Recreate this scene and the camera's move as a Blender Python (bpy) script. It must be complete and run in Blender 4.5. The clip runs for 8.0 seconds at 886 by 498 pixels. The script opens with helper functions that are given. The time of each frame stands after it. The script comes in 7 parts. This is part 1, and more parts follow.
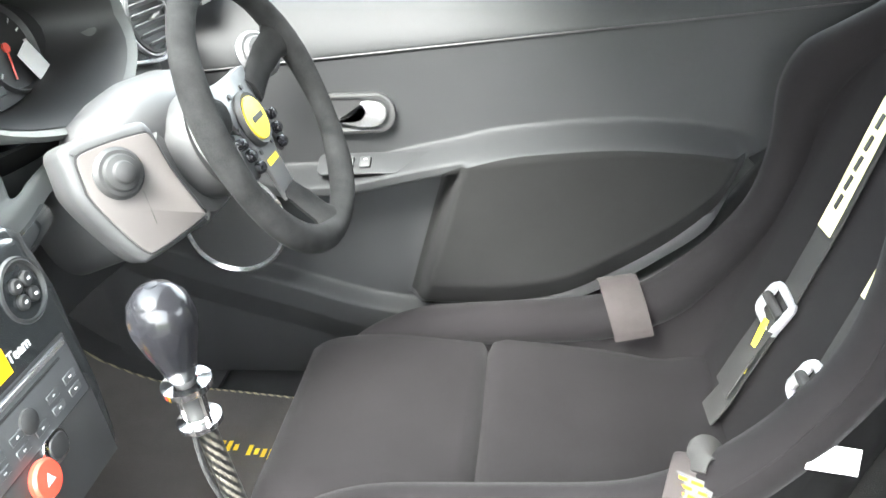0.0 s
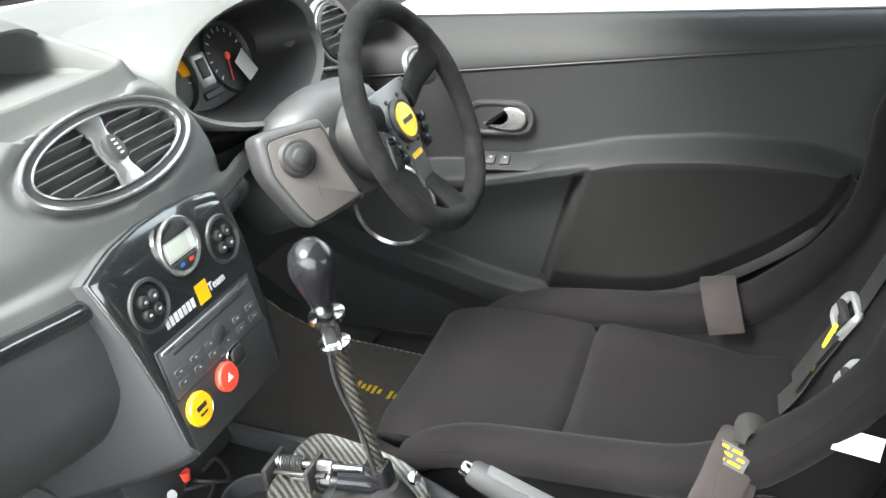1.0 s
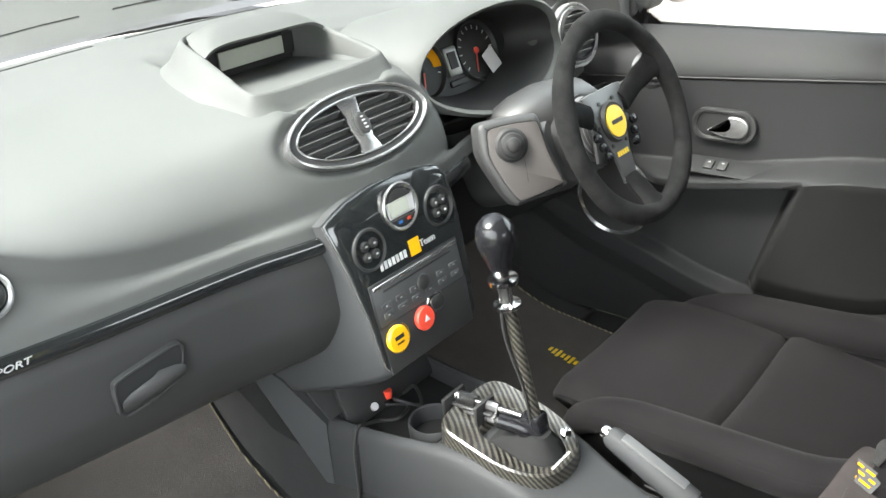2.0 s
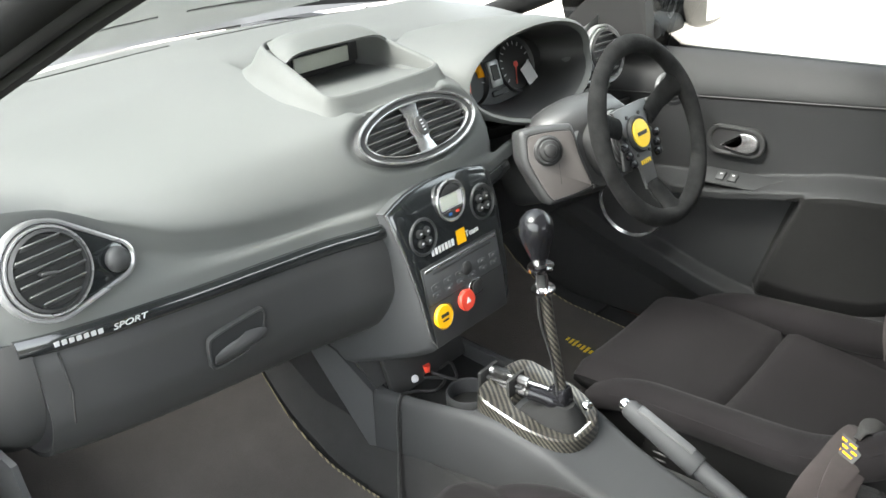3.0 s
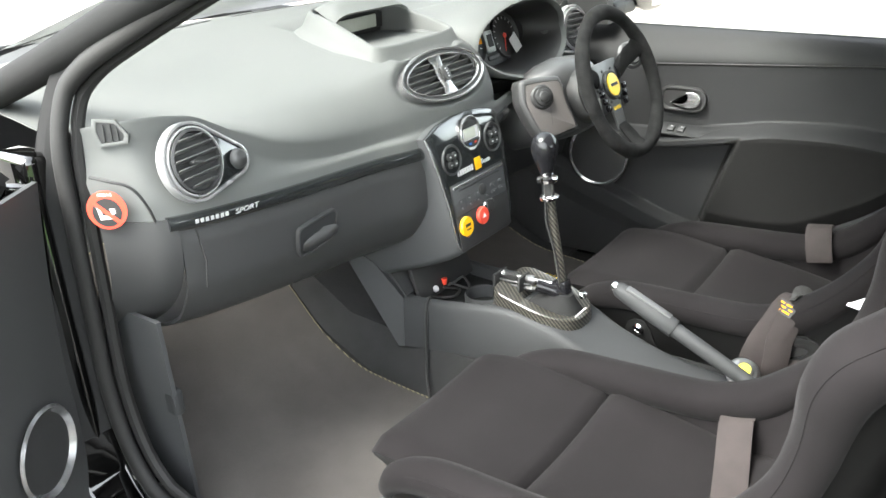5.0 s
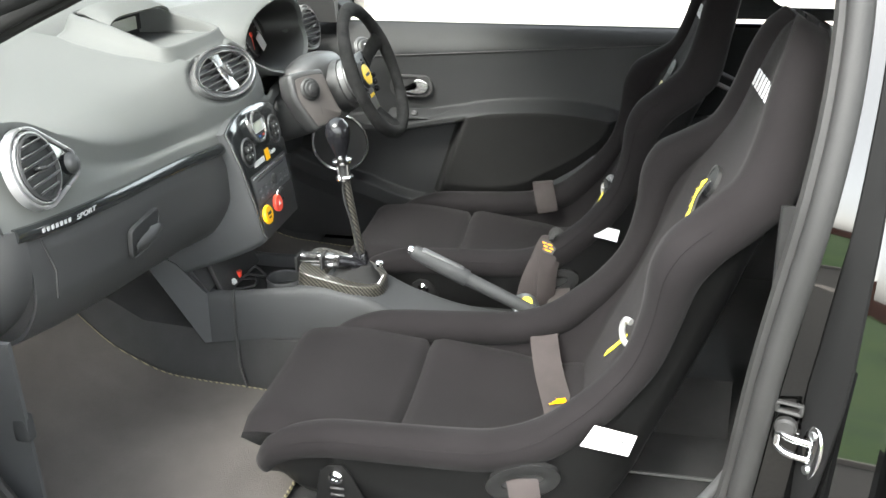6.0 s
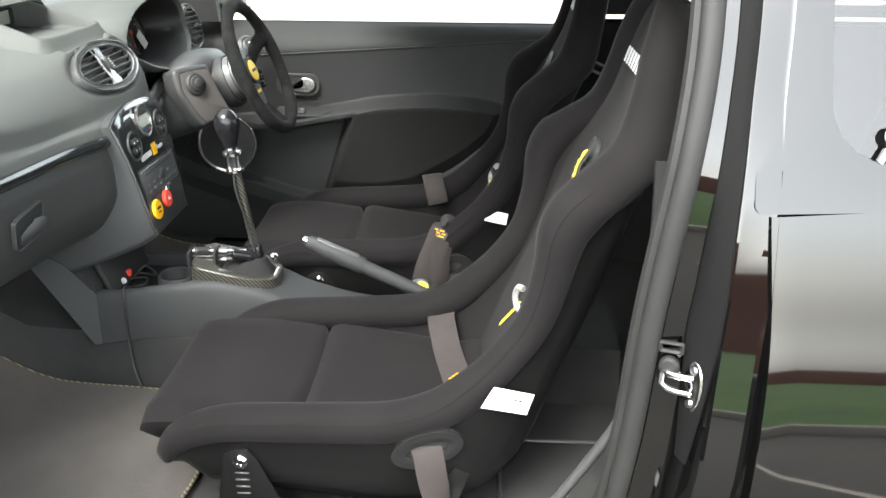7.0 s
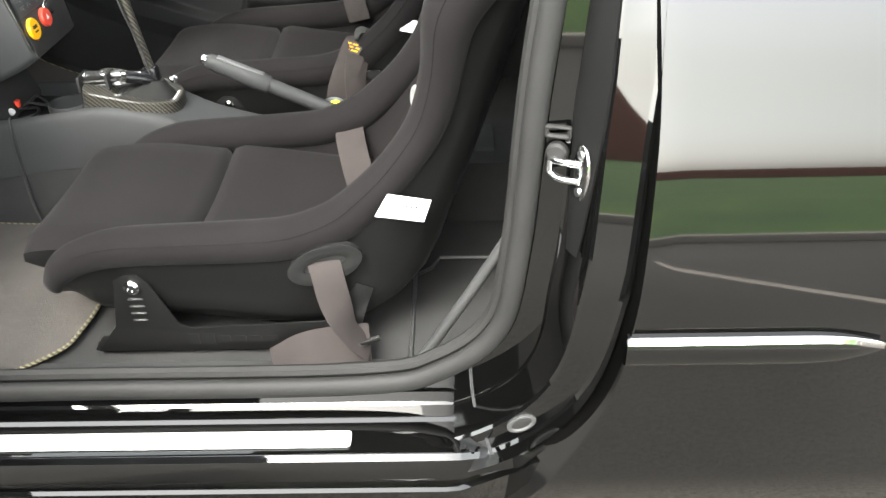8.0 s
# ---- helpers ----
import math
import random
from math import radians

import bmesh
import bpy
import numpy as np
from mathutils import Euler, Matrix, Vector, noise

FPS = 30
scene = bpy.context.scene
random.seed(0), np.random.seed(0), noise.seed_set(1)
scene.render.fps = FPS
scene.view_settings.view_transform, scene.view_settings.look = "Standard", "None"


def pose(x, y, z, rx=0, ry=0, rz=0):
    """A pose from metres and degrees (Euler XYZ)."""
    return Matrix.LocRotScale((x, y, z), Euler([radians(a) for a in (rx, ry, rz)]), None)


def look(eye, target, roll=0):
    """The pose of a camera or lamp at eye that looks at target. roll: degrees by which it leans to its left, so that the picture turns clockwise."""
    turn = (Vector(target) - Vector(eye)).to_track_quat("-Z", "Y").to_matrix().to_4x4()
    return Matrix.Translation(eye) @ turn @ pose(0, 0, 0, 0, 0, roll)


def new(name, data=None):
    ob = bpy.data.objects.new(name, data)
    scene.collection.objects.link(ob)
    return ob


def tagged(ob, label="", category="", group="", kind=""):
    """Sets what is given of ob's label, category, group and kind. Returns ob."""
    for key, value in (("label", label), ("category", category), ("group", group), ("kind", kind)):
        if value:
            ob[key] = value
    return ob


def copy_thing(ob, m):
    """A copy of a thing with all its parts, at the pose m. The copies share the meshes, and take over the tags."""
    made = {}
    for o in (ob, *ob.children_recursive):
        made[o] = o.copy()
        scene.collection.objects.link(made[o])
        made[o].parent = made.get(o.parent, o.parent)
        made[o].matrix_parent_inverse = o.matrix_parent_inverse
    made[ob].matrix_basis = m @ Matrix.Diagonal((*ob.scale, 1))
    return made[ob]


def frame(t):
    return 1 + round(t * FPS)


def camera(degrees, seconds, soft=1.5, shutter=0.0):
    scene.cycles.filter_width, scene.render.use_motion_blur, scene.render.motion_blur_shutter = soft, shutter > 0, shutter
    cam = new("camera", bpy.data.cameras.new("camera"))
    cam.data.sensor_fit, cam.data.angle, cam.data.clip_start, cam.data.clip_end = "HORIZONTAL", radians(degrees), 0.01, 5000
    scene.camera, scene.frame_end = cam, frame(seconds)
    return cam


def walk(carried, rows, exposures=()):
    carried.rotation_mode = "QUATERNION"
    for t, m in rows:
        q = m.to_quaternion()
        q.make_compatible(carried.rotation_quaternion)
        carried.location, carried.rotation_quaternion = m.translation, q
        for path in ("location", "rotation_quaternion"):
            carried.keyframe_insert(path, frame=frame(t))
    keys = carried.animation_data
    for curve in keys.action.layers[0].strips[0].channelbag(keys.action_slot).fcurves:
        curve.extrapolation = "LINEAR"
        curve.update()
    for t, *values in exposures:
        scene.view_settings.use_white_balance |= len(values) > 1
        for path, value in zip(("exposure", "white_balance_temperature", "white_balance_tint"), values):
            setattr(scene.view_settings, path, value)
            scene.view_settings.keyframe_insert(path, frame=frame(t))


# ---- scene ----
cam = camera(55.1, 8.0)
EXPOSURES = [(t, e, w, 6) for t, e, w in ((0.0, 5.22, 6300), (0.2, 4.7, 6300), (0.5, 4.32, 6300), (1.0, 4.06, 6400), (1.5, 4.08, 6450), (2.0, 3.78, 6500), (2.2, 3.73, 6500), (3.5, 3.58, 6500), (4.0, 3.60, 6500), (4.2, 3.84, 6500), (5.3, 3.72, 6500), (5.5, 3.51, 6500), (6.0, 3.58, 6500), (6.5, 3.42, 6500), (7.0, 3.32, 6500), (8.0, 3.52, 6700))]
PATH = [
    (0, (0.158, -0.551, 1.183), (-0.099, 1.217, 0.284), -4.2),
    (0.5, (0.226, -0.675, 1.233), (-0.181, 1.066, 0.336), -3.0),
    (1, (0.297, -0.724, 1.258), (-0.379, 0.941, 0.38), -5.5),
    (1.5, (0.403, -0.763, 1.291), (-0.647, 0.703, 0.426), -6.7),
    (2, (0.487, -0.8, 1.321), (-0.739, 0.525, 0.46), -6.2),
    (2.2, (0.493, -0.819, 1.343), (-0.743, 0.499, 0.484), -5.3),
    (3.3, (0.561, -1.031, 1.38), (-0.657, 0.307, 0.529), -3.3),
    (3.5, (0.571, -1.069, 1.38), (-0.626, 0.291, 0.533), -3.2),
    (4, (0.654, -1.146, 1.352), (-0.499, 0.249, 0.5), -1.6),
    (4.2, (0.69, -1.179, 1.354), (-0.466, 0.209, 0.494), -1.5),
    (5.3, (0.543, -1.504, 1.325), (-0.456, 0.047, 0.553), -5.5),
    (5.5, (0.46, -1.581, 1.314), (-0.269, 0.093, 0.498), -3.4),
    (6, (0.395, -1.675, 1.352), (0.054, 0.12, 0.539), -0.4),
    (6.5, (0.374, -1.712, 1.331), (0.149, 0.111, 0.539), -0.2),
    (7, (0.393, -1.735, 1.302), (0.306, 0.107, 0.527), 0.3),
    (7.5, (0.473, -1.767, 1.272), (0.429, 0.058, 0.456), -0.9),
    (8, (0.521, -1.677, 1.193), (0.485, 0.003, 0.108), -1.6),
]
walk(cam, [(t, look(eye, target, roll)) for t, eye, target, roll in PATH], EXPOSURES)

# ---- world and light ----
world = bpy.data.worlds.new("overcast_sky")
scene.world = world
world.use_nodes = True
wn, wl = world.node_tree.nodes, world.node_tree.links
sky = wn.new("ShaderNodeTexSky")
sky.sky_type = "NISHITA"
sky.sun_disc = False
sky.sun_elevation, sky.sun_rotation = radians(48), radians(200)
sky.air_density, sky.dust_density, sky.ozone_density = 1.0, 3.0, 1.0
pale = wn.new("ShaderNodeHueSaturation")
pale.inputs["Saturation"].default_value = 0.22
wl.new(sky.outputs[0], pale.inputs["Color"])
wl.new(pale.outputs[0], wn["Background"].inputs[0])
wn["Background"].inputs[1].default_value = 0.15
sun = new("sun", bpy.data.lights.new("sun", "SUN"))
sun.data.energy, sun.data.angle, sun.data.color = 0.9, radians(25), (1.0, 0.97, 0.93)
sun.matrix_world = look((0, 0, 0), (0.25, 0.6, -0.85))


# ---- materials ----
def nodes_of(name):
    m = bpy.data.materials.new(name)
    m.use_nodes = True
    t = m.node_tree
    return m, t.nodes, t.links, t.nodes["Principled BSDF"]


def coords(n, l, scale=(1, 1, 1), use="Object"):
    c = n.new("ShaderNodeTexCoord")
    mp = n.new("ShaderNodeMapping")
    mp.inputs["Scale"].default_value = scale
    l.new(c.outputs[use], mp.inputs["Vector"])
    return mp.outputs[0]


def noise_tex(n, l, vec, scale, detail=4.0, rough=0.55):
    t = n.new("ShaderNodeTexNoise")
    t.inputs["Scale"].default_value, t.inputs["Detail"].default_value, t.inputs["Roughness"].default_value = scale, detail, rough
    l.new(vec, t.inputs["Vector"])
    return t.outputs["Fac"]


def ramp(n, l, fac, stops):
    r = n.new("ShaderNodeValToRGB")
    e = r.color_ramp.elements
    while len(e) < len(stops):
        e.new(0.5)
    for k, (p, c) in zip(e, stops):
        k.position, k.color = p, (*c, 1)
    l.new(fac, r.inputs[0])
    return r.outputs[0]


def bumped(n, l, b, height, strength, dist):
    k = n.new("ShaderNodeBump")
    k.inputs["Strength"].default_value, k.inputs["Distance"].default_value = strength, dist
    l.new(height, k.inputs["Height"])
    l.new(k.outputs[0], b.inputs["Normal"])
    return k


def surface(name, lo, hi, rough=0.5, metal=0.0, big=4.0, fine=600.0, bump=0.3, depth=0.0004, coat=0.0, spec=0.5, sheen=0.0, rough_var=0.08):
    """A surface with broad blotches, fine grain and uneven gloss."""
    m, n, l, b = nodes_of(name)
    v = coords(n, l)
    broad, grain = noise_tex(n, l, v, big, 5), noise_tex(n, l, v, fine, 2)
    mx = n.new("ShaderNodeMath")
    mx.operation = "MULTIPLY_ADD"
    mx.inputs[1].default_value = 0.35
    l.new(grain, mx.inputs[0])
    sc = n.new("ShaderNodeMath")
    sc.operation = "MULTIPLY"
    sc.inputs[1].default_value = 0.65
    l.new(broad, sc.inputs[0])
    l.new(sc.outputs[0], mx.inputs[2])
    l.new(ramp(n, l, mx.outputs[0], [(0.3, lo), (0.7, hi)]), b.inputs["Base Color"])
    rr = n.new("ShaderNodeMapRange")
    rr.inputs["To Min"].default_value, rr.inputs["To Max"].default_value = max(0.02, rough - rough_var), min(1, rough + rough_var)
    l.new(broad, rr.inputs["Value"])
    l.new(rr.outputs[0], b.inputs["Roughness"])
    b.inputs["Metallic"].default_value = metal
    b.inputs["Specular IOR Level"].default_value = spec
    b.inputs["Coat Weight"].default_value = coat
    b.inputs["Coat Roughness"].default_value = 0.03
    b.inputs["Sheen Weight"].default_value = sheen
    b.inputs["Sheen Roughness"].default_value = 0.4
    if bump:
        bumped(n, l, b, grain, bump, depth)
    return m


def grey(v, warm=0.0):
    return (v * (1 + warm), v, v * (1 - warm))


DASH = surface("soft_grained_dash_plastic", (0.066, 0.069, 0.066), (0.078, 0.081, 0.078), 0.66, big=5, fine=900, bump=0.35, depth=0.0006, spec=0.42)
PLASTIC = surface("dark_grey_plastic", grey(0.029, -0.01), grey(0.036, -0.01), 0.5, big=6, fine=1100, bump=0.3, depth=0.0004)
DARKPL = surface("black_plastic", grey(0.016), grey(0.021), 0.55, big=6, fine=900, bump=0.2, depth=0.0003)
CONSOLE = surface("console_plastic", grey(0.024, -0.03), grey(0.031, -0.03), 0.62, big=6, fine=1100, bump=0.3, depth=0.0004, spec=0.22)
POD = surface("grey_moulded_plastic", grey(0.040, -0.03), grey(0.050, -0.03), 0.6, big=6, fine=1100, bump=0.3, depth=0.0004, spec=0.3)
DOORPL = surface("door_trim_plastic", grey(0.016, -0.02), grey(0.021, -0.02), 0.6, big=5, fine=800, bump=0.4, depth=0.0006, spec=0.22)
DOORCL = surface("door_cloth", grey(0.0085, 0.02), grey(0.0115, 0.02), 0.9, big=7, fine=1500, bump=0.5, depth=0.0005, sheen=0.02, spec=0.06)
FABRIC = surface("black_seat_fabric", (0.0072, 0.0064, 0.0067), (0.0108, 0.0098, 0.0102), 0.95, big=9, fine=1800, bump=0.6, depth=0.0005, sheen=0.035, spec=0.06)
WEB = surface("grey_webbing", (0.020, 0.0165, 0.016), (0.031, 0.026, 0.025), 0.85, big=30, fine=1200, bump=0.7, depth=0.0005, sheen=0.03, spec=0.2)
CARPET = surface("charcoal_carpet", (0.064, 0.059, 0.055), (0.112, 0.103, 0.096), 0.95, big=5, fine=700, bump=1.0, depth=0.003, spec=0.1)
ZINC = surface("bright_zinc_plate", grey(0.4), grey(0.5), 0.35, metal=0.6, bump=0.05)
FACEPL = surface("brown_grey_control_face", (0.052, 0.047, 0.045), (0.064, 0.058, 0.055), 0.45, bump=0.2, fine=900)
SILVERP = surface("silver_painted_plastic", grey(0.34), grey(0.40), 0.28, metal=0.6, bump=0.05)
DULL = surface("dull_dark_metal", grey(0.14), grey(0.22), 0.38, metal=1.0, bump=0.1, fine=400)
PILLAR = surface("black_pillar_cloth", grey(0.011), grey(0.017), 0.9, big=12, fine=700, bump=0.5, depth=0.0006, spec=0.12)
FELT = surface("black_tunnel_carpet", grey(0.024), grey(0.036), 0.95, big=12, fine=600, bump=0.8, depth=0.002, spec=0.1)
SUEDE = surface("black_suede", grey(0.005), grey(0.022), 0.95, big=30, fine=1000, bump=0.5, depth=0.0008, sheen=0.008, spec=0.05)
GLOSSP = surface("anthracite_gloss_panel", (0.011, 0.0125, 0.013), (0.015, 0.0165, 0.017), 0.14, coat=1.0, bump=0.0)
SATIN = surface("satin_silver_plastic", grey(0.34), grey(0.40), 0.25, metal=0.85, bump=0.05)
CHROME = surface("chrome", grey(0.75), grey(0.82), 0.1, metal=1.0, bump=0.0, rough_var=0.04)
STEEL = surface("brushed_aluminium", grey(0.35), grey(0.5), 0.3, metal=1.0, bump=0.1, fine=400)
GUNMETAL = surface("dark_polished_knob", (0.007, 0.007, 0.008), (0.010, 0.010, 0.0115), 0.2, spec=0.35, bump=0.0, rough_var=0.03)
HUBGREY = surface("anodised_grey_metal", grey(0.09), grey(0.12), 0.45, metal=0.5, bump=0.1)
PAINT = surface("black_car_paint", grey(0.0012), grey(0.0018), 0.03, coat=0.7, bump=0.0, rough_var=0.01, spec=0.5)
SHELL = surface("black_gelcoat", grey(0.0035), grey(0.0055), 0.38, bump=0.05, fine=200, spec=0.3)
RUBBER = surface("rubber_seal", grey(0.009, 0.02), grey(0.016, 0.02), 0.65, big=15, fine=500, bump=0.3, spec=0.25)
AMBER = surface("amber_scale_print", (0.7, 0.27, 0.0), (0.76, 0.32, 0.002), 0.7, bump=0.0, spec=0.1)
YELLOW = surface("yellow_plastic", (0.75, 0.5, 0.02), (0.85, 0.58, 0.03), 0.4, bump=0.05)
ORANGE = surface("amber_button", (0.8, 0.39, 0.006), (0.88, 0.46, 0.01), 0.3, coat=0.5, bump=0.0)
RED = surface("red_button", (0.6, 0.05, 0.03), (0.68, 0.07, 0.04), 0.35, bump=0.05)
WHITE = surface("white_print", grey(0.48), grey(0.55), 0.5, bump=0.05)
LCD = surface("lcd_glass", (0.42, 0.44, 0.38), (0.48, 0.5, 0.43), 0.25, bump=0.0)
RADIO = surface("radio_grey_plastic", grey(0.045, -0.03), grey(0.058, -0.03), 0.38, bump=0.1)
PRINT = surface("worn_silver_print", grey(0.3), grey(0.38), 0.5, bump=0.05)
BLACK = surface("matt_black", grey(0.009), grey(0.014), 0.6, bump=0.1)
SLAT = surface("satin_grey_slat", grey(0.10), grey(0.13), 0.35, metal=0.3, bump=0.05)
# near-black colour for the dark door reflection on the glossy pillar step
STEP_DARK = surface("dark_step_reflection", grey(0.0025), grey(0.0045), 0.8, big=20, fine=500, bump=0.15, spec=0.1)
HEADLINER = surface("grey_headliner", grey(0.28, 0.02), grey(0.34, 0.02), 0.9, bump=0.4)


def stitching():
    """Twisted thread: pale turns with dark gaps between them."""
    m, n, l, b = nodes_of("mat_edging_thread")
    v = coords(n, l)
    w1 = n.new("ShaderNodeTexWave")
    w1.wave_type, w1.bands_direction = "BANDS", "DIAGONAL"
    w1.inputs["Scale"].default_value, w1.inputs["Distortion"].default_value = 50, 1.5
    l.new(v, w1.inputs["Vector"])
    l.new(ramp(n, l, w1.outputs["Fac"], [(0.25, (0.06, 0.055, 0.04)), (0.6, (0.20, 0.178, 0.105))]), b.inputs["Base Color"])
    b.inputs["Roughness"].default_value = 0.85
    bumped(n, l, b, w1.outputs["Fac"], 0.8, 0.002)
    return m


PIPING = stitching()


def carbon():
    m, n, l, b = nodes_of("carbon_fibre_weave")
    v = coords(n, l, (1, 1, 1))
    w1 = n.new("ShaderNodeTexWave")
    w1.wave_type, w1.bands_direction = "BANDS", "DIAGONAL"
    w1.inputs["Scale"].default_value, w1.inputs["Distortion"].default_value = 62, 0.4
    l.new(v, w1.inputs["Vector"])
    ck = n.new("ShaderNodeTexChecker")
    ck.inputs["Scale"].default_value = 220
    l.new(v, ck.inputs["Vector"])
    mx = n.new("ShaderNodeMix")
    mx.inputs["Factor"].default_value = 0.18
    l.new(w1.outputs["Fac"], mx.inputs["A"])
    l.new(ck.outputs["Fac"], mx.inputs["B"])
    l.new(ramp(n, l, mx.outputs[0], [(0.3, grey(0.005)), (0.75, (0.075, 0.070, 0.058))]), b.inputs["Base Color"])
    b.inputs["Roughness"].default_value, b.inputs["Coat Weight"].default_value, b.inputs["Metallic"].default_value = 0.35, 0.6, 0.2
    return m


CARBON = carbon()


def glass(name, tint, rough=0.0):
    m, n, l, b = nodes_of(name)
    out = n["Material Output"]
    tr, gl, mixs, fr = n.new("ShaderNodeBsdfTransparent"), n.new("ShaderNodeBsdfGlossy"), n.new("ShaderNodeMixShader"), n.new("ShaderNodeFresnel")
    tr.inputs[0].default_value = (*tint, 1)
    gl.inputs["Roughness"].default_value = 0.02
    fr.inputs[0].default_value = 1.5
    l.new(fr.outputs[0], mixs.inputs[0])
    l.new(tr.outputs[0], mixs.inputs[1])
    l.new(gl.outputs[0], mixs.inputs[2])
    l.new(mixs.outputs[0], out.inputs[0])
    return m


GLASS = glass("window_glass", (0.88, 0.92, 0.9))


# ---- shape helpers ----
def curve_at(xs, ys, x):
    """Smooth value through the knots (xs rising)."""
    xs = list(xs)
    if x <= xs[0]:
        return ys[0]
    if x >= xs[-1]:
        return ys[-1]
    i = max(k for k in range(len(xs) - 1) if xs[k] <= x)
    h = xs[i + 1] - xs[i]
    sl = [(ys[k + 1] - ys[k]) / (xs[k + 1] - xs[k]) for k in range(len(xs) - 1)]

    def tangent(k):
        if k == 0:
            return sl[0]
        if k == len(xs) - 1:
            return sl[-1]
        return 0.0 if sl[k - 1] * sl[k] <= 0 else 2 * sl[k - 1] * sl[k] / (sl[k - 1] + sl[k])

    s = (x - xs[i]) / h
    a, b = tangent(i) * h, tangent(i + 1) * h
    return (2 * s ** 3 - 3 * s * s + 1) * ys[i] + (s ** 3 - 2 * s * s + s) * a + (3 * s * s - 2 * s ** 3) * ys[i + 1] + (s ** 3 - s * s) * b


def smooth_line(pts, n=8):
    """A Catmull-Rom line through points."""
    p = [Vector(q) for q in pts]
    p = [2 * p[0] - p[1]] + p + [2 * p[-1] - p[-2]]
    out = []
    for i in range(1, len(p) - 2):
        for k in range(n):
            s = k / n
            out.append(0.5 * (2 * p[i] + (p[i + 1] - p[i - 1]) * s + (2 * p[i - 1] - 5 * p[i] + 4 * p[i + 1] - p[i + 2]) * s * s + (3 * p[i] - p[i - 1] - 3 * p[i + 1] + p[i + 2]) * s ** 3))
    out.append(p[-2])
    return out


def loft(rings, closed=True, caps=True, loop=False):
    bm = bmesh.new()
    vs = [[bm.verts.new(p) for p in r] for r in rings]
    m = len(rings[0])
    for a in range(len(vs) if loop else len(vs) - 1):
        r0, r1 = vs[a], vs[(a + 1) % len(vs)]
        for b in range(m if closed else m - 1):
            c = (b + 1) % m
            bm.faces.new((r0[b], r0[c], r1[c], r1[b]))
    if caps and closed and not loop:
        bm.faces.new(list(reversed(vs[0])))
        bm.faces.new(vs[-1])
    bmesh.ops.recalc_face_normals(bm, faces=bm.faces)
    return bm


def tube(pts, r, n=10, flat=1.0, loop=False, up=None, wide=None):
    """A round or flattened rod along points; r may be a list. flat squeezes it along its local up."""
    pts = [Vector(p) for p in pts]
    rings = []
    last = Vector(up) if up else Vector((0.03, 0.02, 1))
    for i, p in enumerate(pts):
        a = pts[i - 1] if i or loop else p
        b = pts[(i + 1) % len(pts)] if i < len(pts) - 1 or loop else p
        t = (b - a).normalized()
        side = t.cross(Vector(up) if up else last)
        if side.length < 1e-4:
            side = t.cross(Vector((1, 0.1, 0)))
        side.normalize()
        nrm = side.cross(t).normalized()
        last = nrm
        rr = r[i] if isinstance(r, (list, tuple)) else r
        rings.append([p + (side * math.cos(q) + nrm * math.sin(q) * flat) * rr for q in (2 * math.pi * k / n for k in range(n))])
    return loft(rings, loop=loop)


def ribbon(pts, width, thick, across, n=6):
    """A strap along points, its width along the vector across (or one vector a point)."""
    line = smooth_line(pts, n)
    rings = []
    for i, p in enumerate(line):
        t = (line[min(i + 1, len(line) - 1)] - line[max(i - 1, 0)]).normalized()
        if isinstance(across, list):
            f = i / (len(line) - 1) * (len(across) - 1)
            k = min(int(f), len(across) - 2)
            w = Vector(across[k]).lerp(Vector(across[k + 1]), f - k)
        else:
            w = Vector(across)
        w = (w - t * w.dot(t)).normalized()
        u = t.cross(w).normalized()
        a, b = w * width / 2, u * thick / 2
        rings.append([p - a - b * 0.4, p - a + b * 0.4, p - a * 0.85 + b, p + a * 0.85 + b, p + a + b * 0.4, p + a - b * 0.4, p + a * 0.85 - b, p - a * 0.85 - b])
    return loft(rings)


def rbox(c, s, r=0.004, seg=2, m=None):
    bm = bmesh.new()
    bmesh.ops.create_cube(bm, size=1)
    bmesh.ops.scale(bm, vec=s, verts=bm.verts)
    r = min(r, min(s) * 0.49)
    if r > 0:
        bmesh.ops.bevel(bm, geom=bm.edges[:], offset=r, segments=seg, profile=0.5, affect="EDGES")
    bmesh.ops.transform(bm, matrix=Matrix.Translation(c) @ (m or Matrix()), verts=bm.verts)
    return bm


def prism(outline, depth, m=None, bevel=0.0, seg=2):
    """A flat outline (u, v) drawn out along w from 0 to depth, then set by m."""
    bm = bmesh.new()
    f = bm.faces.new([bm.verts.new((u, v, 0)) for u, v in outline])
    ex = bmesh.ops.extrude_face_region(bm, geom=[f])
    bmesh.ops.translate(bm, vec=(0, 0, depth), verts=[v for v in ex["geom"] if isinstance(v, bmesh.types.BMVert)])
    bmesh.ops.recalc_face_normals(bm, faces=bm.faces)
    if bevel:
        big = [e for e in bm.edges if len(e.link_faces) == 2 and abs(e.verts[0].co.z - e.verts[1].co.z) < 1e-6]
        bmesh.ops.bevel(bm, geom=big, offset=bevel, segments=seg, profile=0.5, affect="EDGES")
    if m:
        bmesh.ops.transform(bm, matrix=m, verts=bm.verts)
    return bm


def rounded(w, h, r, n=5):
    """The outline of a rounded rectangle about the origin."""
    out = []
    for cx, cy, a in ((w / 2 - r, h / 2 - r, 0), (-w / 2 + r, h / 2 - r, 90), (-w / 2 + r, -h / 2 + r, 180), (w / 2 - r, -h / 2 + r, 270)):
        out += [(cx + r * math.cos(radians(a + 90 * k / n)), cy + r * math.sin(radians(a + 90 * k / n))) for k in range(n + 1)]
    return out


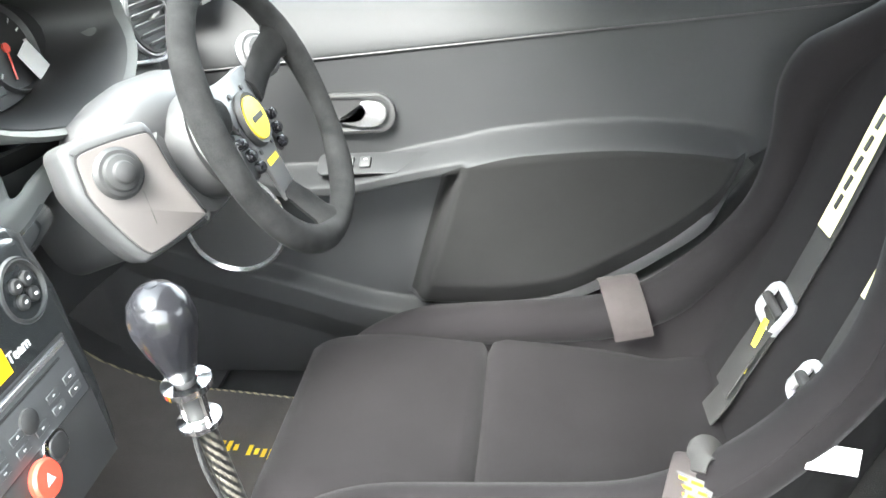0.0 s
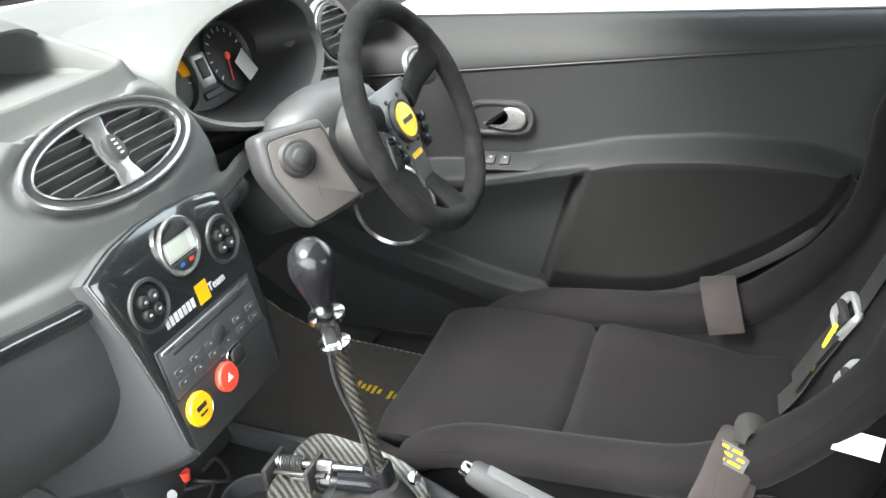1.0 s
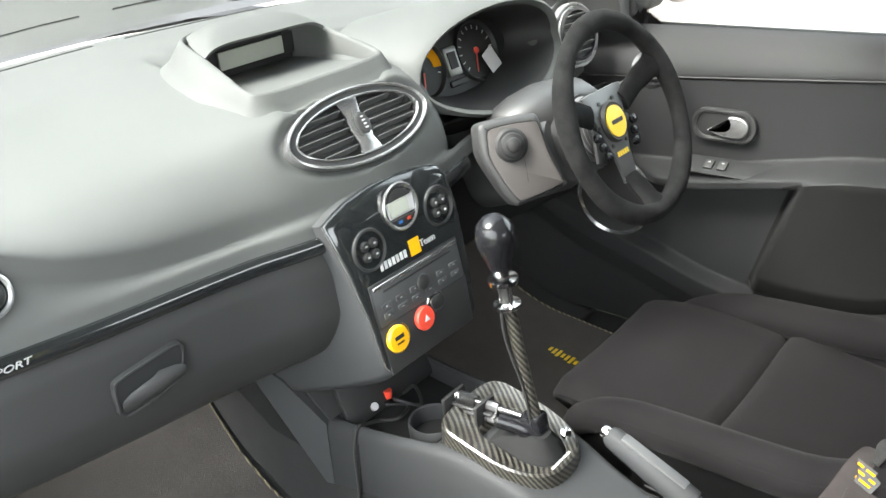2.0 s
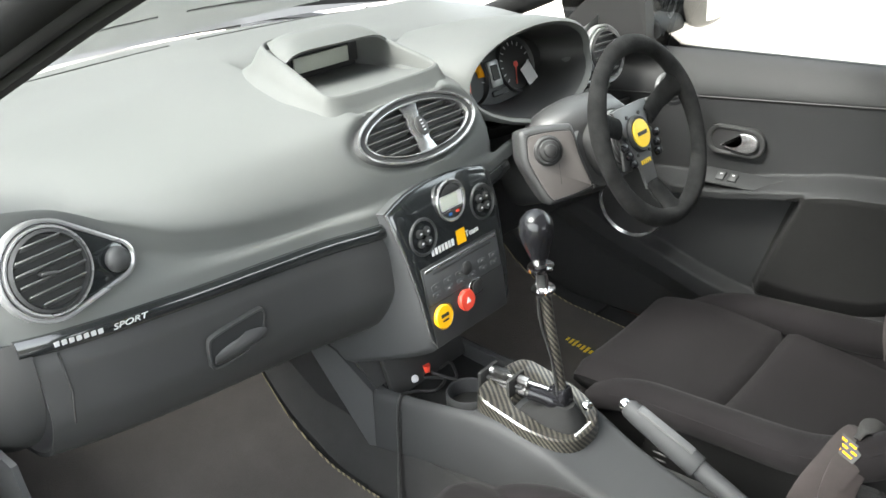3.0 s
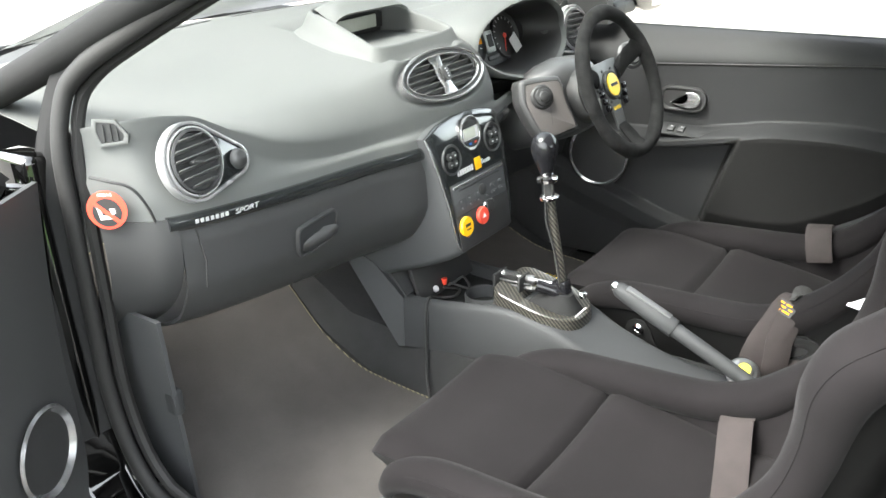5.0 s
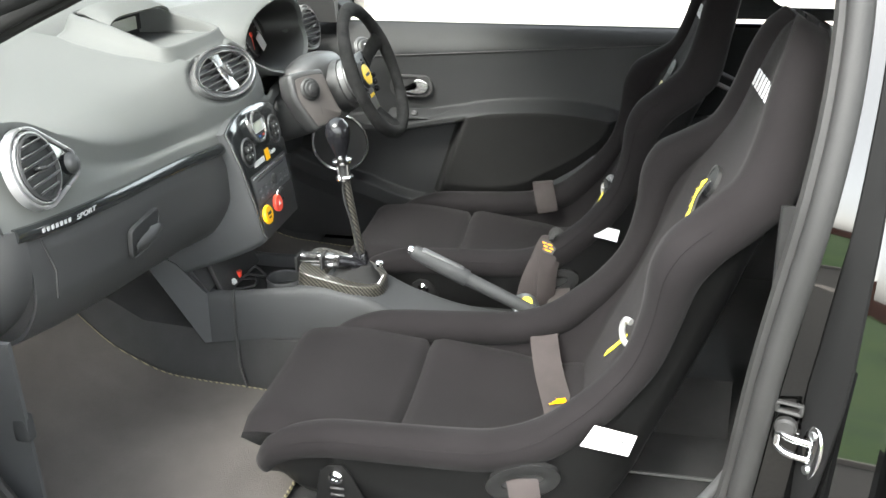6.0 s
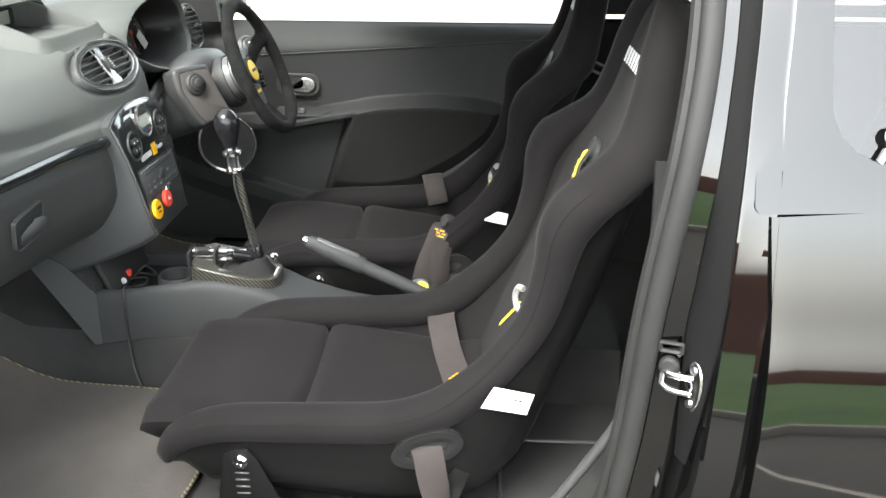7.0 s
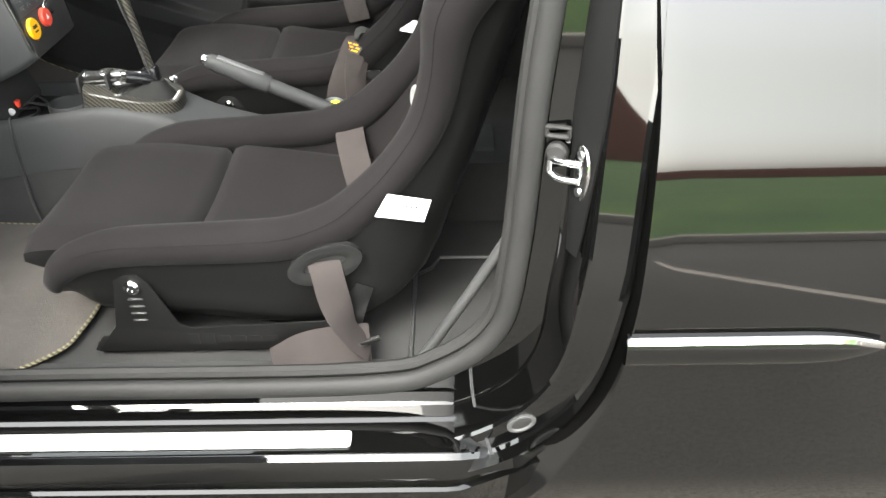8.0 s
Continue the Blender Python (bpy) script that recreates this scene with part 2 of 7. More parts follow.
def ellipse(a, b, n=32):
    return [(a * math.cos(2 * math.pi * k / n), b * math.sin(2 * math.pi * k / n)) for k in range(n)]


def turned(profile, m=None, n=28):
    """A turned body: (radius, height) pairs about the local z axis."""
    hollow = profile[0][0] > 1e-6 and profile[-1][0] > 1e-6
    bm = loft([[(max(r, 1e-5) * math.cos(2 * math.pi * k / n), max(r, 1e-5) * math.sin(2 * math.pi * k / n), h) for k in range(n)] for r, h in profile], caps=False, loop=hollow and len(profile) > 2)
    if m:
        bmesh.ops.transform(bm, matrix=m, verts=bm.verts)
    return bm


def sheet(fn, nu, nv, thick=0.0):
    """An open surface fn(u, v), with thickness along its normal if asked."""
    bm = bmesh.new()
    g = [[bm.verts.new(fn(i / nu, j / nv)) for j in range(nv + 1)] for i in range(nu + 1)]
    for i in range(nu):
        for j in range(nv):
            bm.faces.new((g[i][j], g[i + 1][j], g[i + 1][j + 1], g[i][j + 1]))
    bmesh.ops.recalc_face_normals(bm, faces=bm.faces)
    if thick:
        bmesh.ops.solidify(bm, geom=bm.faces[:], thickness=thick)
    return bm


def merged(*bms):
    out = bmesh.new()
    for b in bms:
        me = bpy.data.meshes.new("tmp")
        b.to_mesh(me)
        b.free()
        out.from_mesh(me)
        bpy.data.meshes.remove(me)
    return out


def moved(bm, m):
    bmesh.ops.transform(bm, matrix=m, verts=bm.verts)
    return bm


def facing(origin, out, up=(0, 0, 1)):
    """A frame whose local z looks along out, its local y along up as near as it can, its x to the right of one who looks at it."""
    z = Vector(out).normalized()
    x = Vector(up).cross(z).normalized()
    y = z.cross(x)
    return Matrix.Translation(origin) @ Matrix((x, y, z)).transposed().to_4x4()


ORIGIN = {}


def thing(name, at, label, category, group="", kind=""):
    ob = new(name)
    ob.empty_display_size = 0.05
    ob.location = at
    ORIGIN[name if ob.name == name else ob.name] = Vector(at)
    return tagged(ob, label, category, group, kind)


def mesh_of(name, bm, material, origin, angle=38):
    me = bpy.data.meshes.new(name)
    bmesh.ops.translate(bm, vec=-origin, verts=bm.verts)
    bm.to_mesh(me)
    bm.free()
    me.materials.append(material)
    me.shade_smooth()
    me.set_sharp_from_angle(angle=radians(angle))
    return me


def part(name, bm, material, parent, label="", angle=38):
    root = parent
    while root.parent:
        root = root.parent
    ob = new(name, mesh_of(name, bm, material, ORIGIN.get(root.name, Vector((0, 0, 0))), angle))
    ob.parent = parent
    return tagged(ob, label)


def solid(name, bm, material, label, category, kind="structure", at=(0, 0, 0), angle=38):
    ob = new(name, mesh_of(name, bm, material, Vector(at), angle))
    ob.location = at
    ORIGIN[ob.name] = Vector(at)
    return tagged(ob, label, category, kind=kind)


def lettering(text, size, m, material, parent, name="lettering", thick=0.0006, label="", shear=0.0, stretch=1.0):
    cu = bpy.data.curves.new(name, "FONT")
    cu.body, cu.size, cu.extrude, cu.align_x, cu.align_y, cu.shear = text, size, thick, "CENTER", "CENTER", shear
    tmp = bpy.data.objects.new(name, cu)
    scene.collection.objects.link(tmp)
    me = bpy.data.meshes.new_from_object(tmp.evaluated_get(bpy.context.evaluated_depsgraph_get()))
    bpy.data.objects.remove(tmp)
    bm = bmesh.new()
    bm.from_mesh(me)
    bpy.data.meshes.remove(me)
    bmesh.ops.transform(bm, matrix=m @ Matrix.Diagonal((stretch, 1, 1, 1)), verts=bm.verts)
    return part(name, bm, material, parent, label)


# ---- the ground and what lies round the car ----
def asphalt():
    m, n, l, b = nodes_of("worn_asphalt")
    v = coords(n, l)
    f, c = noise_tex(n, l, v, 90, 3), noise_tex(n, l, v, 0.7, 6)
    mx = n.new("ShaderNodeMix")
    mx.inputs["Factor"].default_value = 0.5
    l.new(f, mx.inputs["A"])
    l.new(c, mx.inputs["B"])
    l.new(ramp(n, l, mx.outputs[0], [(0.40, (0.020, 0.018, 0.0155)), (0.60, (0.058, 0.052, 0.044))]), b.inputs["Base Color"])
    b.inputs["Roughness"].default_value = 0.9
    bumped(n, l, b, f, 0.6, 0.006)
    return m


def turf():
    m, n, l, b = nodes_of("short_grass")
    v = coords(n, l)
    f, c = noise_tex(n, l, v, 30, 4), noise_tex(n, l, v, 0.9, 5)
    mx = n.new("ShaderNodeMix")
    mx.inputs["Factor"].default_value = 0.55
    l.new(f, mx.inputs["A"])
    l.new(c, mx.inputs["B"])
    l.new(ramp(n, l, mx.outputs[0], [(0.36, (0.014, 0.048, 0.004)), (0.5, (0.034, 0.090, 0.006)), (0.64, (0.075, 0.125, 0.018))]), b.inputs["Base Color"])
    b.inputs["Roughness"].default_value = 0.95
    bumped(n, l, b, f, 1.0, 0.02)
    return m


ASPHALT, TURF = asphalt(), turf()
CONCRETE = surface("pale_concrete", (0.26, 0.23, 0.2), (0.36, 0.32, 0.28), 0.9, big=2, fine=80, bump=0.4, depth=0.003)
BRICKRED = surface("red_brown_brick", (0.16, 0.05, 0.035), (0.24, 0.085, 0.06), 0.9, big=3, fine=60, bump=0.5, depth=0.004)


def flat(x0, x1, y0, y1, z, dz=0.02):
    return rbox(((x0 + x1) / 2, (y0 + y1) / 2, z - dz / 2), (x1 - x0, y1 - y0, dz), 0)


solid("ground", sheet(lambda u, v: Vector(((u - 0.5) * 1200, (v - 0.5) * 1200, 0)), 8, 8), ASPHALT, "dark grey worn asphalt car park surface", "ground")
solid("paving", flat(-60, 60, 1.6, 40, 0.012, 0.02), CONCRETE, "pale concrete paving beside the car", "paving")
solid("grass_verge", flat(-60, 60, -24, -4.3, 0.06, 0.08), TURF, "short green mown grass verge beyond the kerb", "grass")
solid("kerb", rbox((0, -4.27, 0.02), (120, 0.06, 0.09), 0.012), CONCRETE, "pale concrete kerb along the grass verge", "kerb")
solid("boundary_wall", rbox((0, -24.2, 0.45), (120, 0.3, 0.9), 0.02), BRICKRED, "low red brown brick boundary wall", "wall")
solid("boundary_wall_high", rbox((-30, -23.9, 1.15), (64, 0.3, 2.3), 0.02), BRICKRED, "tall red brown brick wall", "wall")
solid("joint_strip", prism([(1.20, -3.55), (1.27, -3.55), (2.27, -1.2), (2.20, -1.2)], 0.004), CONCRETE, "pale concrete joint crossing the asphalt", "joint")


# ---- the body shell ----
def y_side(z):
    """Half width of the outer skin by height."""
    return curve_at([0.2, 0.3, 0.5, 0.56, 0.72, 0.82, 0.97, 1.02, 1.4], [0.845, 0.87, 0.872, 0.868, 0.841, 0.815, 0.776, 0.757, 0.60], z)


APERTURE = [(-0.36, 0.375), (0.0, 0.375), (0.38, 0.378), (0.495, 0.405), (0.573, 0.475), (0.598, 0.60), (0.614, 0.80), (0.632, 0.95), (0.658, 1.15), (0.656, 1.27), (0.60, 1.345), (0.42, 1.375), (0.2, 1.375), (0.03, 1.35),
            (-0.12, 1.295), (-0.26, 1.232), (-0.40, 1.165), (-0.50, 1.108), (-0.535, 1.05), (-0.536, 0.90), (-0.538, 0.75), (-0.54, 0.58), (-0.51, 0.46), (-0.45, 0.395)]


def y_seal(z):
    return -curve_at([0.3, 0.5, 0.95, 1.4], [0.765, 0.765, 0.757, 0.585], z)


def aperture_line(n=6):
    p = [Vector((x, 0, z)) for x, z in APERTURE]
    loop = smooth_line(p[-2:] + p + p[:2], n)
    return loop[2 * n:-2 * n + 0][: len(p) * n]


RING = aperture_line()
CENTRE = Vector((0.03, 0, 0.85))


def ring_normal(i):
    t = (RING[(i + 1) % len(RING)] - RING[i - 1]).normalized()
    nrm = Vector((t.z, 0, -t.x))
    return nrm if nrm.dot(RING[i] - CENTRE) > 0 else -nrm


def frame_width(p):
    """How far the painted frame reaches past the seal: wide at the rear pillar, narrow at the front and on the sill."""
    back = max(0.0, min(1.0, (p.x - 0.25) / 0.3))
    back = back * back * (3 - 2 * back)
    low = max(0.0, min(1.0, (0.62 - p.z) / 0.22))
    high = max(0.0, min(1.0, (p.z - 0.85) / 0.25))
    return 0.05 + 0.075 * back * (1 - 0.25 * low - 0.4 * high) + 0.012 * low * (1 - back)


def frame_section(i):
    p, nrm, w = RING[i], ring_normal(i), frame_width(RING[i])
    ys = y_seal(p.z)
    yo = -y_side(min(1.39, p.z + nrm.z * w))
    pts = []
    low = max(0.0, min(1.0, -nrm.z * 1.4))
    for f, g, f2, g2 in ((-0.05, 0.0, -0.05, 0.0), (0.1, 0.02, 0.1, 0.02), (0.13, 0.06, 0.14, 0.05), (0.33, 0.09, 0.60, 0.06), (0.36, 0.13, 0.62, 0.10), (0.59, 0.76, 0.62, 0.70), (0.62, 0.80, 0.65, 0.74), (0.94, 0.88, 0.96, 0.75), (0.98, 0.92, 0.99, 0.80), (1.0, 1.0, 1.0, 1.0)):
        f, g = f + (f2 - f) * low, g + (g2 - g) * low
        q = p + nrm * (w * f)
        pts.append(Vector((q.x, ys + (yo - ys) * g, q.z)))
    return pts


FRONT = [i for i in range(len(RING)) if RING[i].x < 0.0 and RING[i].z > 0.5 or RING[i].z > 1.30]
REST = [i for i in range(len(RING)) if i not in FRONT]
body_side = solid("car_body_side", loft([frame_section(i) for i in [REST[0] - 1] + REST + [REST[-1] + 1]] if REST == list(range(REST[0], REST[-1] + 1)) else [frame_section(i % len(RING)) for i in range(FRONT[-1], FRONT[0] + len(RING) + 1)], closed=False), PAINT, "glossy black painted door aperture of the car body", "car body", angle=14)
seal_line = [Vector((RING[i].x, y_seal(RING[i].z) - 0.004, RING[i].z)) for i in range(len(RING))]
# matt black instead of gloss paint: stands in for dark reflections on the frame
part("front_pillar_skin", loft([frame_section(i) for i in FRONT], closed=False), PILLAR, body_side, "windscreen pillar return, matt black for its dark reflections")
part("door_seal", tube(seal_line, 0.015, 12, flat=0.8, loop=True, up=(0, 1, 0)), RUBBER, body_side, "grey black rubber door seal")
part("seal_lip", tube([Vector((q.x, q.y + 0.022, q.z)) - ring_normal(i) * 0.012 for i, q in enumerate(seal_line)], 0.01, 8, loop=True, up=(0, 1, 0)), RUBBER, body_side)

BACK = [i for i in range(len(RING)) if RING[i].x > 0.3 and RING[i].z < 1.36]
part("pillar_lining", loft([[Vector((RING[i].x, y_seal(RING[i].z) + dy, RING[i].z)) + ring_normal(i) * f for dy, f in ((-0.002, 0.004), (0.03, 0.006), (0.07, 0.03), (0.12, 0.06))] for i in BACK], closed=False), PILLAR, body_side, "black lining inside the door seal")


def dark_step_section(i):
    """Cross-section of the added dark strip that stands in for the dark reflection on the rear pillar step; it narrows
    towards the roof and runs out at the bottom.
    """
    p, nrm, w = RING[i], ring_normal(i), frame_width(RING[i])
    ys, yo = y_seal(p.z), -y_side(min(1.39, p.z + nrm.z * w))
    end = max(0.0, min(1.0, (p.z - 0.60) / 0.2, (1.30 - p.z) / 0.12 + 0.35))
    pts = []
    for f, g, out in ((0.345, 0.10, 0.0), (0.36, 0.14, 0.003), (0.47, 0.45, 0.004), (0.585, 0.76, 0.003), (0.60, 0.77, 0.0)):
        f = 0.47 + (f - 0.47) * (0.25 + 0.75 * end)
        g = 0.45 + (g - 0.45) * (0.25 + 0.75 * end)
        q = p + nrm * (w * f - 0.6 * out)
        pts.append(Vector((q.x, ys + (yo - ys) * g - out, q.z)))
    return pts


# added strip: the dark reflection on the painted step, put into colour
part("step_reflection", loft([dark_step_section(i) for i in BACK if 0.62 < RING[i].z < 1.33], closed=False), STEP_DARK, body_side, "added dark strip for the reflection on the rear pillar step", angle=50)


def sill_section(x):
    return [Vector((x, y, z)) for y, z in ((-0.62, 0.27), (-0.68, 0.30), (-0.715, 0.365), (-0.76, 0.374), (-0.768, 0.350), (-0.775, 0.3445), (-0.797, 0.3437), (-0.802, 0.3468), (-0.808, 0.3437), (-0.825, 0.3445), (-0.858, 0.3435), (-0.866, 0.341), (-0.872, 0.334), (-0.8755, 0.322), (-0.877, 0.305), (-0.868, 0.298), (-0.868, 0.285), (-0.878, 0.28), (-0.872, 0.22), (-0.83, 0.16), (-0.62, 0.16))]


part("sill", loft([sill_section(-0.75 + k * 0.1) for k in range(13)] + [[Vector((p.x, p.y + 1.2 * d, p.z - d * max(0.0, min(1.0, (p.z - 0.27) / 0.05)))) for p in sill_section(x)] for x, d in ((0.50, 0.0), (0.52, 0.002), (0.54, 0.010), (0.57, 0.022), (0.60, 0.034), (0.63, 0.045))]), PAINT, body_side, "glossy black painted door sill", angle=20)
part("inner_sill", rbox((1.06, -0.735, 0.25), (0.8, 0.11, 0.18), 0.01), PAINT, body_side)
part("sealant_joint", tube(smooth_line([(0.535, -0.772, 0.412), (0.538, -0.782, 0.37), (0.544, -0.80, 0.3465), (0.552, -0.83, 0.347), (0.562, -0.868, 0.338)], 5), 0.0026, 6), CONSOLE, body_side, "grey sealant bead at the sill end")
# the white is the sky mirrored in a polished plate, given as colour
part("sill_plate", prism(rounded(0.90, 0.03, 0.006), 0.002, Matrix.Translation((-0.08, -0.842, 0.3455))), WHITE, body_side, "sill plate coloured white for the sky it reflects")


def quarter_edge(z):
    return curve_at([0.2, 0.30, 0.38, 0.467, 0.6, 0.714, 0.815, 0.97], [0.58, 0.635, 0.675, 0.707, 0.727, 0.733, 0.736, 0.726], z)


def quarter_skin(side):
    def f(u, v):
        z = 0.2 + v * 0.772
        x0 = quarter_edge(z)
        back = max(0.0, (0.1 - u) / 0.1)
        x = x0 - 0.045 * back + (2.1 - x0) * max(0.0, (u - 0.1) / 0.9) ** 1.4
        if side < 0:
            z += v * (0.065 * (min(x, 1.4) - 0.73) - 0.0215)
        y = y_side(z) - 0.03 * max(0, (x - 1.3) / 0.8) ** 2
        k = max(0, min(1, 1 - (x - x0) / 0.012))
        return Vector((x, side * (y - 0.012 * k * k - 0.05 * back), z))
    return sheet(f, 40, 48, 0.004)


quarter = solid("car_rear_quarter", quarter_skin(-1), PAINT, "glossy black rear quarter panel of the car", "car body")


def side_window(side, x0, x1, z0, z1, ox0, ox1, oz0, oz1, r=0.07, n=10):
    """A pillar panel with a rounded window opening, and the outline of the opening."""
    cx, cz = (x0 + x1) / 2, (z0 + z1) / 2
    inner = [(cx + u, cz + v) for u, v in rounded(x1 - x0, z1 - z0, r, n)]
    outer = []
    for u, v in rounded(ox1 - ox0, oz1 - oz0, 0.012, n):
        x, z = (ox0 + ox1) / 2 + u, (oz0 + oz1) / 2 + v
        if side < 0 and v < 0:
            z += 0.065 * (min(x, 1.4) - 0.73) - 0.0215
        outer.append((x, z))
    ring = lambda pts, d: [Vector((x, side * (y_side(z) - d), z)) for x, z in pts]
    mid = [(a[0] * 0.5 + b[0] * 0.5, a[1] * 0.5 + b[1] * 0.5) for a, b in zip(inner, outer)]
    bm = loft([ring(outer, 0.0), ring(mid, 0.0), ring(inner, 0.0), ring(inner, 0.012)], caps=False)
    pane = lambda u, v: Vector((x0 - 0.01 + (x1 - x0 + 0.02) * u, side * (y_side(z0 + (z1 - z0) * v) - 0.008), z0 - 0.01 + (z1 - z0 + 0.02) * v))
    return bm, sheet(pane, 10, 8)


upper, pane = side_window(-1, 0.80, 1.58, 1.012, 1.33, 0.715, 2.0, 0.9755, 1.40)
part("pillar_panel", upper, PAINT, quarter, "glossy black panel round the quarter window")
PRIVACY = glass("dark_quarter_glass", (0.22, 0.23, 0.23))
for nd in PRIVACY.node_tree.nodes:
    if nd.type == "FRESNEL":
        nd.inputs[0].default_value = 1.9
q_pane = part("window_pane", pane, PRIVACY, quarter, "clear quarter window glass")
q_pane.visible_shadow = False
part("moulding", loft([[Vector((0.722 + 0.313 * u, -y_side(0.53) - d * (1 - max(0, (u - 0.75) / 0.25) ** 2 * 0.7), 0.523 + h * (1 - max(0, (u - 0.7) / 0.3) ** 2 * 0.75))) for d, h in ((0, 0.023), (0.008, 0.021), (0.014, 0.012), (0.014, -0.012), (0.008, -0.021), (0, -0.023))] for u in [k / 16 for k in range(17)]]), PAINT, quarter, "black side rubbing moulding")
part("moulding_strip", loft([[Vector((0.724 + 0.309 * u, -y_side(0.54) - 0.0085 - d * (1 - u ** 8), 0.5415 - 0.012 * max(0, (u - 0.7) / 0.3) ** 2 + h)) for d, h in ((0, 0.004), (0.004, 0.003), (0.007, -0.003), (0.004, -0.006), (0, -0.006))] for u in [k / 16 for k in range(17)]]), CHROME, quarter, "chrome strip on the moulding")

# right side: quarter and pillars seen from within
quarter_r = solid("car_rear_quarter_right", quarter_skin(1), PAINT, "black painted rear quarter of the far side", "car body")
upper, pane = side_window(1, 0.80, 1.55, 1.018, 1.33, 0.66, 2.0, 0.983, 1.40)
part("pillar_panel", upper, DARKPL, quarter_r, "dark trim round the far quarter window")
part("window_pane", pane, GLASS, quarter_r).visible_shadow = False

solid("floor", rbox((0.42, 0.03, 0.25), (3.4, 1.42, 0.05), 0.01), FELT, "black carpeted car floor pan", "floor")
solid("ceiling", sheet(lambda u, v: Vector((-0.02 + 2.0 * u, (v - 0.5) * 1.2, 1.375 + 0.05 * math.sin(math.pi * v) + 0.02 * math.sin(math.pi * u))), 12, 12, 0.03), HEADLINER, "pale grey cloth headliner under the car roof", "ceiling")
solid("roof", sheet(lambda u, v: Vector((-0.03 + 2.12 * u, (v - 0.5) * 1.26, 1.412 + 0.05 * math.sin(math.pi * v) + 0.02 * math.sin(math.pi * u) - 0.06 * max(0.0, u - 0.8) / 0.2)), 14, 14, 0.006), PAINT, "glossy black car roof", "car roof")
solid("bulkhead", rbox((-1.25, 0, 0.575), (0.06, 1.6, 0.75), 0.02), FELT, "black firewall behind the dashboard", "wall")
tail = solid("car_tail", rbox((2.12, 0, 0.6), (0.06, 1.6, 0.85), 0.03), FELT, "dark trimmed tailgate of the car", "car body")
side_in = lambda s: sheet(lambda u, v: Vector((0.62 + 1.5 * u, s * (0.66 + 0.05 * math.sin(math.pi * v) - 0.05 * u), 0.27 + 0.71 * v)), 12, 10, 0.01)
solid("rear_side_trim", side_in(-1), PILLAR, "black moulded rear side trim panel", "trim")
solid("rear_side_trim_right", side_in(1), PILLAR, "black moulded rear side trim panel on the far side", "trim")

# windscreen and bonnet
screen = solid("windscreen", sheet(lambda u, v: Vector((-1.215 + 1.225 * v + 0.16 * (2 * u - 1) ** 2 * (1 - 0.5 * v), (u - 0.5) * (1.40 - 0.24 * v), 1.026 + 0.369 * v)), 14, 10), GLASS, "clear raked windscreen glass", "windscreen")
screen.visible_shadow = False
for s in (-1, 1):
    up = 0.035 if s < 0 else 0.0
    pl = [(-0.84, s * 0.735, 0.985 + up), (-0.60, s * 0.71, 1.075 + up), (-0.35, s * 0.68, 1.18 + up), (-0.1, s * 0.645, 1.29 + up), (0.08, s * 0.61, 1.37 + 0.4 * up)]
    solid("front_pillar", tube(smooth_line(pl, 6), 0.034, 12, flat=0.8, up=(0, 0, 1)), PILLAR, "dark grey windscreen pillar trim", "pillar", kind="structure")
solid("bonnet", sheet(lambda u, v: Vector((-2.25 + 0.85 * v, (u - 0.5) * 1.5, 0.86 + 0.115 * v ** 0.7 - 0.03 * (2 * u - 1) ** 2)), 12, 8, 0.01), PAINT, "glossy black car bonnet beyond the windscreen", "bonnet")
solid("scuttle", sheet(lambda u, v: Vector((-1.44 + 0.22 * v + 0.1 * (2 * u - 1) ** 2, (u - 0.5) * 1.44, 0.965 + 0.03 * v)), 12, 3, 0.01), DARKPL, "black plastic scuttle below the windscreen", "scuttle")
wiper = thing("wiper", (-1.36, -0.3, 0.99), "black windscreen wiper lying on the scuttle", "wiper")
part("arm", tube(smooth_line([(-1.34, 0.35, 1.00), (-1.32, 0.0, 1.020), (-1.24, -0.42, 1.036)], 8), 0.009, 8), BLACK, wiper)
part("blade", rbox((-1.245, -0.15, 1.032), (0.018, 0.6, 0.012), 0.003, m=Matrix.Rotation(radians(-7), 4, "Z")), BLACK, wiper)


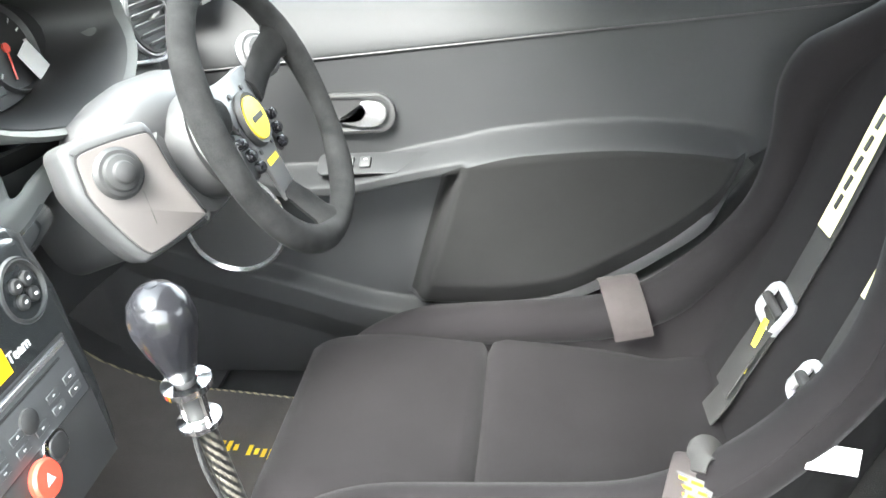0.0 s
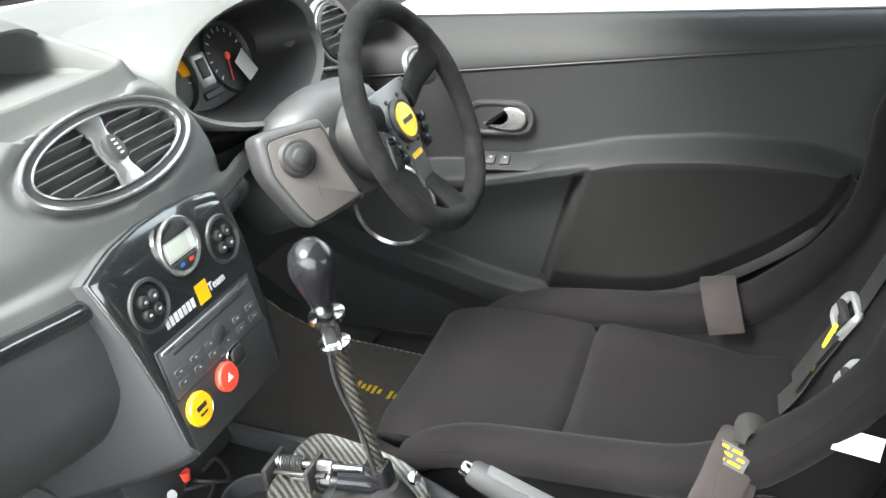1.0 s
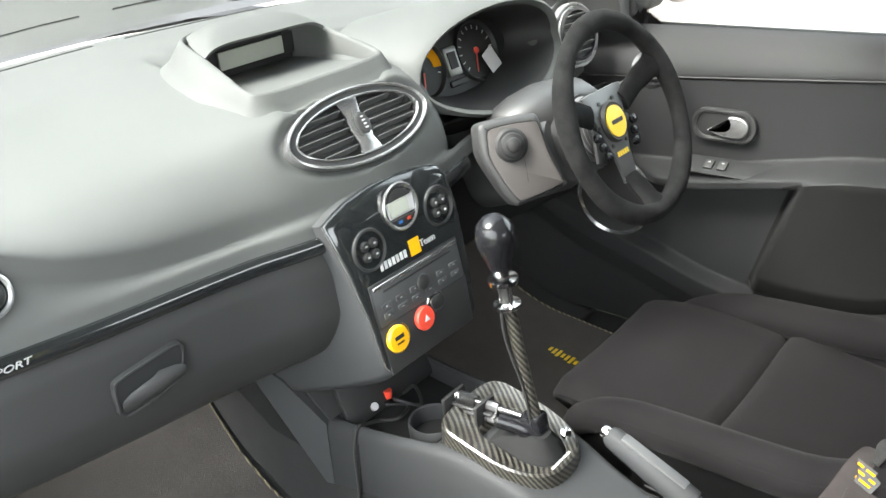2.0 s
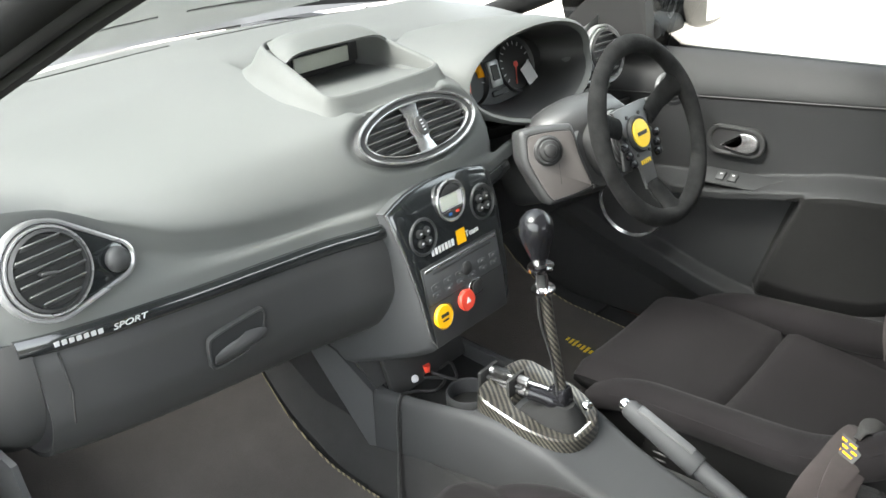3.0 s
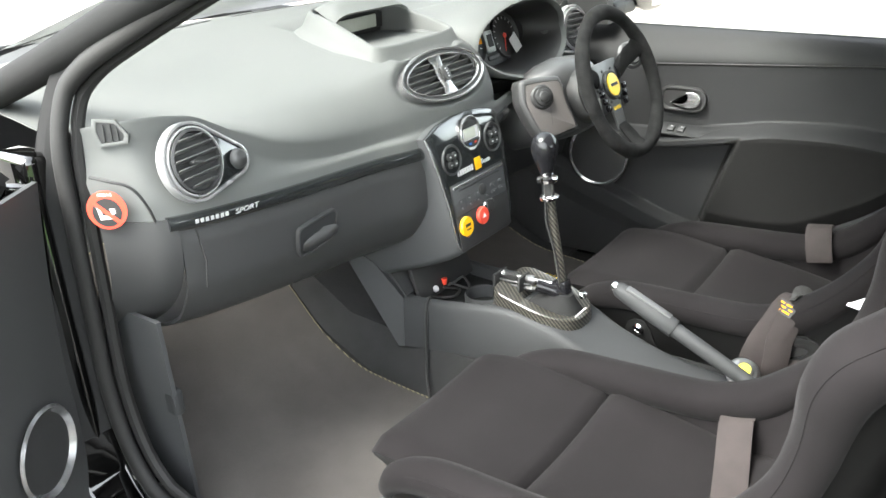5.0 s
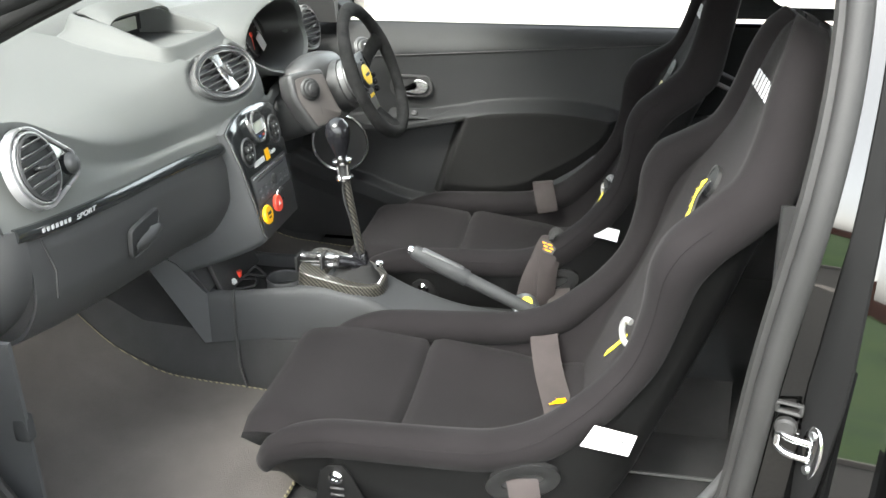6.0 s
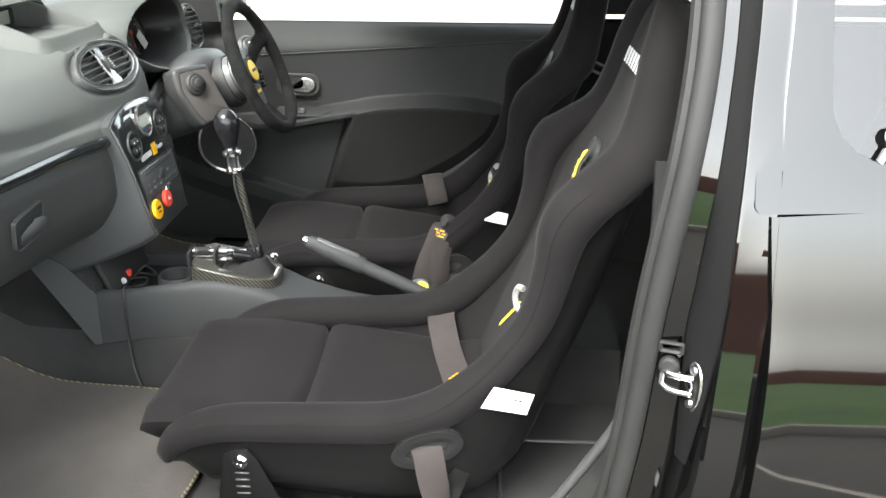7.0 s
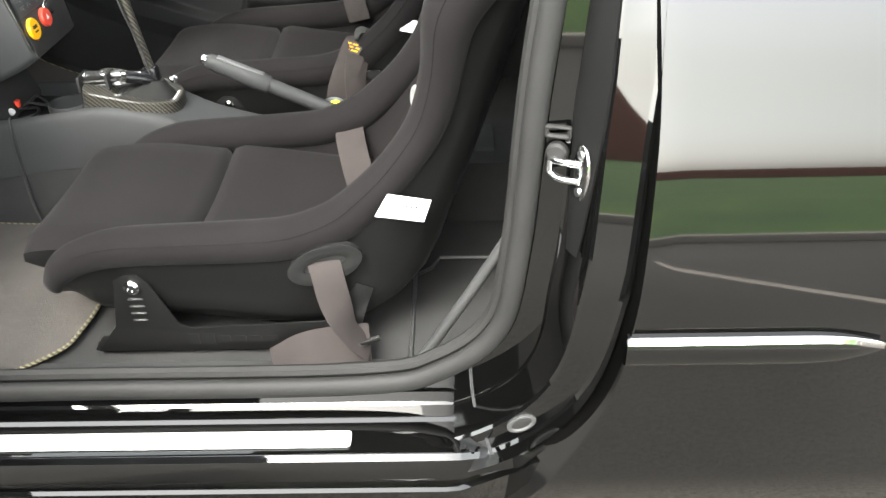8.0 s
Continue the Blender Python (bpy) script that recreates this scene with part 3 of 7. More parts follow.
# ---- far door ----
def far_door_y(x, z):
    y = 0.712
    zt = 0.953
    groove = 0.872 + 0.065 * (x + 0.16)
    if z > groove:
        y += 0.058 * ((z - groove) / (zt - groove)) ** 1.7
    y += 0.003 * max(0.0, min(1.0, (groove - z) / 0.006 + 0.5))
    ridge = curve_at([-0.62, -0.2, -0.02, 0.1, 0.24, 0.36, 0.45, 0.5], [0.68, 0.692, 0.722, 0.742, 0.75, 0.742, 0.722, 0.70], x)
    low = curve_at([-0.12, -0.06, 0.05, 0.15, 0.28, 0.40, 0.455, 0.5], [0.46, 0.455, 0.45, 0.46, 0.52, 0.61, 0.70, 0.71], x)
    arm = led = 0.0
    if x > -0.09:
        lead = min(1, max(0, (x - (-0.085 + 0.085 * (z - 0.47) / 0.24)) / 0.03))
        lead = lead * lead * (3 - 2 * lead)
        if low < z < ridge + 0.03 and x < 0.5:
            top = min(1, max(0, (ridge + 0.012 - z) / 0.03))
            top = top * top * (3 - 2 * top)
            bot = min(1, max(0, (z - low) / 0.06))
            arm = (0.075 * top * (0.45 + 0.55 * bot)) * lead * min(1, max(0, (0.5 - x) / 0.08))
    if x < 0.06:
        led = min(1, max(0, (ridge + 0.010 - z) / 0.022)) * min(1, max(0, (z - ridge + 0.045) / 0.02))
        led = 0.064 * led * led * (3 - 2 * led) * min(1, max(0, (x + 0.36) / 0.1))
    y -= max(arm, led)
    band = curve_at([-0.6, -0.48, -0.3, -0.14, 0.0, 0.15, 0.3, 0.42, 0.5, 0.6], [0.62, 0.56, 0.50, 0.45, 0.43, 0.44, 0.50, 0.60, 0.70, 0.74], x)
    y -= 0.035 * min(1, max(0, (band - z) / 0.014 + 0.5)) * (1 - 0.5 * min(1, max(0, (band - z - 0.05) / 0.05)))
    return y


far_door = solid("door_1", sheet(lambda u, v: Vector((-0.64 + 1.36 * u, far_door_y(-0.64 + 1.36 * u, 0.30 + 0.656 * v), 0.30 + 0.656 * v)), 230, 230), DOORPL, "closed black car door with a moulded armrest", "car door", angle=60)
part("door_skin", sheet(lambda u, v: Vector((-0.7 + 1.44 * u, y_side(0.2 + 0.74 * v), 0.2 + 0.74 * v)), 6, 12, 0.004), PAINT, far_door)
part("belt_moulding", rbox((0.03, 0.778, 0.951), (1.34, 0.016, 0.010), 0.004), DOORPL, far_door, "black rubber window belt strip")
part("groove", tube([Vector((x, far_door_y(x, 0.872 + 0.065 * (x + 0.16)) - 0.0006, 0.872 + 0.065 * (x + 0.16))) for x in [-0.5 + 0.055 * k for k in range(21)]], 0.0017, 6), BLACK, far_door, "dark joint across the door trim")
pane_r = part("window_pane", sheet(lambda u, v: Vector((-0.60 + 1.25 * u + 0.0 * v, 0.760 - 0.16 * v, 0.955 + 0.425 * v)), 4, 4), GLASS, far_door)
pane_r.visible_shadow = False
part("window_frame", tube(smooth_line([(0.67, 0.735, 0.96), (0.66, 0.68, 1.15), (0.62, 0.62, 1.34), (0.5, 0.60, 1.385)], 6), 0.03, 8), DARKPL, far_door)


# ---- dashboard ----
DY = [-0.74, -0.68, -0.60, -0.52, -0.44, -0.34, -0.24, -0.14, 0.0, 0.14, 0.24, 0.34, 0.44, 0.52, 0.60, 0.68, 0.74]


def sym(vals):
    return list(vals) + list(reversed(vals[:-1]))


STRIP_Z = sym([0.884, 0.878, 0.872, 0.867, 0.862, 0.858, 0.855, 0.852, 0.85])
STRIP_X = sym([-0.50, -0.435, -0.415, -0.405, -0.398, -0.390, -0.378, -0.354, -0.34])
FOLD_Z = sym([1.01, 1.018, 1.008, 0.967, 0.928, 0.904, 0.896, 0.895, 0.902])
FOLD_X = sym([-0.525, -0.465, -0.445, -0.43, -0.415, -0.405, -0.395, -0.375, -0.362])


VENT = facing((-0.388, 0.0, 0.968), (0.84, 0, 0.54)) @ Matrix.Scale(0.93, 4)
VENT_IN = VENT.inverted()


def dash_point(y, v):
    sx, sz, fx, fz = (curve_at(DY, t, y) for t in (STRIP_X, STRIP_Z, FOLD_X, FOLD_Z))
    mid = math.exp(-(y / 0.15) ** 4)
    swell = math.exp(-(y / 0.21) ** 2)
    broad = math.exp(-(y / 0.22) ** 2)
    rise, well = math.exp(-(y / 0.28) ** 2), math.exp(-((y + 0.002) / 0.098) ** 10)
    ctrl = [(sx, sz), (sx - 0.004, sz + 0.02), (fx - 0.003 + 0.016 * swell, fz - 0.017 + 0.010 * swell), (fx - 0.003 + 0.010 * swell, fz + 0.010 + 0.012 * swell), (fx - 0.055 + 0.01 * mid + 0.014 * swell, fz + (0.988 - fz) * 0.78 + 0.035 * broad + 0.012 * swell), (-0.60, 1.004 + 0.046 * rise - 0.066 * well), (-0.78, 1.028 + 0.034 * rise), (-1.0, 1.034 + 0.012 * rise), (-1.2 + 0.28 * (y / 0.74) ** 2, 1.022)]
    knots = [0, 0.08, 0.25, 0.32, 0.45, 0.6, 0.74, 0.88, 1.0]
    dip = math.exp(-((y - 0.346) / 0.15) ** 6) * max(0.0, min(1.0, (v - 0.14) / 0.1)) * max(0.0, min(1.0, (0.66 - v) / 0.08))
    return Vector((curve_at(knots, [c[0] for c in ctrl], v) - 0.05 * dip * max(0.0, min(1.0, (0.46 - v) / 0.12)), y, curve_at(knots, [c[1] for c in ctrl], v) - 0.10 * dip))


dash = thing("dashboard", (-0.6, 0, 0.6), "dark grey soft plastic dashboard with gloss trim strip", "dashboard")


def pad_point(y, v):
    """The pad, sunk where the oval centre vent sits in it."""
    p = dash_point(y, v)
    q = VENT_IN @ p
    r = math.sqrt((q.x / 0.134) ** 2 + (q.y / 0.052) ** 2)
    if r < 1.6 and q.z > -0.08:
        q.z = min(q.z, -0.035 if r < 1 else (-0.012 if r < 1.16 else -0.012 + 0.07 * (r - 1.16)))
        p = VENT @ q
    return p


part("upper_pad", sheet(lambda u, v: pad_point(-0.74 + 1.405 * u, v), 210, 130, -0.0015), DASH, dash, "grained grey soft upper pad", angle=60)


def strip_at(y, d=0.0, h=0.0):
    return Vector((curve_at(DY, STRIP_X, y) + d, y, curve_at(DY, STRIP_Z, y) + h))


def trim_strip(y0, y1):
    rows = []
    for k in range(25):
        y = y0 + (y1 - y0) * k / 24
        rows.append([strip_at(y, d, h) for d, h in ((-0.004, 0.004), (0.006, 0.003), (0.011, -0.004), (0.011, -0.014), (0.006, -0.021), (-0.004, -0.023))])
    return loft(rows)


part("trim_strip", trim_strip(-0.675, -0.10), GLOSSP, dash, "glossy anthracite trim strip")
part("trim_strip", trim_strip(0.12, 0.2), GLOSSP, dash, "glossy anthracite trim strip")


def lower_face(u, v):
    y = -0.66 + 0.545 * u
    s = strip_at(y, -0.002, -0.02)
    bot = 0.645 + 0.03 * (1 - u) * (1 - u)
    ctrl = [(s.x, s.z), (s.x + 0.006, s.z - 0.03), (s.x + 0.004, (s.z + bot) / 2), (s.x - 0.03, bot + 0.02), (s.x - 0.11, bot - 0.02), (s.x - 0.3, bot - 0.03)]
    k = [0, 0.15, 0.5, 0.75, 0.88, 1]
    return Vector((curve_at(k, [c[0] for c in ctrl], v), y, curve_at(k, [c[1] for c in ctrl], v)))


glove = part("glovebox_lid", sheet(lower_face, 30, 30, -0.006), PLASTIC, dash, "dark grey closed glovebox lid", angle=60)


def end_cap(u, v):
    """The rounded outer end of the dashboard, down to the kick panel."""
    y = -0.742 + 0.082 * u
    s = strip_at(y, 0.0, 0.0)
    z = s.z - (s.z - 0.652 - 0.012 * u) * v
    return Vector((s.x + 0.004 * math.sin(math.pi * v) - 0.13 * v ** 3, y + 0.03 * v ** 3 * (1 - u), z))


part("end_panel", sheet(end_cap, 8, 16, -0.006), PLASTIC, dash, "dark grey dashboard end panel", angle=60)

# driver's side lower dash
part("knee_panel", sheet(lambda u, v: Vector((-0.40 - 0.10 * v - 0.04 * math.sin(math.pi * u), 0.13 + 0.6 * u, 0.84 - 0.26 * v)), 16, 14, -0.006), DARKPL, dash, "black lower panel under the steering column")

# ---- centre stack ----
PANEL = facing((-0.316, -0.003, 0.781), (0.985, 0, 0.17))      # local x to the driver, y up the panel
stack = thing("centre_stack", (-0.4, 0, 0.55), "glossy anthracite centre console with radio and heater controls", "centre console")
FACE = [(-0.137, 0.095), (-0.112, 0.105), (-0.087, 0.112), (-0.038, 0.118), (0.010, 0.118), (0.061, 0.112), (0.100, 0.103), (0.112, 0.090), (0.117, 0.03), (0.112, -0.08), (0.103, -0.135), (0.095, -0.15), (-0.092, -0.15), (-0.103, -0.135), (-0.108, -0.06), (-0.121, 0.02)]


def bent(u, v):
    """The face leans back at its top and at its outer upper corner."""
    return -2.4 * max(0.0, v - 0.05) ** 2 - 2.0 * max(0.0, -u - 0.10) ** 2


def face_ring(f, d):
    return [PANEL @ Vector((u * f, v * f, bent(u * f, v * f) + d)) for u, v in FACE]


def pod_ring(d):
    """The console body behind the face, flaring out and down towards the bulkhead."""
    k = min(1.0, d / 0.22)
    out = []
    for u, v in FACE:
        low = max(0.0, min(1.0, (0.06 - v) / 0.12))
        low = low * low * (3 - 2 * low)
        wide = 1.0 + 0.02 * min(1, d / 0.004) + (0.10 + 0.42 * low) * k ** 1.15
        out.append(PANEL @ Vector((u * wide, v * 1.01 - (0.050 * k ** 0.5 * low), bent(u, v) - d - 0.001)))
    return out


part("pod", loft([pod_ring(d) for d in (0.001, 0.004, 0.012, 0.03, 0.06, 0.09, 0.12, 0.15, 0.18, 0.21, 0.235)]), POD, stack, "dark grey moulded console body", angle=50)
part("face_panel", loft([face_ring(f, d) for f, d in ((0.99, -0.006), (1.0, -0.003), (1.0, 0.0), (0.992, 0.0022), (0.97, 0.003), (0.85, 0.003), (0.65, 0.003), (0.4, 0.003), (0.15, 0.003), (0.02, 0.003))]), GLOSSP, stack, "glossy anthracite face panel", angle=50)

# ---- tunnel ----
tunnel = thing("tunnel_console", (0, 0, 0.285), "dark grey plastic floor console along the tunnel", "floor console")


def tray_depth(x):
    a = max(0.0, min(1.0, (x + 0.428) / 0.02)) * max(0.0, min(1.0, (-0.236 - x) / 0.02))
    return 0.034 * a * a * (3 - 2 * a)


def tunnel_top(x):
    return curve_at([-0.44, -0.36, -0.25, -0.2, -0.1, 0.0, 0.15, 0.4, 0.6], [0.502, 0.505, 0.514, 0.516, 0.498, 0.458, 0.425, 0.41, 0.40], x)


def tunnel_half(x):
    return curve_at([-0.44, -0.3, -0.2, -0.05, 0.1, 0.6], [0.127, 0.108, 0.094, 0.082, 0.072, 0.07], x)


def tunnel_section(x):
    top, w, tr = tunnel_top(x), tunnel_half(x), tray_depth(x)
    b = curve_at([-0.44, -0.3, -0.15, 0.0, 0.6], [0.383, 0.395, 0.398, 0.388, 0.385], x)
    pts = [(w + 0.008, b), (w + 0.004, (b + top) / 2), (w, top - 0.022), (w - 0.003, top - 0.011), (w - 0.008, top - 0.003), (w - 0.016, top), (w - 0.022, top - 0.004 * tr / 0.034), (w - 0.027, top - tr), (w * 0.4, top + 0.002 - tr)]
    return [Vector((x, y, z)) for y, z in [(-a, c) for a, c in pts] + [(a, c) for a, c in reversed(pts)]]


part("body", loft([tunnel_section(-0.44 + 1.04 * k / 104) for k in range(105)]), CONSOLE, tunnel, "dark grey moulded console shell")
for sd in (-1,):
    gus = [(-0.553, sd * 0.182, 0.62), (-0.53, sd * 0.176, 0.622), (-0.475, sd * 0.16, 0.585), (-0.43, sd * 0.128, 0.502), (-0.43, sd * 0.134, 0.384), (-0.445, sd * 0.137, 0.382)]
    back = [(x - 0.006, y * 0.9, z) for x, y, z in gus]
    part("side_gusset", loft([[Vector(p) for p in gus], [Vector(p) for p in back]]), POD, tunnel, "grey diagonal side panel")
part("front_fill", loft([[Vector((x0, -w, z)), Vector((x1, -w, z)), Vector((x1, w, z)), Vector((x0, w, z))] for x0, x1, w, z in ((-0.445, -0.425, 0.118, 0.385), (-0.45, -0.43, 0.116, 0.50), (-0.53, -0.475, 0.145, 0.60), (-0.56, -0.51, 0.165, 0.70))]), PLASTIC, tunnel)
part("tunnel_carpet", loft([[Vector((x, y, z + dz)) for y, z in ((-0.150, 0.27), (-0.134, 0.33), (-0.118, 0.395), (0.118, 0.395), (0.134, 0.33), (0.150, 0.27))] for x, dz in ((-1.2, 0.3), (-0.9, 0.2), (-0.6, 0.02), (-0.3, 0.0), (0.0, 0.0), (0.7, 0.0))]), FELT, tunnel, "black tunnel carpet")

# ---- mats ----
def foot_z(x):
    """Height of the footwell carpet, which climbs to the toe board."""
    return curve_at([-1.2, -1.0, -0.8, -0.65, -0.5, -0.3, 1.0], [0.66, 0.60, 0.47, 0.35, 0.297, 0.288, 0.286], x)


solid("toe_board", sheet(lambda u, v: Vector((-1.2 + 0.75 * u, -0.70 + 1.44 * v, foot_z(-1.2 + 0.75 * u) - 0.014)), 20, 4, -0.01), FELT, "black carpeted toe board of the footwell", "floor")


def mat_shape(pts, name, label):
    line = smooth_line([Vector((x, y, 0)) for x, y in pts + pts[:1]], 8)[:-1]
    xs = [p.x for p in line]

    def span(x):
        ys = [a.y + (b.y - a.y) * (x - a.x) / (b.x - a.x) for a, b in zip(line, line[1:] + line[:1]) if (a.x - x) * (b.x - x) <= 0 and abs(a.x - b.x) > 1e-6]
        return min(ys), max(ys)

    def f(u, v):
        x = min(xs) + 0.001 + (max(xs) - min(xs) - 0.002) * u
        a, b = span(x)
        return Vector((x, a + (b - a) * v, foot_z(x)))
    ob = solid(name, sheet(f, 60, 16, -0.006), CARPET, label, "car mat", kind="", at=(0, 0, 0))
    part("edging", tube([Vector((p.x, p.y, foot_z(p.x) + 0.004)) for p in line], 0.0033, 8, loop=True, up=(0, 0, 1)), PIPING, ob, "yellowish stitched mat edging")
    return ob


mat_l = mat_shape([(-1.0, -0.13), (-0.78, -0.145), (-0.64, -0.158), (-0.56, -0.163), (-0.45, -0.164), (-0.3, -0.168), (-0.16, -0.2), (-0.13, -0.42), (-0.134, -0.52), (-0.15, -0.575), (-0.22, -0.635), (-0.33, -0.672), (-0.5, -0.688), (-0.9, -0.66), (-1.04, -0.4)], "passenger_mat", "charcoal carpet car mat with stitched edge")
mat_r = mat_shape([(-1.0, 0.16), (-0.6, 0.165), (-0.25, 0.17), (-0.2, 0.3), (-0.2, 0.55), (-0.28, 0.62), (-0.6, 0.64), (-1.0, 0.6)], "driver_mat", "charcoal carpet car mat under the pedals")


# ---- bucket seats ----
SEAT_S = [  # x, z, normal x, normal z, inner half width, outer half width, bolster height, shell depth
    (-0.138, 0.405, -0.6, 0.8, 0.165, 0.225, 0.005, 0.03), (-0.125, 0.405, -0.3, 0.95, 0.172, 0.24, 0.05, 0.045), (-0.10, 0.405, -0.1, 1, 0.18, 0.246, 0.095, 0.055), (-0.03, 0.405, 0, 1, 0.182, 0.25, 0.12, 0.06),
    (0.10, 0.398, 0, 1, 0.184, 0.252, 0.135, 0.065), (0.22, 0.388, -0.08, 1, 0.184, 0.252, 0.152, 0.07), (0.315, 0.405, -0.5, 0.87, 0.18, 0.25, 0.155, 0.075), (0.375, 0.465, -0.8, 0.6, 0.175, 0.248, 0.13, 0.075),
    (0.415, 0.56, -0.91, 0.42, 0.172, 0.246, 0.09, 0.07), (0.460, 0.665, -0.93, 0.37, 0.172, 0.244, 0.062, 0.065), (0.495, 0.755, -0.93, 0.37, 0.175, 0.246, 0.055, 0.06), (0.523, 0.83, -0.93, 0.37, 0.18, 0.262, 0.085, 0.055),
    (0.545, 0.885, -0.92, 0.40, 0.175, 0.262, 0.09, 0.05), (0.570, 0.935, -0.90, 0.43, 0.16, 0.225, 0.06, 0.05), (0.592, 0.985, -0.92, 0.40, 0.135, 0.178, 0.045, 0.05), (0.606, 1.035, -0.95, 0.31, 0.12, 0.162, 0.045, 0.05),
    (0.620, 1.085, -0.96, 0.28, 0.10, 0.15, 0.035, 0.045), (0.634, 1.135, -0.96, 0.28, 0.085, 0.128, 0.02, 0.04), (0.646, 1.165, -0.9, 0.4, 0.045, 0.085, 0.0, 0.03)]


def seat_row(s):
    """Smoothly between the listed stations."""
    ks = list(range(len(SEAT_S)))
    return [curve_at(ks, [r[c] for r in SEAT_S], s) for c in range(8)]


RIM = [  # centre line of the side roll: x, z, sideways, thickness
    (-0.168, 0.408, 0.188, 0.018), (-0.150, 0.436, 0.190, 0.027), (-0.10, 0.468, 0.195, 0.030), (-0.03, 0.486, 0.200, 0.032), (0.10, 0.492, 0.203, 0.033), (0.215, 0.498, 0.205, 0.034), (0.305, 0.527, 0.205, 0.034),
    (0.368, 0.578, 0.205, 0.032), (0.416, 0.632, 0.202, 0.030), (0.455, 0.695, 0.200, 0.029), (0.474, 0.765, 0.203, 0.031), (0.484, 0.832, 0.210, 0.037), (0.510, 0.882, 0.208, 0.042), (0.553, 0.914, 0.188, 0.043),
    (0.598, 0.955, 0.162, 0.042), (0.617, 1.02, 0.138, 0.038), (0.628, 1.078, 0.118, 0.036), (0.640, 1.128, 0.092, 0.032), (0.648, 1.158, 0.045, 0.024)]


def rim_row(s):
    ks = list(range(len(RIM)))
    return [curve_at(ks, [r[c] for r in RIM], s) for c in range(4)]


def seat_ring(s):
    x, z, nx, nz, w, W, b, d = seat_row(s)
    rx, rz, ry, rr = rim_row(s)
    nrm = Vector((nx, 0, nz)).normalized()
    c, r = Vector((x, 0, z)), Vector((rx, 0, rz))
    w = min(w, ry * 0.9)
    inner = [c, c + Vector((0, w * 0.5, 0)), c + nrm * 0.004 + Vector((0, w * 0.8, 0)), c.lerp(r, 0.18) + Vector((0, w * 0.95, 0)), c.lerp(r, 0.55) + Vector((0, w * 0.5 + ry * 0.45, 0)), r + nrm * rr * 0.3 + Vector((0, ry - rr * 0.6, 0)), r + Vector((0, ry, 0))]
    outer = [r - nrm * rr * 0.5 + Vector((0, ry + rr * 0.3, 0)), c - nrm * d * 0.6 + Vector((0, ry * 0.9, 0)), c - nrm * d * 0.8 + Vector((0, ry * 0.4, 0))]
    right = inner + outer
    return right + [Vector((p.x, -p.y, p.z)) for p in reversed(right[1:])]


def shell_ring(s):
    x, z, nx, nz, w, W, b, d = seat_row(s)
    rx, rz, ry, rr = rim_row(s)
    nrm = Vector((nx, 0, nz)).normalized()
    c, r = Vector((x, 0, z)), Vector((rx, 0, rz))
    a = [r - nrm * rr * 0.7 + Vector((0, ry + rr * 0.45, 0)), c.lerp(r, 0.3) - nrm * 0.01 + Vector((0, ry + rr * 0.3, 0)), c - nrm * d * 0.5 + Vector((0, ry + rr * 0.05, 0)), c - nrm * d * 0.9 + Vector((0, ry * 0.93, 0)), c - nrm * (d + 0.008) + Vector((0, ry * 0.75, 0)), c - nrm * (d + 0.012) + Vector((0, ry * 0.3, 0))]
    return a + [Vector((p.x, -p.y, p.z)) for p in reversed(a)]


def roll_ring(s, sd):
    """Section of the rolled bolster, fuller towards the outside."""
    rx, rz, ry, rr = rim_row(s)
    x, z, nx, nz = seat_row(s)[:4]
    nrm = Vector((nx, 0, nz)).normalized()
    out = []
    for k in range(14):
        t = 2 * math.pi * k / 14
        a, h = math.cos(t), math.sin(t)
        out.append(Vector((rx, sd * ry, rz)) + Vector((0, sd * a * rr * (0.95 if a > 0 else 1.1), 0)) + nrm * h * rr * (0.98 if h > 0 else 1.05))
    return out


def pad(x0, x1, zf, w0, w1, thick, tail=0.06, head=0.06, rise=0.0):
    """A soft cushion between two stations, crowned across and along."""
    rings = []
    n = 18
    for k in range(n + 1):
        u = k / n
        x = x0 + (x1 - x0) * u
        e = min(1, u / head, (1 - u) / tail)
        e = math.sqrt(max(0.0, 1 - (1 - e) ** 2))
        w = w0 + (w1 - w0) * u
        zc = zf(x)
        row = []
        for j in range(13):
            q = -1 + j / 6
            edge = math.sqrt(max(0, 1 - max(0, (abs(q) - 0.8) / 0.2) ** 2))
            row.append(Vector((x, q * w * (0.84 + 0.16 * e), zc - thick + thick * (0.55 + 0.45 * e) * (0.68 + 0.32 * edge) + rise * q * q * e)))
        row += [Vector((x, q * w * (0.80 + 0.14 * e), zc - thick * (0.70 + 0.30 * e))) for q in (0.9, 0, -0.9)]
        rings.append(row)
    return loft(rings)


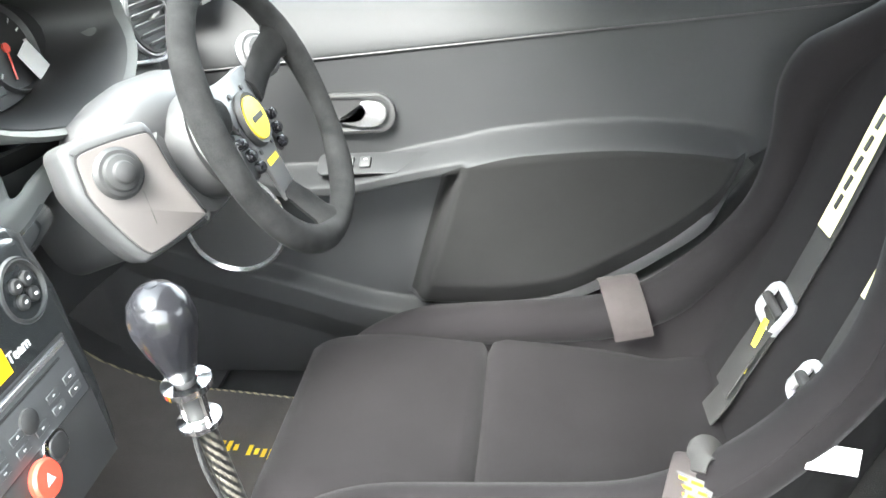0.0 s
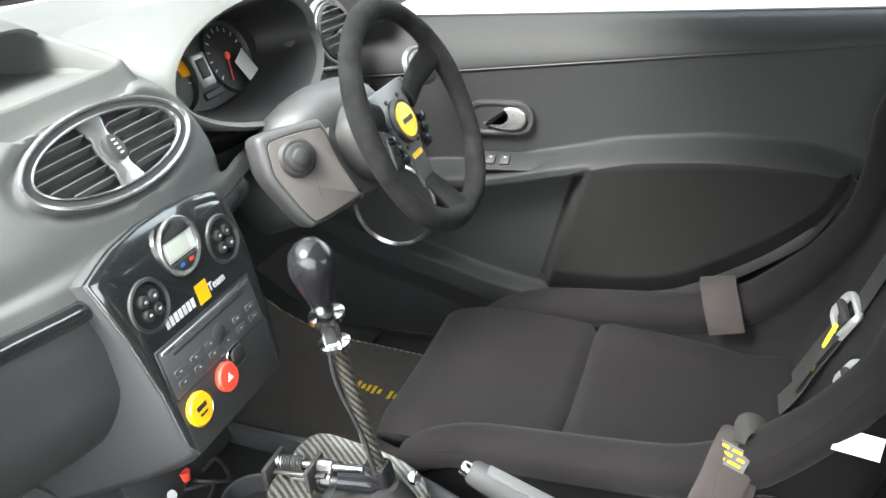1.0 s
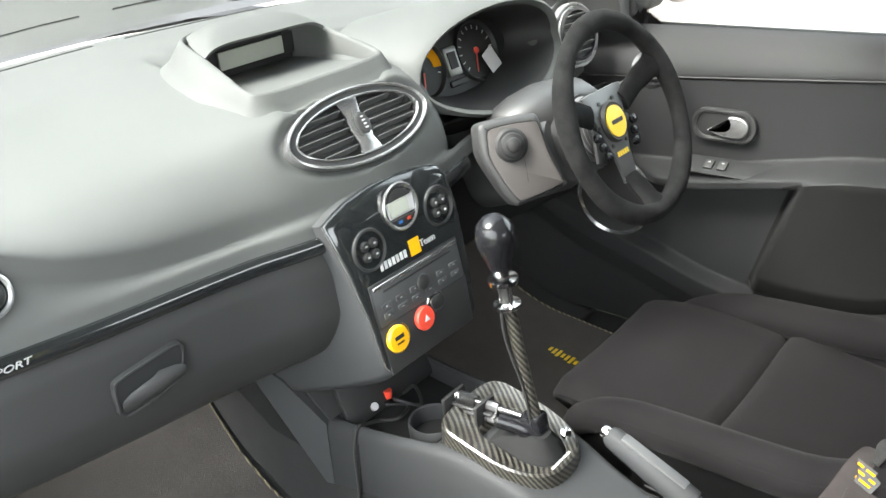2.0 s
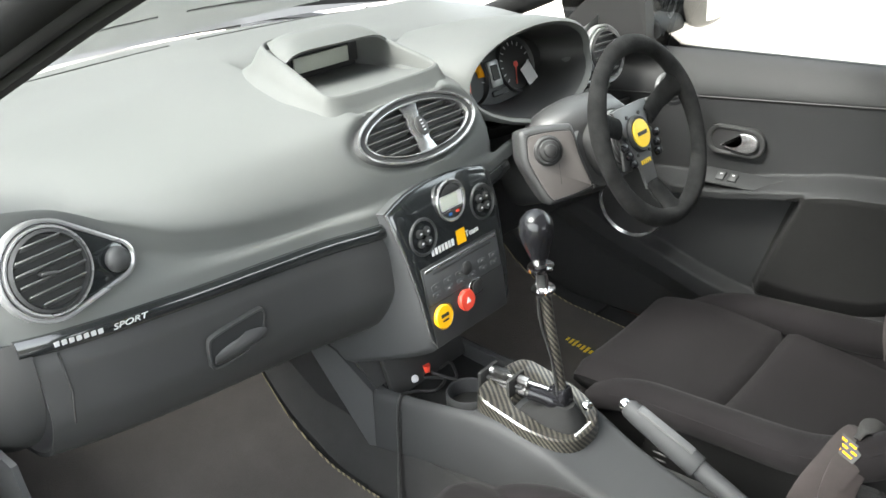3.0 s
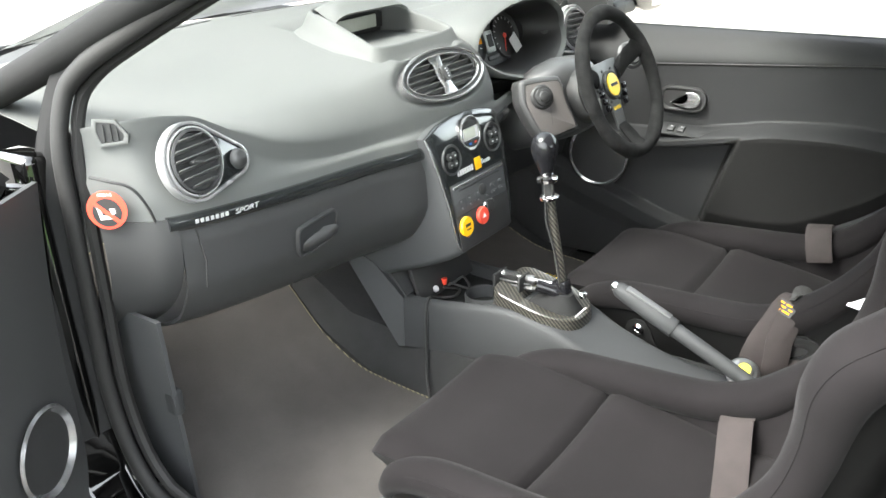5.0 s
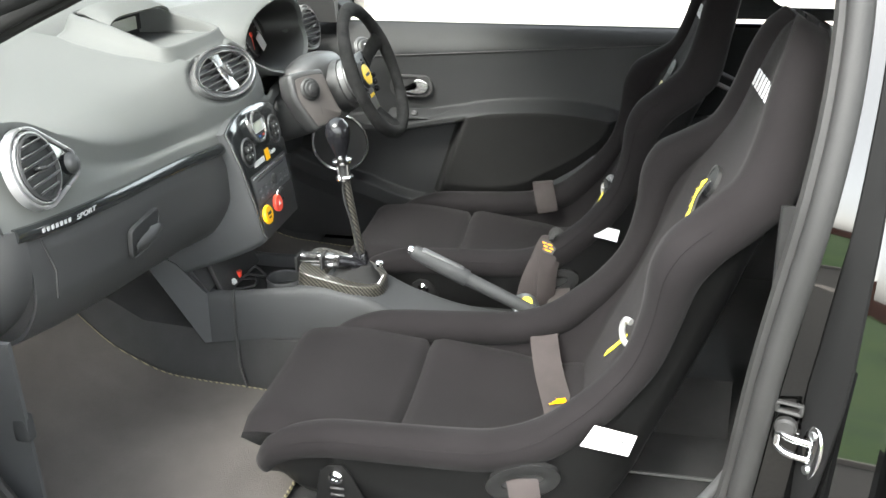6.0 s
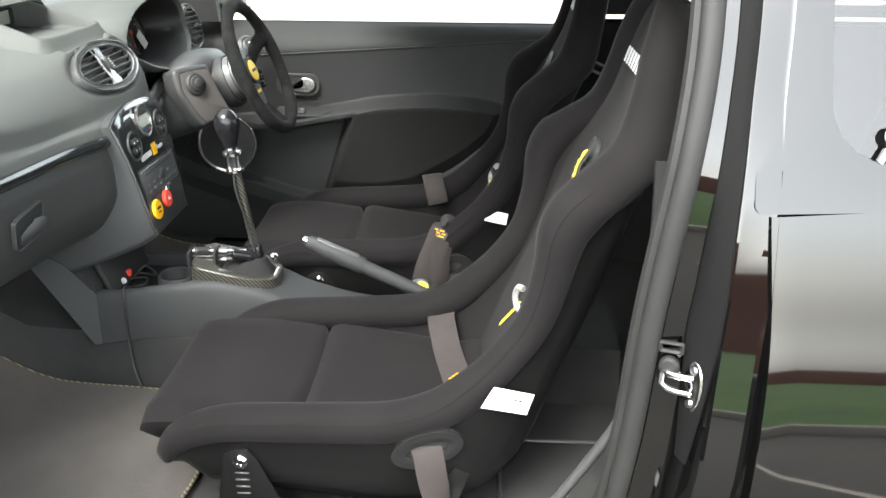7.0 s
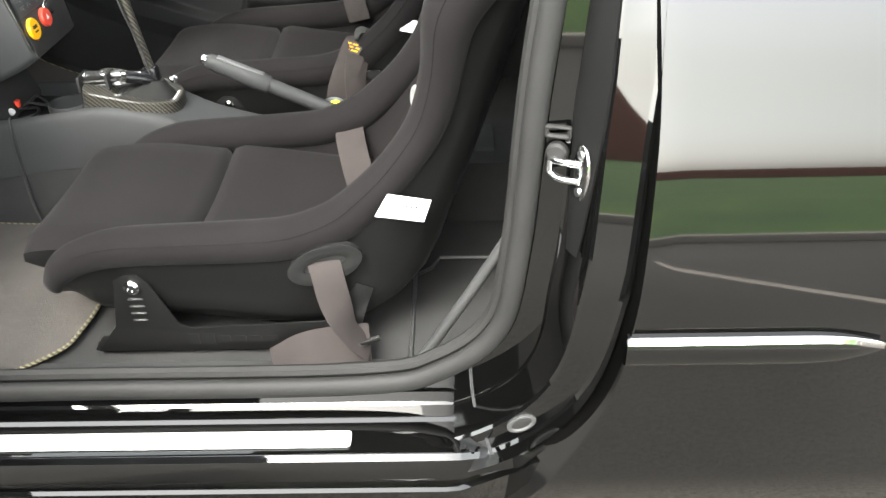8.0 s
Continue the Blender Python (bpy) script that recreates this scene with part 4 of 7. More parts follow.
def bucket_seat(at, label, group):
    seat = thing("bucket_seat", (0, 0, 0.285), label, "car seat", group)
    rows = [k * 0.5 for k in range(2 * (len(SEAT_S) - 1) + 1)]
    part("padded_cover", loft([seat_ring(s) for s in rows]), FABRIC, seat, "black stretch fabric inner cover", angle=85)
    rolls = [roll_ring(k / 4, -1) for k in range(4 * (len(RIM) - 1) + 1)] + [roll_ring(k / 4, 1)[::-1][6:] + roll_ring(k / 4, 1)[::-1][:6] for k in range(4 * (len(RIM) - 1), -1, -1)]
    cap = RIM[0]
    part("side_bolster", loft(rolls), FABRIC, seat, "rolled black fabric side bolster", angle=85)
    for sd in (-1, 1):
        seam = [Vector(roll_ring(k / 4, sd)[1]) for k in range(8, 52)]
        part("bolster_seam", tube(seam, 0.0011, 5), FABRIC, seat)
    part("shell", loft([shell_ring(s) for s in rows], closed=False), SHELL, seat, "black moulded outer shell", angle=60)
    top = lambda x: curve_at([-0.24, -0.2, -0.1, 0.08, 0.2, 0.3, 0.4], [0.458, 0.478, 0.486, 0.463, 0.448, 0.445, 0.495], x)
    part("leg_cushion", pad(-0.222, 0.067, top, 0.182, 0.205, 0.062, 0.045, 0.16, 0.010), FABRIC, seat, "black fabric thigh cushion", angle=70)
    part("seat_cushion", pad(0.048, 0.40, top, 0.205, 0.180, 0.065, 0.75, 0.13, 0.028), FABRIC, seat, "black fabric seat cushion", angle=70)
    x, z, nx, nz = seat_row(15.35)[:4]
    nv = Vector((nx, 0, nz)).normalized()
    for k in range(6):
        fr = facing(Vector((x, 0.083 - 0.0225 * k, z)) + nv * 0.004, nv)
        part("print_bar", rbox((0, 0, 0), (0.014, 0.027, 0.001), 0.002, 1, fr), WHITE, seat, "white embroidered mark")
    return seat


seat_l = bucket_seat((0, 0), "black fabric bucket seat with high side bolsters", "front bucket seats")
seat_r = copy_thing(seat_l, Matrix.Translation((0, 0.36, 0.285)))
seat_l.location = (0.026, -0.36, 0.285)



# ---- dashboard details ----
def ring_of(outline_a, outline_b, m, d0, d1):
    """A flat frame between two outlines with as many points, raised from d0 to d1."""
    a0 = [m @ Vector((u, v, d0)) for u, v in outline_a]
    a1 = [m @ Vector((u, v, d1 * 0.8)) for u, v in outline_a]
    c1 = [m @ Vector(((u + p) / 2, (v + q) / 2, d1)) for (u, v), (p, q) in zip(outline_a, outline_b)]
    b1 = [m @ Vector((u, v, d1 * 0.6)) for u, v in outline_b]
    b0 = [m @ Vector((u, v, d0)) for u, v in outline_b]
    return loft([a0, a1, c1, b1, b0], caps=False)


def lens(a, b, n=48):
    """A leaf-shaped oval."""
    return [(a * math.cos(t), b * math.copysign(abs(math.sin(t)) ** 1.08, math.sin(t))) for t in (2 * math.pi * k / n for k in range(n))]


# centre air vent
vent = part("centre_vent", ring_of(lens(0.1475, 0.0600), lens(0.1405, 0.0545), VENT, -0.03, 0.006), SATIN, dash, "silver framed oval twin air vent")
part("frame", ring_of(lens(0.1408, 0.0548), lens(0.1300, 0.0465), VENT, -0.03, 0.003), DARKPL, vent, "dark grey inner frame")
part("rim", ring_of(lens(0.1303, 0.0467), lens(0.1255, 0.0435), VENT, -0.02, 0.0045), SATIN, vent, "satin silver rim")
part("well", prism(lens(0.127, 0.044), -0.02, VENT @ Matrix.Translation((0, 0, -0.012))), BLACK, vent)
for k in range(5):
    v = -0.029 + 0.0145 * k
    w = 0.122 * math.sqrt(max(0.05, 1 - (v / 0.043) ** 2))
    for x0, x1 in ((-w, -0.022), (0.022, w)):
        part("slat", rbox((0, 0, 0), (x1 - x0, 0.0022, 0.016), 0.0008, 1, VENT @ Matrix.Translation(((x0 + x1) / 2, v, -0.006)) @ Matrix.Rotation(radians(-18), 4, "X")), SLAT, vent)
for k in range(8):
    u = (-0.1, -0.082, -0.064, -0.046, 0.046, 0.064, 0.082, 0.1)[k]
    h = 0.038 * math.sqrt(1 - (u / 0.127) ** 2)
    part("vane", rbox((0, 0, 0), (0.0016, 2 * h, 0.01), 0.0005, 1, VENT @ Matrix.Translation((u, 0, -0.018))), DARKPL, vent)
part("bridge", prism([(-0.022, 0.044), (-0.015, 0.022), (-0.021, 0.0), (-0.015, -0.022), (-0.022, -0.044), (0.022, -0.044), (0.015, -0.022), (0.021, 0.0), (0.015, 0.022), (0.022, 0.044)], 0.008, VENT @ Matrix.Translation((0, 0, -0.008)), 0.003), SATIN, vent, "silver centre bridge")
part("thumb_wheel", prism(ellipse(0.0125, 0.018, 24), 0.008, VENT @ Matrix.Translation((0, 0, 0.004)), 0.003), DARKPL, vent)
for k in range(4):
    part("mark", rbox((0, 0, 0), (0.006, 0.002, 0.001), 0.0003, 1, VENT @ Matrix.Translation((0, -0.009 + 0.006 * k, 0.0125))), WHITE, vent)


def tear(r, reach, n=56):
    """A round head drawn out to a small round tail on its right."""
    out = []
    r2 = 0.026
    a0 = math.acos((r - r2) / reach)
    m = n // 2
    for k in range(m):
        t = a0 + (2 * math.pi - 2 * a0) * k / (m - 1)
        out.append((r * math.cos(t), r * math.sin(t)))
    for k in range(m):
        t = -a0 + 2 * a0 * k / (m - 1)
        out.append((reach + r2 * math.cos(t), r2 * math.sin(t)))
    return out


def round_vent(y, side):
    m = facing((-0.414, y - 0.006, 0.957), (0.97, -0.12 * side, 0.24)) @ Matrix.Rotation(radians(-14 if side < 0 else 194), 4, "Z")
    if side > 0:
        m = facing((-0.418, y + 0.012, 0.958), (0.97, -0.12 * side, 0.24)) @ Matrix.Diagonal((-1, 1, 1, 1)) @ Matrix.Rotation(radians(-14), 4, "Z")
    v = part("side_vent", ring_of(tear(0.062, 0.088), [(u * 0.92, w * 0.92) if u < 0.055 else (u * 0.93 + 0.002, w * 0.86) for u, w in tear(0.062, 0.088)], m, -0.012, 0.004), SILVERP, dash, "silver framed round air vent")
    part("bezel", prism(tear(0.055, 0.085), 0.008, m @ Matrix.Translation((0, 0, -0.008)), 0.002), GLOSSP, v)
    part("round_rim", turned([(0.050, 0.0), (0.0515, 0.006), (0.054, 0.006), (0.0555, 0.0)], m, 40), SILVERP, v, "satin silver rim")
    part("collar", turned([(0.050, 0.0), (0.050, 0.006), (0.046, 0.008), (0.044, 0.0)], m @ Matrix.Translation((0, 0, 0.002)), 36), PLASTIC, v)
    part("well", turned([(0.0, 0.0), (0.044, 0.0), (0.044, 0.003), (0.0, 0.003)], m @ Matrix.Translation((0, 0, 0.001)), 32), BLACK, v)
    tilt = Matrix.Rotation(radians(14), 4, "Z")
    for k in range(6):
        h = -0.035 + 0.014 * k
        w = math.sqrt(0.043 ** 2 - h * h)
        part("slat", rbox((0, 0, 0), (2 * w, 0.0025, 0.014), 0.0008, 1, m @ tilt @ Matrix.Translation((0, h, 0.006)) @ Matrix.Rotation(radians(-30), 4, "X")), SLAT, v)
    part("tab", rbox((0, 0, 0), (0.022, 0.005, 0.012), 0.002, 2, m @ Matrix.Translation((-0.006, -0.002, 0.012))), PLASTIC, v)
    part("button", turned([(0.0, 0.012), (0.010, 0.011), (0.0155, 0.006), (0.017, 0.0)][::-1], m @ Matrix.Translation((0.087, 0, 0.004)), 24), PLASTIC, v, "round grey shut-off button")
    return v


round_vent(-0.612, -1)
round_vent(0.612, 1)

# small demister outlets at the dash ends, the end cover and its warning sticker
END = facing((-0.475, -0.742, 0.86), (0.25, -0.97, 0))
for s in (-1,):
    dm = facing((-0.482, -0.705, 1.018), (0.69, -0.73, 0.08)) @ Matrix.Scale(0.75, 4)
    sv = part("demister_vent", ring_of([(-0.03, 0.028), (0.012, 0.022), (0.034, -0.008), (0.03, -0.026), (-0.026, -0.03), (-0.033, 0.0)], [(-0.023, 0.02), (0.01, 0.015), (0.026, -0.008), (0.022, -0.02), (-0.02, -0.023), (-0.026, 0.0)], dm, -0.012, 0.003), DASH, dash, "small side demister outlet")
    part("well", prism([(-0.024, 0.021), (0.01, 0.016), (0.027, -0.008), (0.023, -0.021), (-0.021, -0.024), (-0.027, 0.0)], -0.01, dm @ Matrix.Translation((0, 0, 0.0))), BLACK, sv)
    for u in (-0.012, 0.002, 0.014):
        part("vane", rbox((0, 0, 0), (0.002, 0.034, 0.008), 0.0005, 1, dm @ Matrix.Translation((u, -0.003, 0.0))), DARKPL, sv)
STK = facing((-0.474, -0.737, 0.897), (0.60, -0.80, 0.06))
part("end_joint", tube(smooth_line([(-0.50, -0.742, 0.955), (-0.47, -0.735, 0.952), (-0.445, -0.71, 0.935), (-0.436, -0.69, 0.88), (-0.438, -0.686, 0.80)], 6), 0.0022, 6), BLACK, dash)
sticker = part("warning_sticker", turned([(0.0, 0), (0.030, 0), (0.030, 0.0008), (0.0, 0.0008)], STK @ Matrix.Translation((-0.004, 0.01, 0.0)) , 40), RED, dash, "round red airbag warning sticker")
part("disc", turned([(0.0, 0.0008), (0.022, 0.0008), (0.022, 0.0013), (0.0, 0.0013)], STK @ Matrix.Translation((-0.004, 0.006, 0.0)), 36), BLACK, sticker)
part("bar", rbox((0, 0, 0), (0.044, 0.006, 0.0006), 0, 1, STK @ Matrix.Translation((-0.004, 0.006, 0.0022)) @ Matrix.Rotation(radians(-42), 4, "Z")), RED, sticker)
part("seat_shape", prism([(-0.013, 0.009), (-0.009, 0.010), (-0.005, -0.004), (0.009, -0.006), (0.010, -0.010), (-0.009, -0.011)], 0.0005, STK @ Matrix.Translation((-0.006, 0.006, 0.0013))), WHITE, sticker)
part("bag_shape", prism([(0.006, 0.006), (0.014, 0.006), (0.015, -0.001), (0.009, -0.004)], 0.0005, STK @ Matrix.Translation((-0.006, 0.006, 0.0013))), WHITE, sticker)
lettering("AIRBAG", 0.0065, STK @ Matrix.Translation((-0.004, 0.0335, 0.001)), WHITE, sticker)

# marks on the trim strip and glovebox handle
for j in range(7):
    part("print_bar", rbox(strip_at(-0.634 + 0.0086 * j, 0.0115, -0.009), (0.0008, 0.0062, 0.0066), 0, 1), PRINT, dash, "silver print on the strip")
lettering("SPORT", 0.0112, facing(strip_at(-0.545, 0.0114, -0.009), (1, -0.12, 0)), PRINT, dash, label="silver lettering on the strip", shear=0.25, stretch=1.35)
HAND = facing((-0.386, -0.402, 0.765), (0.96, 0, -0.10))
HOLD = [(p.x, p.y) for p in smooth_line([Vector((u, v, 0)) for u, v in ((-0.050, -0.022), (-0.050, 0.016), (-0.040, 0.026), (0.0, 0.031), (0.036, 0.034), (0.046, 0.030), (0.048, 0.018), (0.040, -0.010), (0.026, -0.021), (0.0, -0.028), (-0.040, -0.031), (-0.050, -0.022))], 4)[:-1]]
handle = part("glovebox_handle", ring_of(HOLD, [(u * 0.94, v * 0.90) for u, v in HOLD], HAND, -0.006, 0.0028), PLASTIC, dash, "moulded glovebox release handle")
part("recess", prism([(u * 0.95, v * 0.92) for u, v in HOLD], -0.003, HAND @ Matrix.Translation((0, 0, 0.0005))), CONSOLE, handle)
part("grip_lip", sheet(lambda u, v: HAND @ Vector((-0.002 + (2 * u - 1) * 0.045 * (1 - 0.75 * (2 * v - 1) ** 4), 0.006 - 0.030 * v + 0.006 * u, 0.001 + 0.013 * math.sin(math.pi * (0.15 + 0.75 * v)) * (0.5 + 0.5 * math.sin(math.pi * (0.1 + 0.8 * u))))), 16, 10, 0.002), PLASTIC, handle, "curved finger lip", angle=70)
part("lid_joint", tube([strip_at(-0.632, 0.001, -0.025), Vector((-0.403, -0.634, 0.80)), Vector((-0.405, -0.640, 0.755))], 0.0016, 6), BLACK, dash)

# display hood on top of the dash
PAD_V = [0.30 + 0.70 * k / 70 for k in range(71)]


def pad_height(x, y):
    """Height of the dash pad under a point."""
    row = [dash_point(y, v) for v in PAD_V]
    for p, q in zip(row, row[1:]):
        if (p.x - x) * (q.x - x) <= 0 and p.x != q.x:
            return p.z + (q.z - p.z) * (p.x - x) / (p.x - q.x)
    return row[0].z


def hood_point(u, v):
    """The hood: a low shell, widest at its open front, its sides and rear easing down to the rim."""
    w = 2 * u - 1
    x = -0.562 + 0.008 * w + 0.004 * (1 - w * w) - 0.118 * v * (1 - 0.22 * w * w)
    y = -0.002 + (0.108 - 0.036 * v * v) * w
    low = 1.077 + 0.018 * min(1.0, v * 1.4)
    top = 1.091 + 0.022 * math.sin(math.pi * min(0.62, 0.9 * v))
    k = (1 - abs(w) ** (7 - 3 * min(1.0, 2 * v))) * (1 - v ** 4)
    return Vector((x, y, low + (top - low) * k))


hood = part("display_hood", sheet(hood_point, 44, 24, 0.004), DASH, dash, "grey hood over the display", angle=70)
RIM_LEFT = [(-0.690, -0.002, 1.094), (-0.687, -0.040, 1.094), (-0.676, -0.070, 1.094), (-0.650, -0.093, 1.092), (-0.61, -0.107, 1.087), (-0.57, -0.115, 1.079), (-0.51, -0.124, 1.060), (-0.468, -0.129, 1.046), (-0.450, -0.118, 1.040), (-0.446, -0.06, 1.038)]
RIM_UP = smooth_line(RIM_LEFT + [(-0.446, 0.0, 1.038)] + [(x, -0.004 - y, z) for x, y, z in reversed(RIM_LEFT)], 5)


def rim_rings():
    """From the pad up over the rounded rim and down into the tray."""
    mid = Vector((-0.56, -0.002, 0))
    rings = []
    for i, p in enumerate(RIM_UP):
        t = (RIM_UP[min(i + 1, len(RIM_UP) - 1)] - RIM_UP[max(i - 1, 0)]).normalized()
        out = Vector((t.y, -t.x, 0)).normalized()
        if out.dot(p - mid) < 0:
            out = -out
        row = []
        wide = 1.0 + 1.2 * max(0.0, min(1.0, (-0.47 - p.x) / 0.06))
        for d, f in ((0.024, 0.0), (0.018, 0.10), (0.010, 0.46), (0.004, 0.88), (0.0, 1.0), (-0.003, 0.95), (-0.006, 0.7)):
            q = p + out * (d * wide if d > 0 else d)
            low = pad_height(q.x, q.y) - 0.003
            row.append(Vector((q.x, q.y, low + max(0.004, p.z - low) * f if d >= 0 else p.z - (1 - f) * 0.02)))
        q = p - out * 0.010
        row.append(Vector((q.x, q.y, min(p.z - 0.006, 1.029))))
        rings.append(row)
    return rings


part("surround", loft(rim_rings(), closed=False), DASH, hood, "rounded lip round the display tray", angle=75)
part("tray", sheet(lambda u, v: Vector((-0.452 - 0.20 * v, -0.002 + (2 * u - 1) * (0.121 - 0.018 * v), 1.031 - 0.004 * math.sin(math.pi * v))), 16, 12), DASH, hood, "smooth grey tray below the display", angle=80)
part("display_housing", rbox((-0.645, -0.002, 1.054), (0.045, 0.186, 0.058), 0.004), BLACK, hood)
part("display", rbox((-0.617, 0.004, 1.0545), (0.006, 0.126, 0.028), 0.002, 2), LCD, hood, "unlit grey liquid crystal display")
part("display_blank", rbox((-0.6205, 0.082, 1.054), (0.004, 0.022, 0.034), 0.002), DARKPL, hood)

# instrument binnacle
def binnacle_ring(x, a, b, cz, cy=0.346, n=40):
    pts = []
    for k in range(n):
        t = 2 * math.pi * k / n
        c, s2 = math.cos(t), math.sin(t)
        wide = 1.0 if s2 > 0 else 1.0 - 0.28 * s2 * s2
        pts.append(Vector((x - 0.05 * s2 * (1 if s2 < 0 else -0.1), cy + a * wide * c, cz + b * math.copysign(abs(s2) ** 0.85, s2))))
    return pts


binn = part("binnacle", loft([binnacle_ring(-0.52, 0.157, 0.062, 0.975), binnacle_ring(-0.435, 0.181, 0.074, 0.982), binnacle_ring(-0.41, 0.187, 0.080, 0.984), binnacle_ring(-0.404, 0.195, 0.086, 0.984), binnacle_ring(-0.412, 0.203, 0.092, 0.984), binnacle_ring(-0.48, 0.209, 0.094, 0.984), binnacle_ring(-0.60, 0.195, 0.080, 0.982), binnacle_ring(-0.74, 0.15, 0.05, 0.98), binnacle_ring(-0.86, 0.05, 0.01, 0.99)], caps=False), DASH, dash, "arched grey hood over the instruments", angle=60)
part("lining", loft([binnacle_ring(-0.519, 0.154, 0.060, 0.975), binnacle_ring(-0.436, 0.178, 0.0715, 0.982), binnacle_ring(-0.413, 0.184, 0.0775, 0.984)], caps=False), DARKPL, binn, "black inner lining", angle=60)
CLU = facing((-0.505, 0.350, 0.970), (0.95, 0, 0.30))
part("instrument_face", prism(ellipse(0.168, 0.062, 40), 0.003, CLU), BLACK, binn)
for u, r, nm in ((-0.082, 0.052, "rev_counter"), (0.065, 0.056, "speedometer")):
    g = part(nm, turned([(r - 0.006, 0.003), (r - 0.002, 0.010), (r, 0.010), (r + 0.002, 0.003)], CLU @ Matrix.Translation((u, 0.0, 0)), 40), DARKPL, binn)
    for k in range(13):
        a = radians(220 - 20 * k)
        part("tick", rbox((0, 0, 0), (0.007, 0.0018, 0.0008), 0, 1, CLU @ Matrix.Translation((u + (r - 0.013) * math.cos(a), (r - 0.013) * math.sin(a), 0.0036)) @ Matrix.Rotation(a, 4, "Z")), WHITE, g)
    part("needle", rbox((0, 0, 0), (r * 0.75, 0.0026, 0.001), 0, 1, CLU @ Matrix.Translation((u - 0.006, -r * 0.32, 0.005)) @ Matrix.Rotation(radians(72), 4, "Z")), RED, g)
    part("cap", turned([(0.006, 0.003), (0.006, 0.006), (0.0, 0.007)], CLU @ Matrix.Translation((u, 0.0, 0)), 16), RED if u > 0 else BLACK, g)
arc = [(math.cos(radians(a)), math.sin(radians(a))) for a in range(-5, 100, 7)]
part("amber_scale", prism([(0.046 * c, 0.046 * q) for c, q in arc] + [(0.026 * c, 0.026 * q) for c, q in reversed(arc)], 0.001, CLU @ Matrix.Translation((-0.082, 0, 0.0032))), AMBER, binn, "amber rev counter band")
part("trip_display_frame", rbox((0, 0, 0), (0.036, 0.052, 0.008), 0.003, 2, CLU @ Matrix.Translation((-0.008, -0.004, 0.004))), STEEL, binn)
part("trip_display", rbox((0, 0, 0), (0.022, 0.03, 0.003), 0.001, 1, CLU @ Matrix.Translation((-0.008, -0.002, 0.008))), BLACK, binn)
part("warning_panel", rbox((0, 0, 0), (0.05, 0.012, 0.006), 0.002, 1, CLU @ Matrix.Translation((-0.004, -0.042, 0.004))), DARKPL, binn)
note = solid("paper_note", rbox((0, 0, 0), (0.034, 0.052, 0.0012), 0, 1, CLU @ Matrix.Translation((0.09, -0.03, 0.014)) @ Matrix.Rotation(radians(24), 4, "Z")), WHITE, "small white paper note tucked into the instruments", "paper", kind="", at=(-0.48, 0.45, 0.94))
part("lower_cowl", sheet(lambda u, v: Vector((-0.40 - 0.06 * v - 0.01 * math.sin(math.pi * u), 0.19 + 0.34 * u, 0.912 - 0.016 * math.sin(math.pi * u) - 0.05 * v)), 14, 5, 0.004), PILLAR, dash, "black gaiter between column and instruments")
# door mirror switch knob and outer dash end
part("speaker_lid", turned([(0.05, 0.0), (0.052, 0.002), (0.049, 0.004), (0.0, 0.0045)], facing((-0.86, -0.54, pad_height(-0.86, -0.54)), (0.02, 0, 1), (1, 0, 0)), 32), DASH, dash, "round tweeter cover")
for y0, y1 in ((-0.50, -0.02), (0.05, 0.50)):
    part("demist_slot", tube([Vector((-1.07, y, pad_height(-1.07, y))) for y in (y0 + (y1 - y0) * k / 8 for k in range(9))], 0.004, 6), BLACK, dash, "narrow demister slot")

# ---- centre stack details ----
def on_panel(u, v, d=0.0):
    return PANEL @ Matrix.Translation((u, v, d))


part("edge_trim", tube([PANEL @ Vector((u * 1.006, v * 1.006, bent(u, v) + 0.001)) for u, v in FACE[:1] + FACE[-4:][::-1] + FACE[-5:-4]], 0.0013, 6, up=PANEL.to_3x3() @ Vector((0, 0, 1))), SATIN, stack)
for u, v in ((-0.076, 0.037), (0.076, 0.046)):
    d = part("heater_dial", turned([(0.030, 0.0), (0.031, 0.003), (0.028, 0.005), (0.026, 0.002), (0.0, 0.002)], on_panel(u, v), 36), DARKPL, stack, "round heater control pad")
    part("dial_ring", turned([(0.0295, 0.002), (0.031, 0.0045), (0.0325, 0.0), (0.0305, 0.0)], on_panel(u, v), 36), PLASTIC, d)
    for a in (45, 135, 225, 315):
        part("key", turned([(0.0075, 0.0), (0.0075, 0.004), (0.006, 0.0055), (0.0, 0.0055)], on_panel(u + 0.0115 * math.cos(radians(a)), v + 0.0115 * math.sin(radians(a)), 0.002), 16), BLACK, d)
        part("key_mark", rbox((0, 0, 0), (0.004, 0.0026, 0.0006), 0, 1, on_panel(u + 0.0115 * math.cos(radians(a)), v + 0.0115 * math.sin(radians(a)), 0.0078)), WHITE, d)
clim = part("climate_dial", turned([(0.034, 0.0), (0.036, 0.005), (0.034, 0.007), (0.030, 0.006), (0.029, 0.003), (0.0, 0.003)], on_panel(0.0, 0.074), 44), SATIN, stack, "silver ringed climate display")
part("upper_key", prism([(-0.026, 0.012), (-0.016, 0.022), (0.0, 0.028), (0.016, 0.022), (0.026, 0.012)], 0.003, on_panel(0, 0.074, 0.003), 0.001), DARKPL, clim)
part("display", rbox((0, 0, 0), (0.04, 0.022, 0.004), 0.001, 1, on_panel(-0.004, 0.074, 0.0035)), LCD, clim, "pale grey temperature display")
part("frame", rbox((0, 0, 0), (0.058, 0.028, 0.003), 0.002, 1, on_panel(0, 0.074, 0.0025)), WHITE, clim)
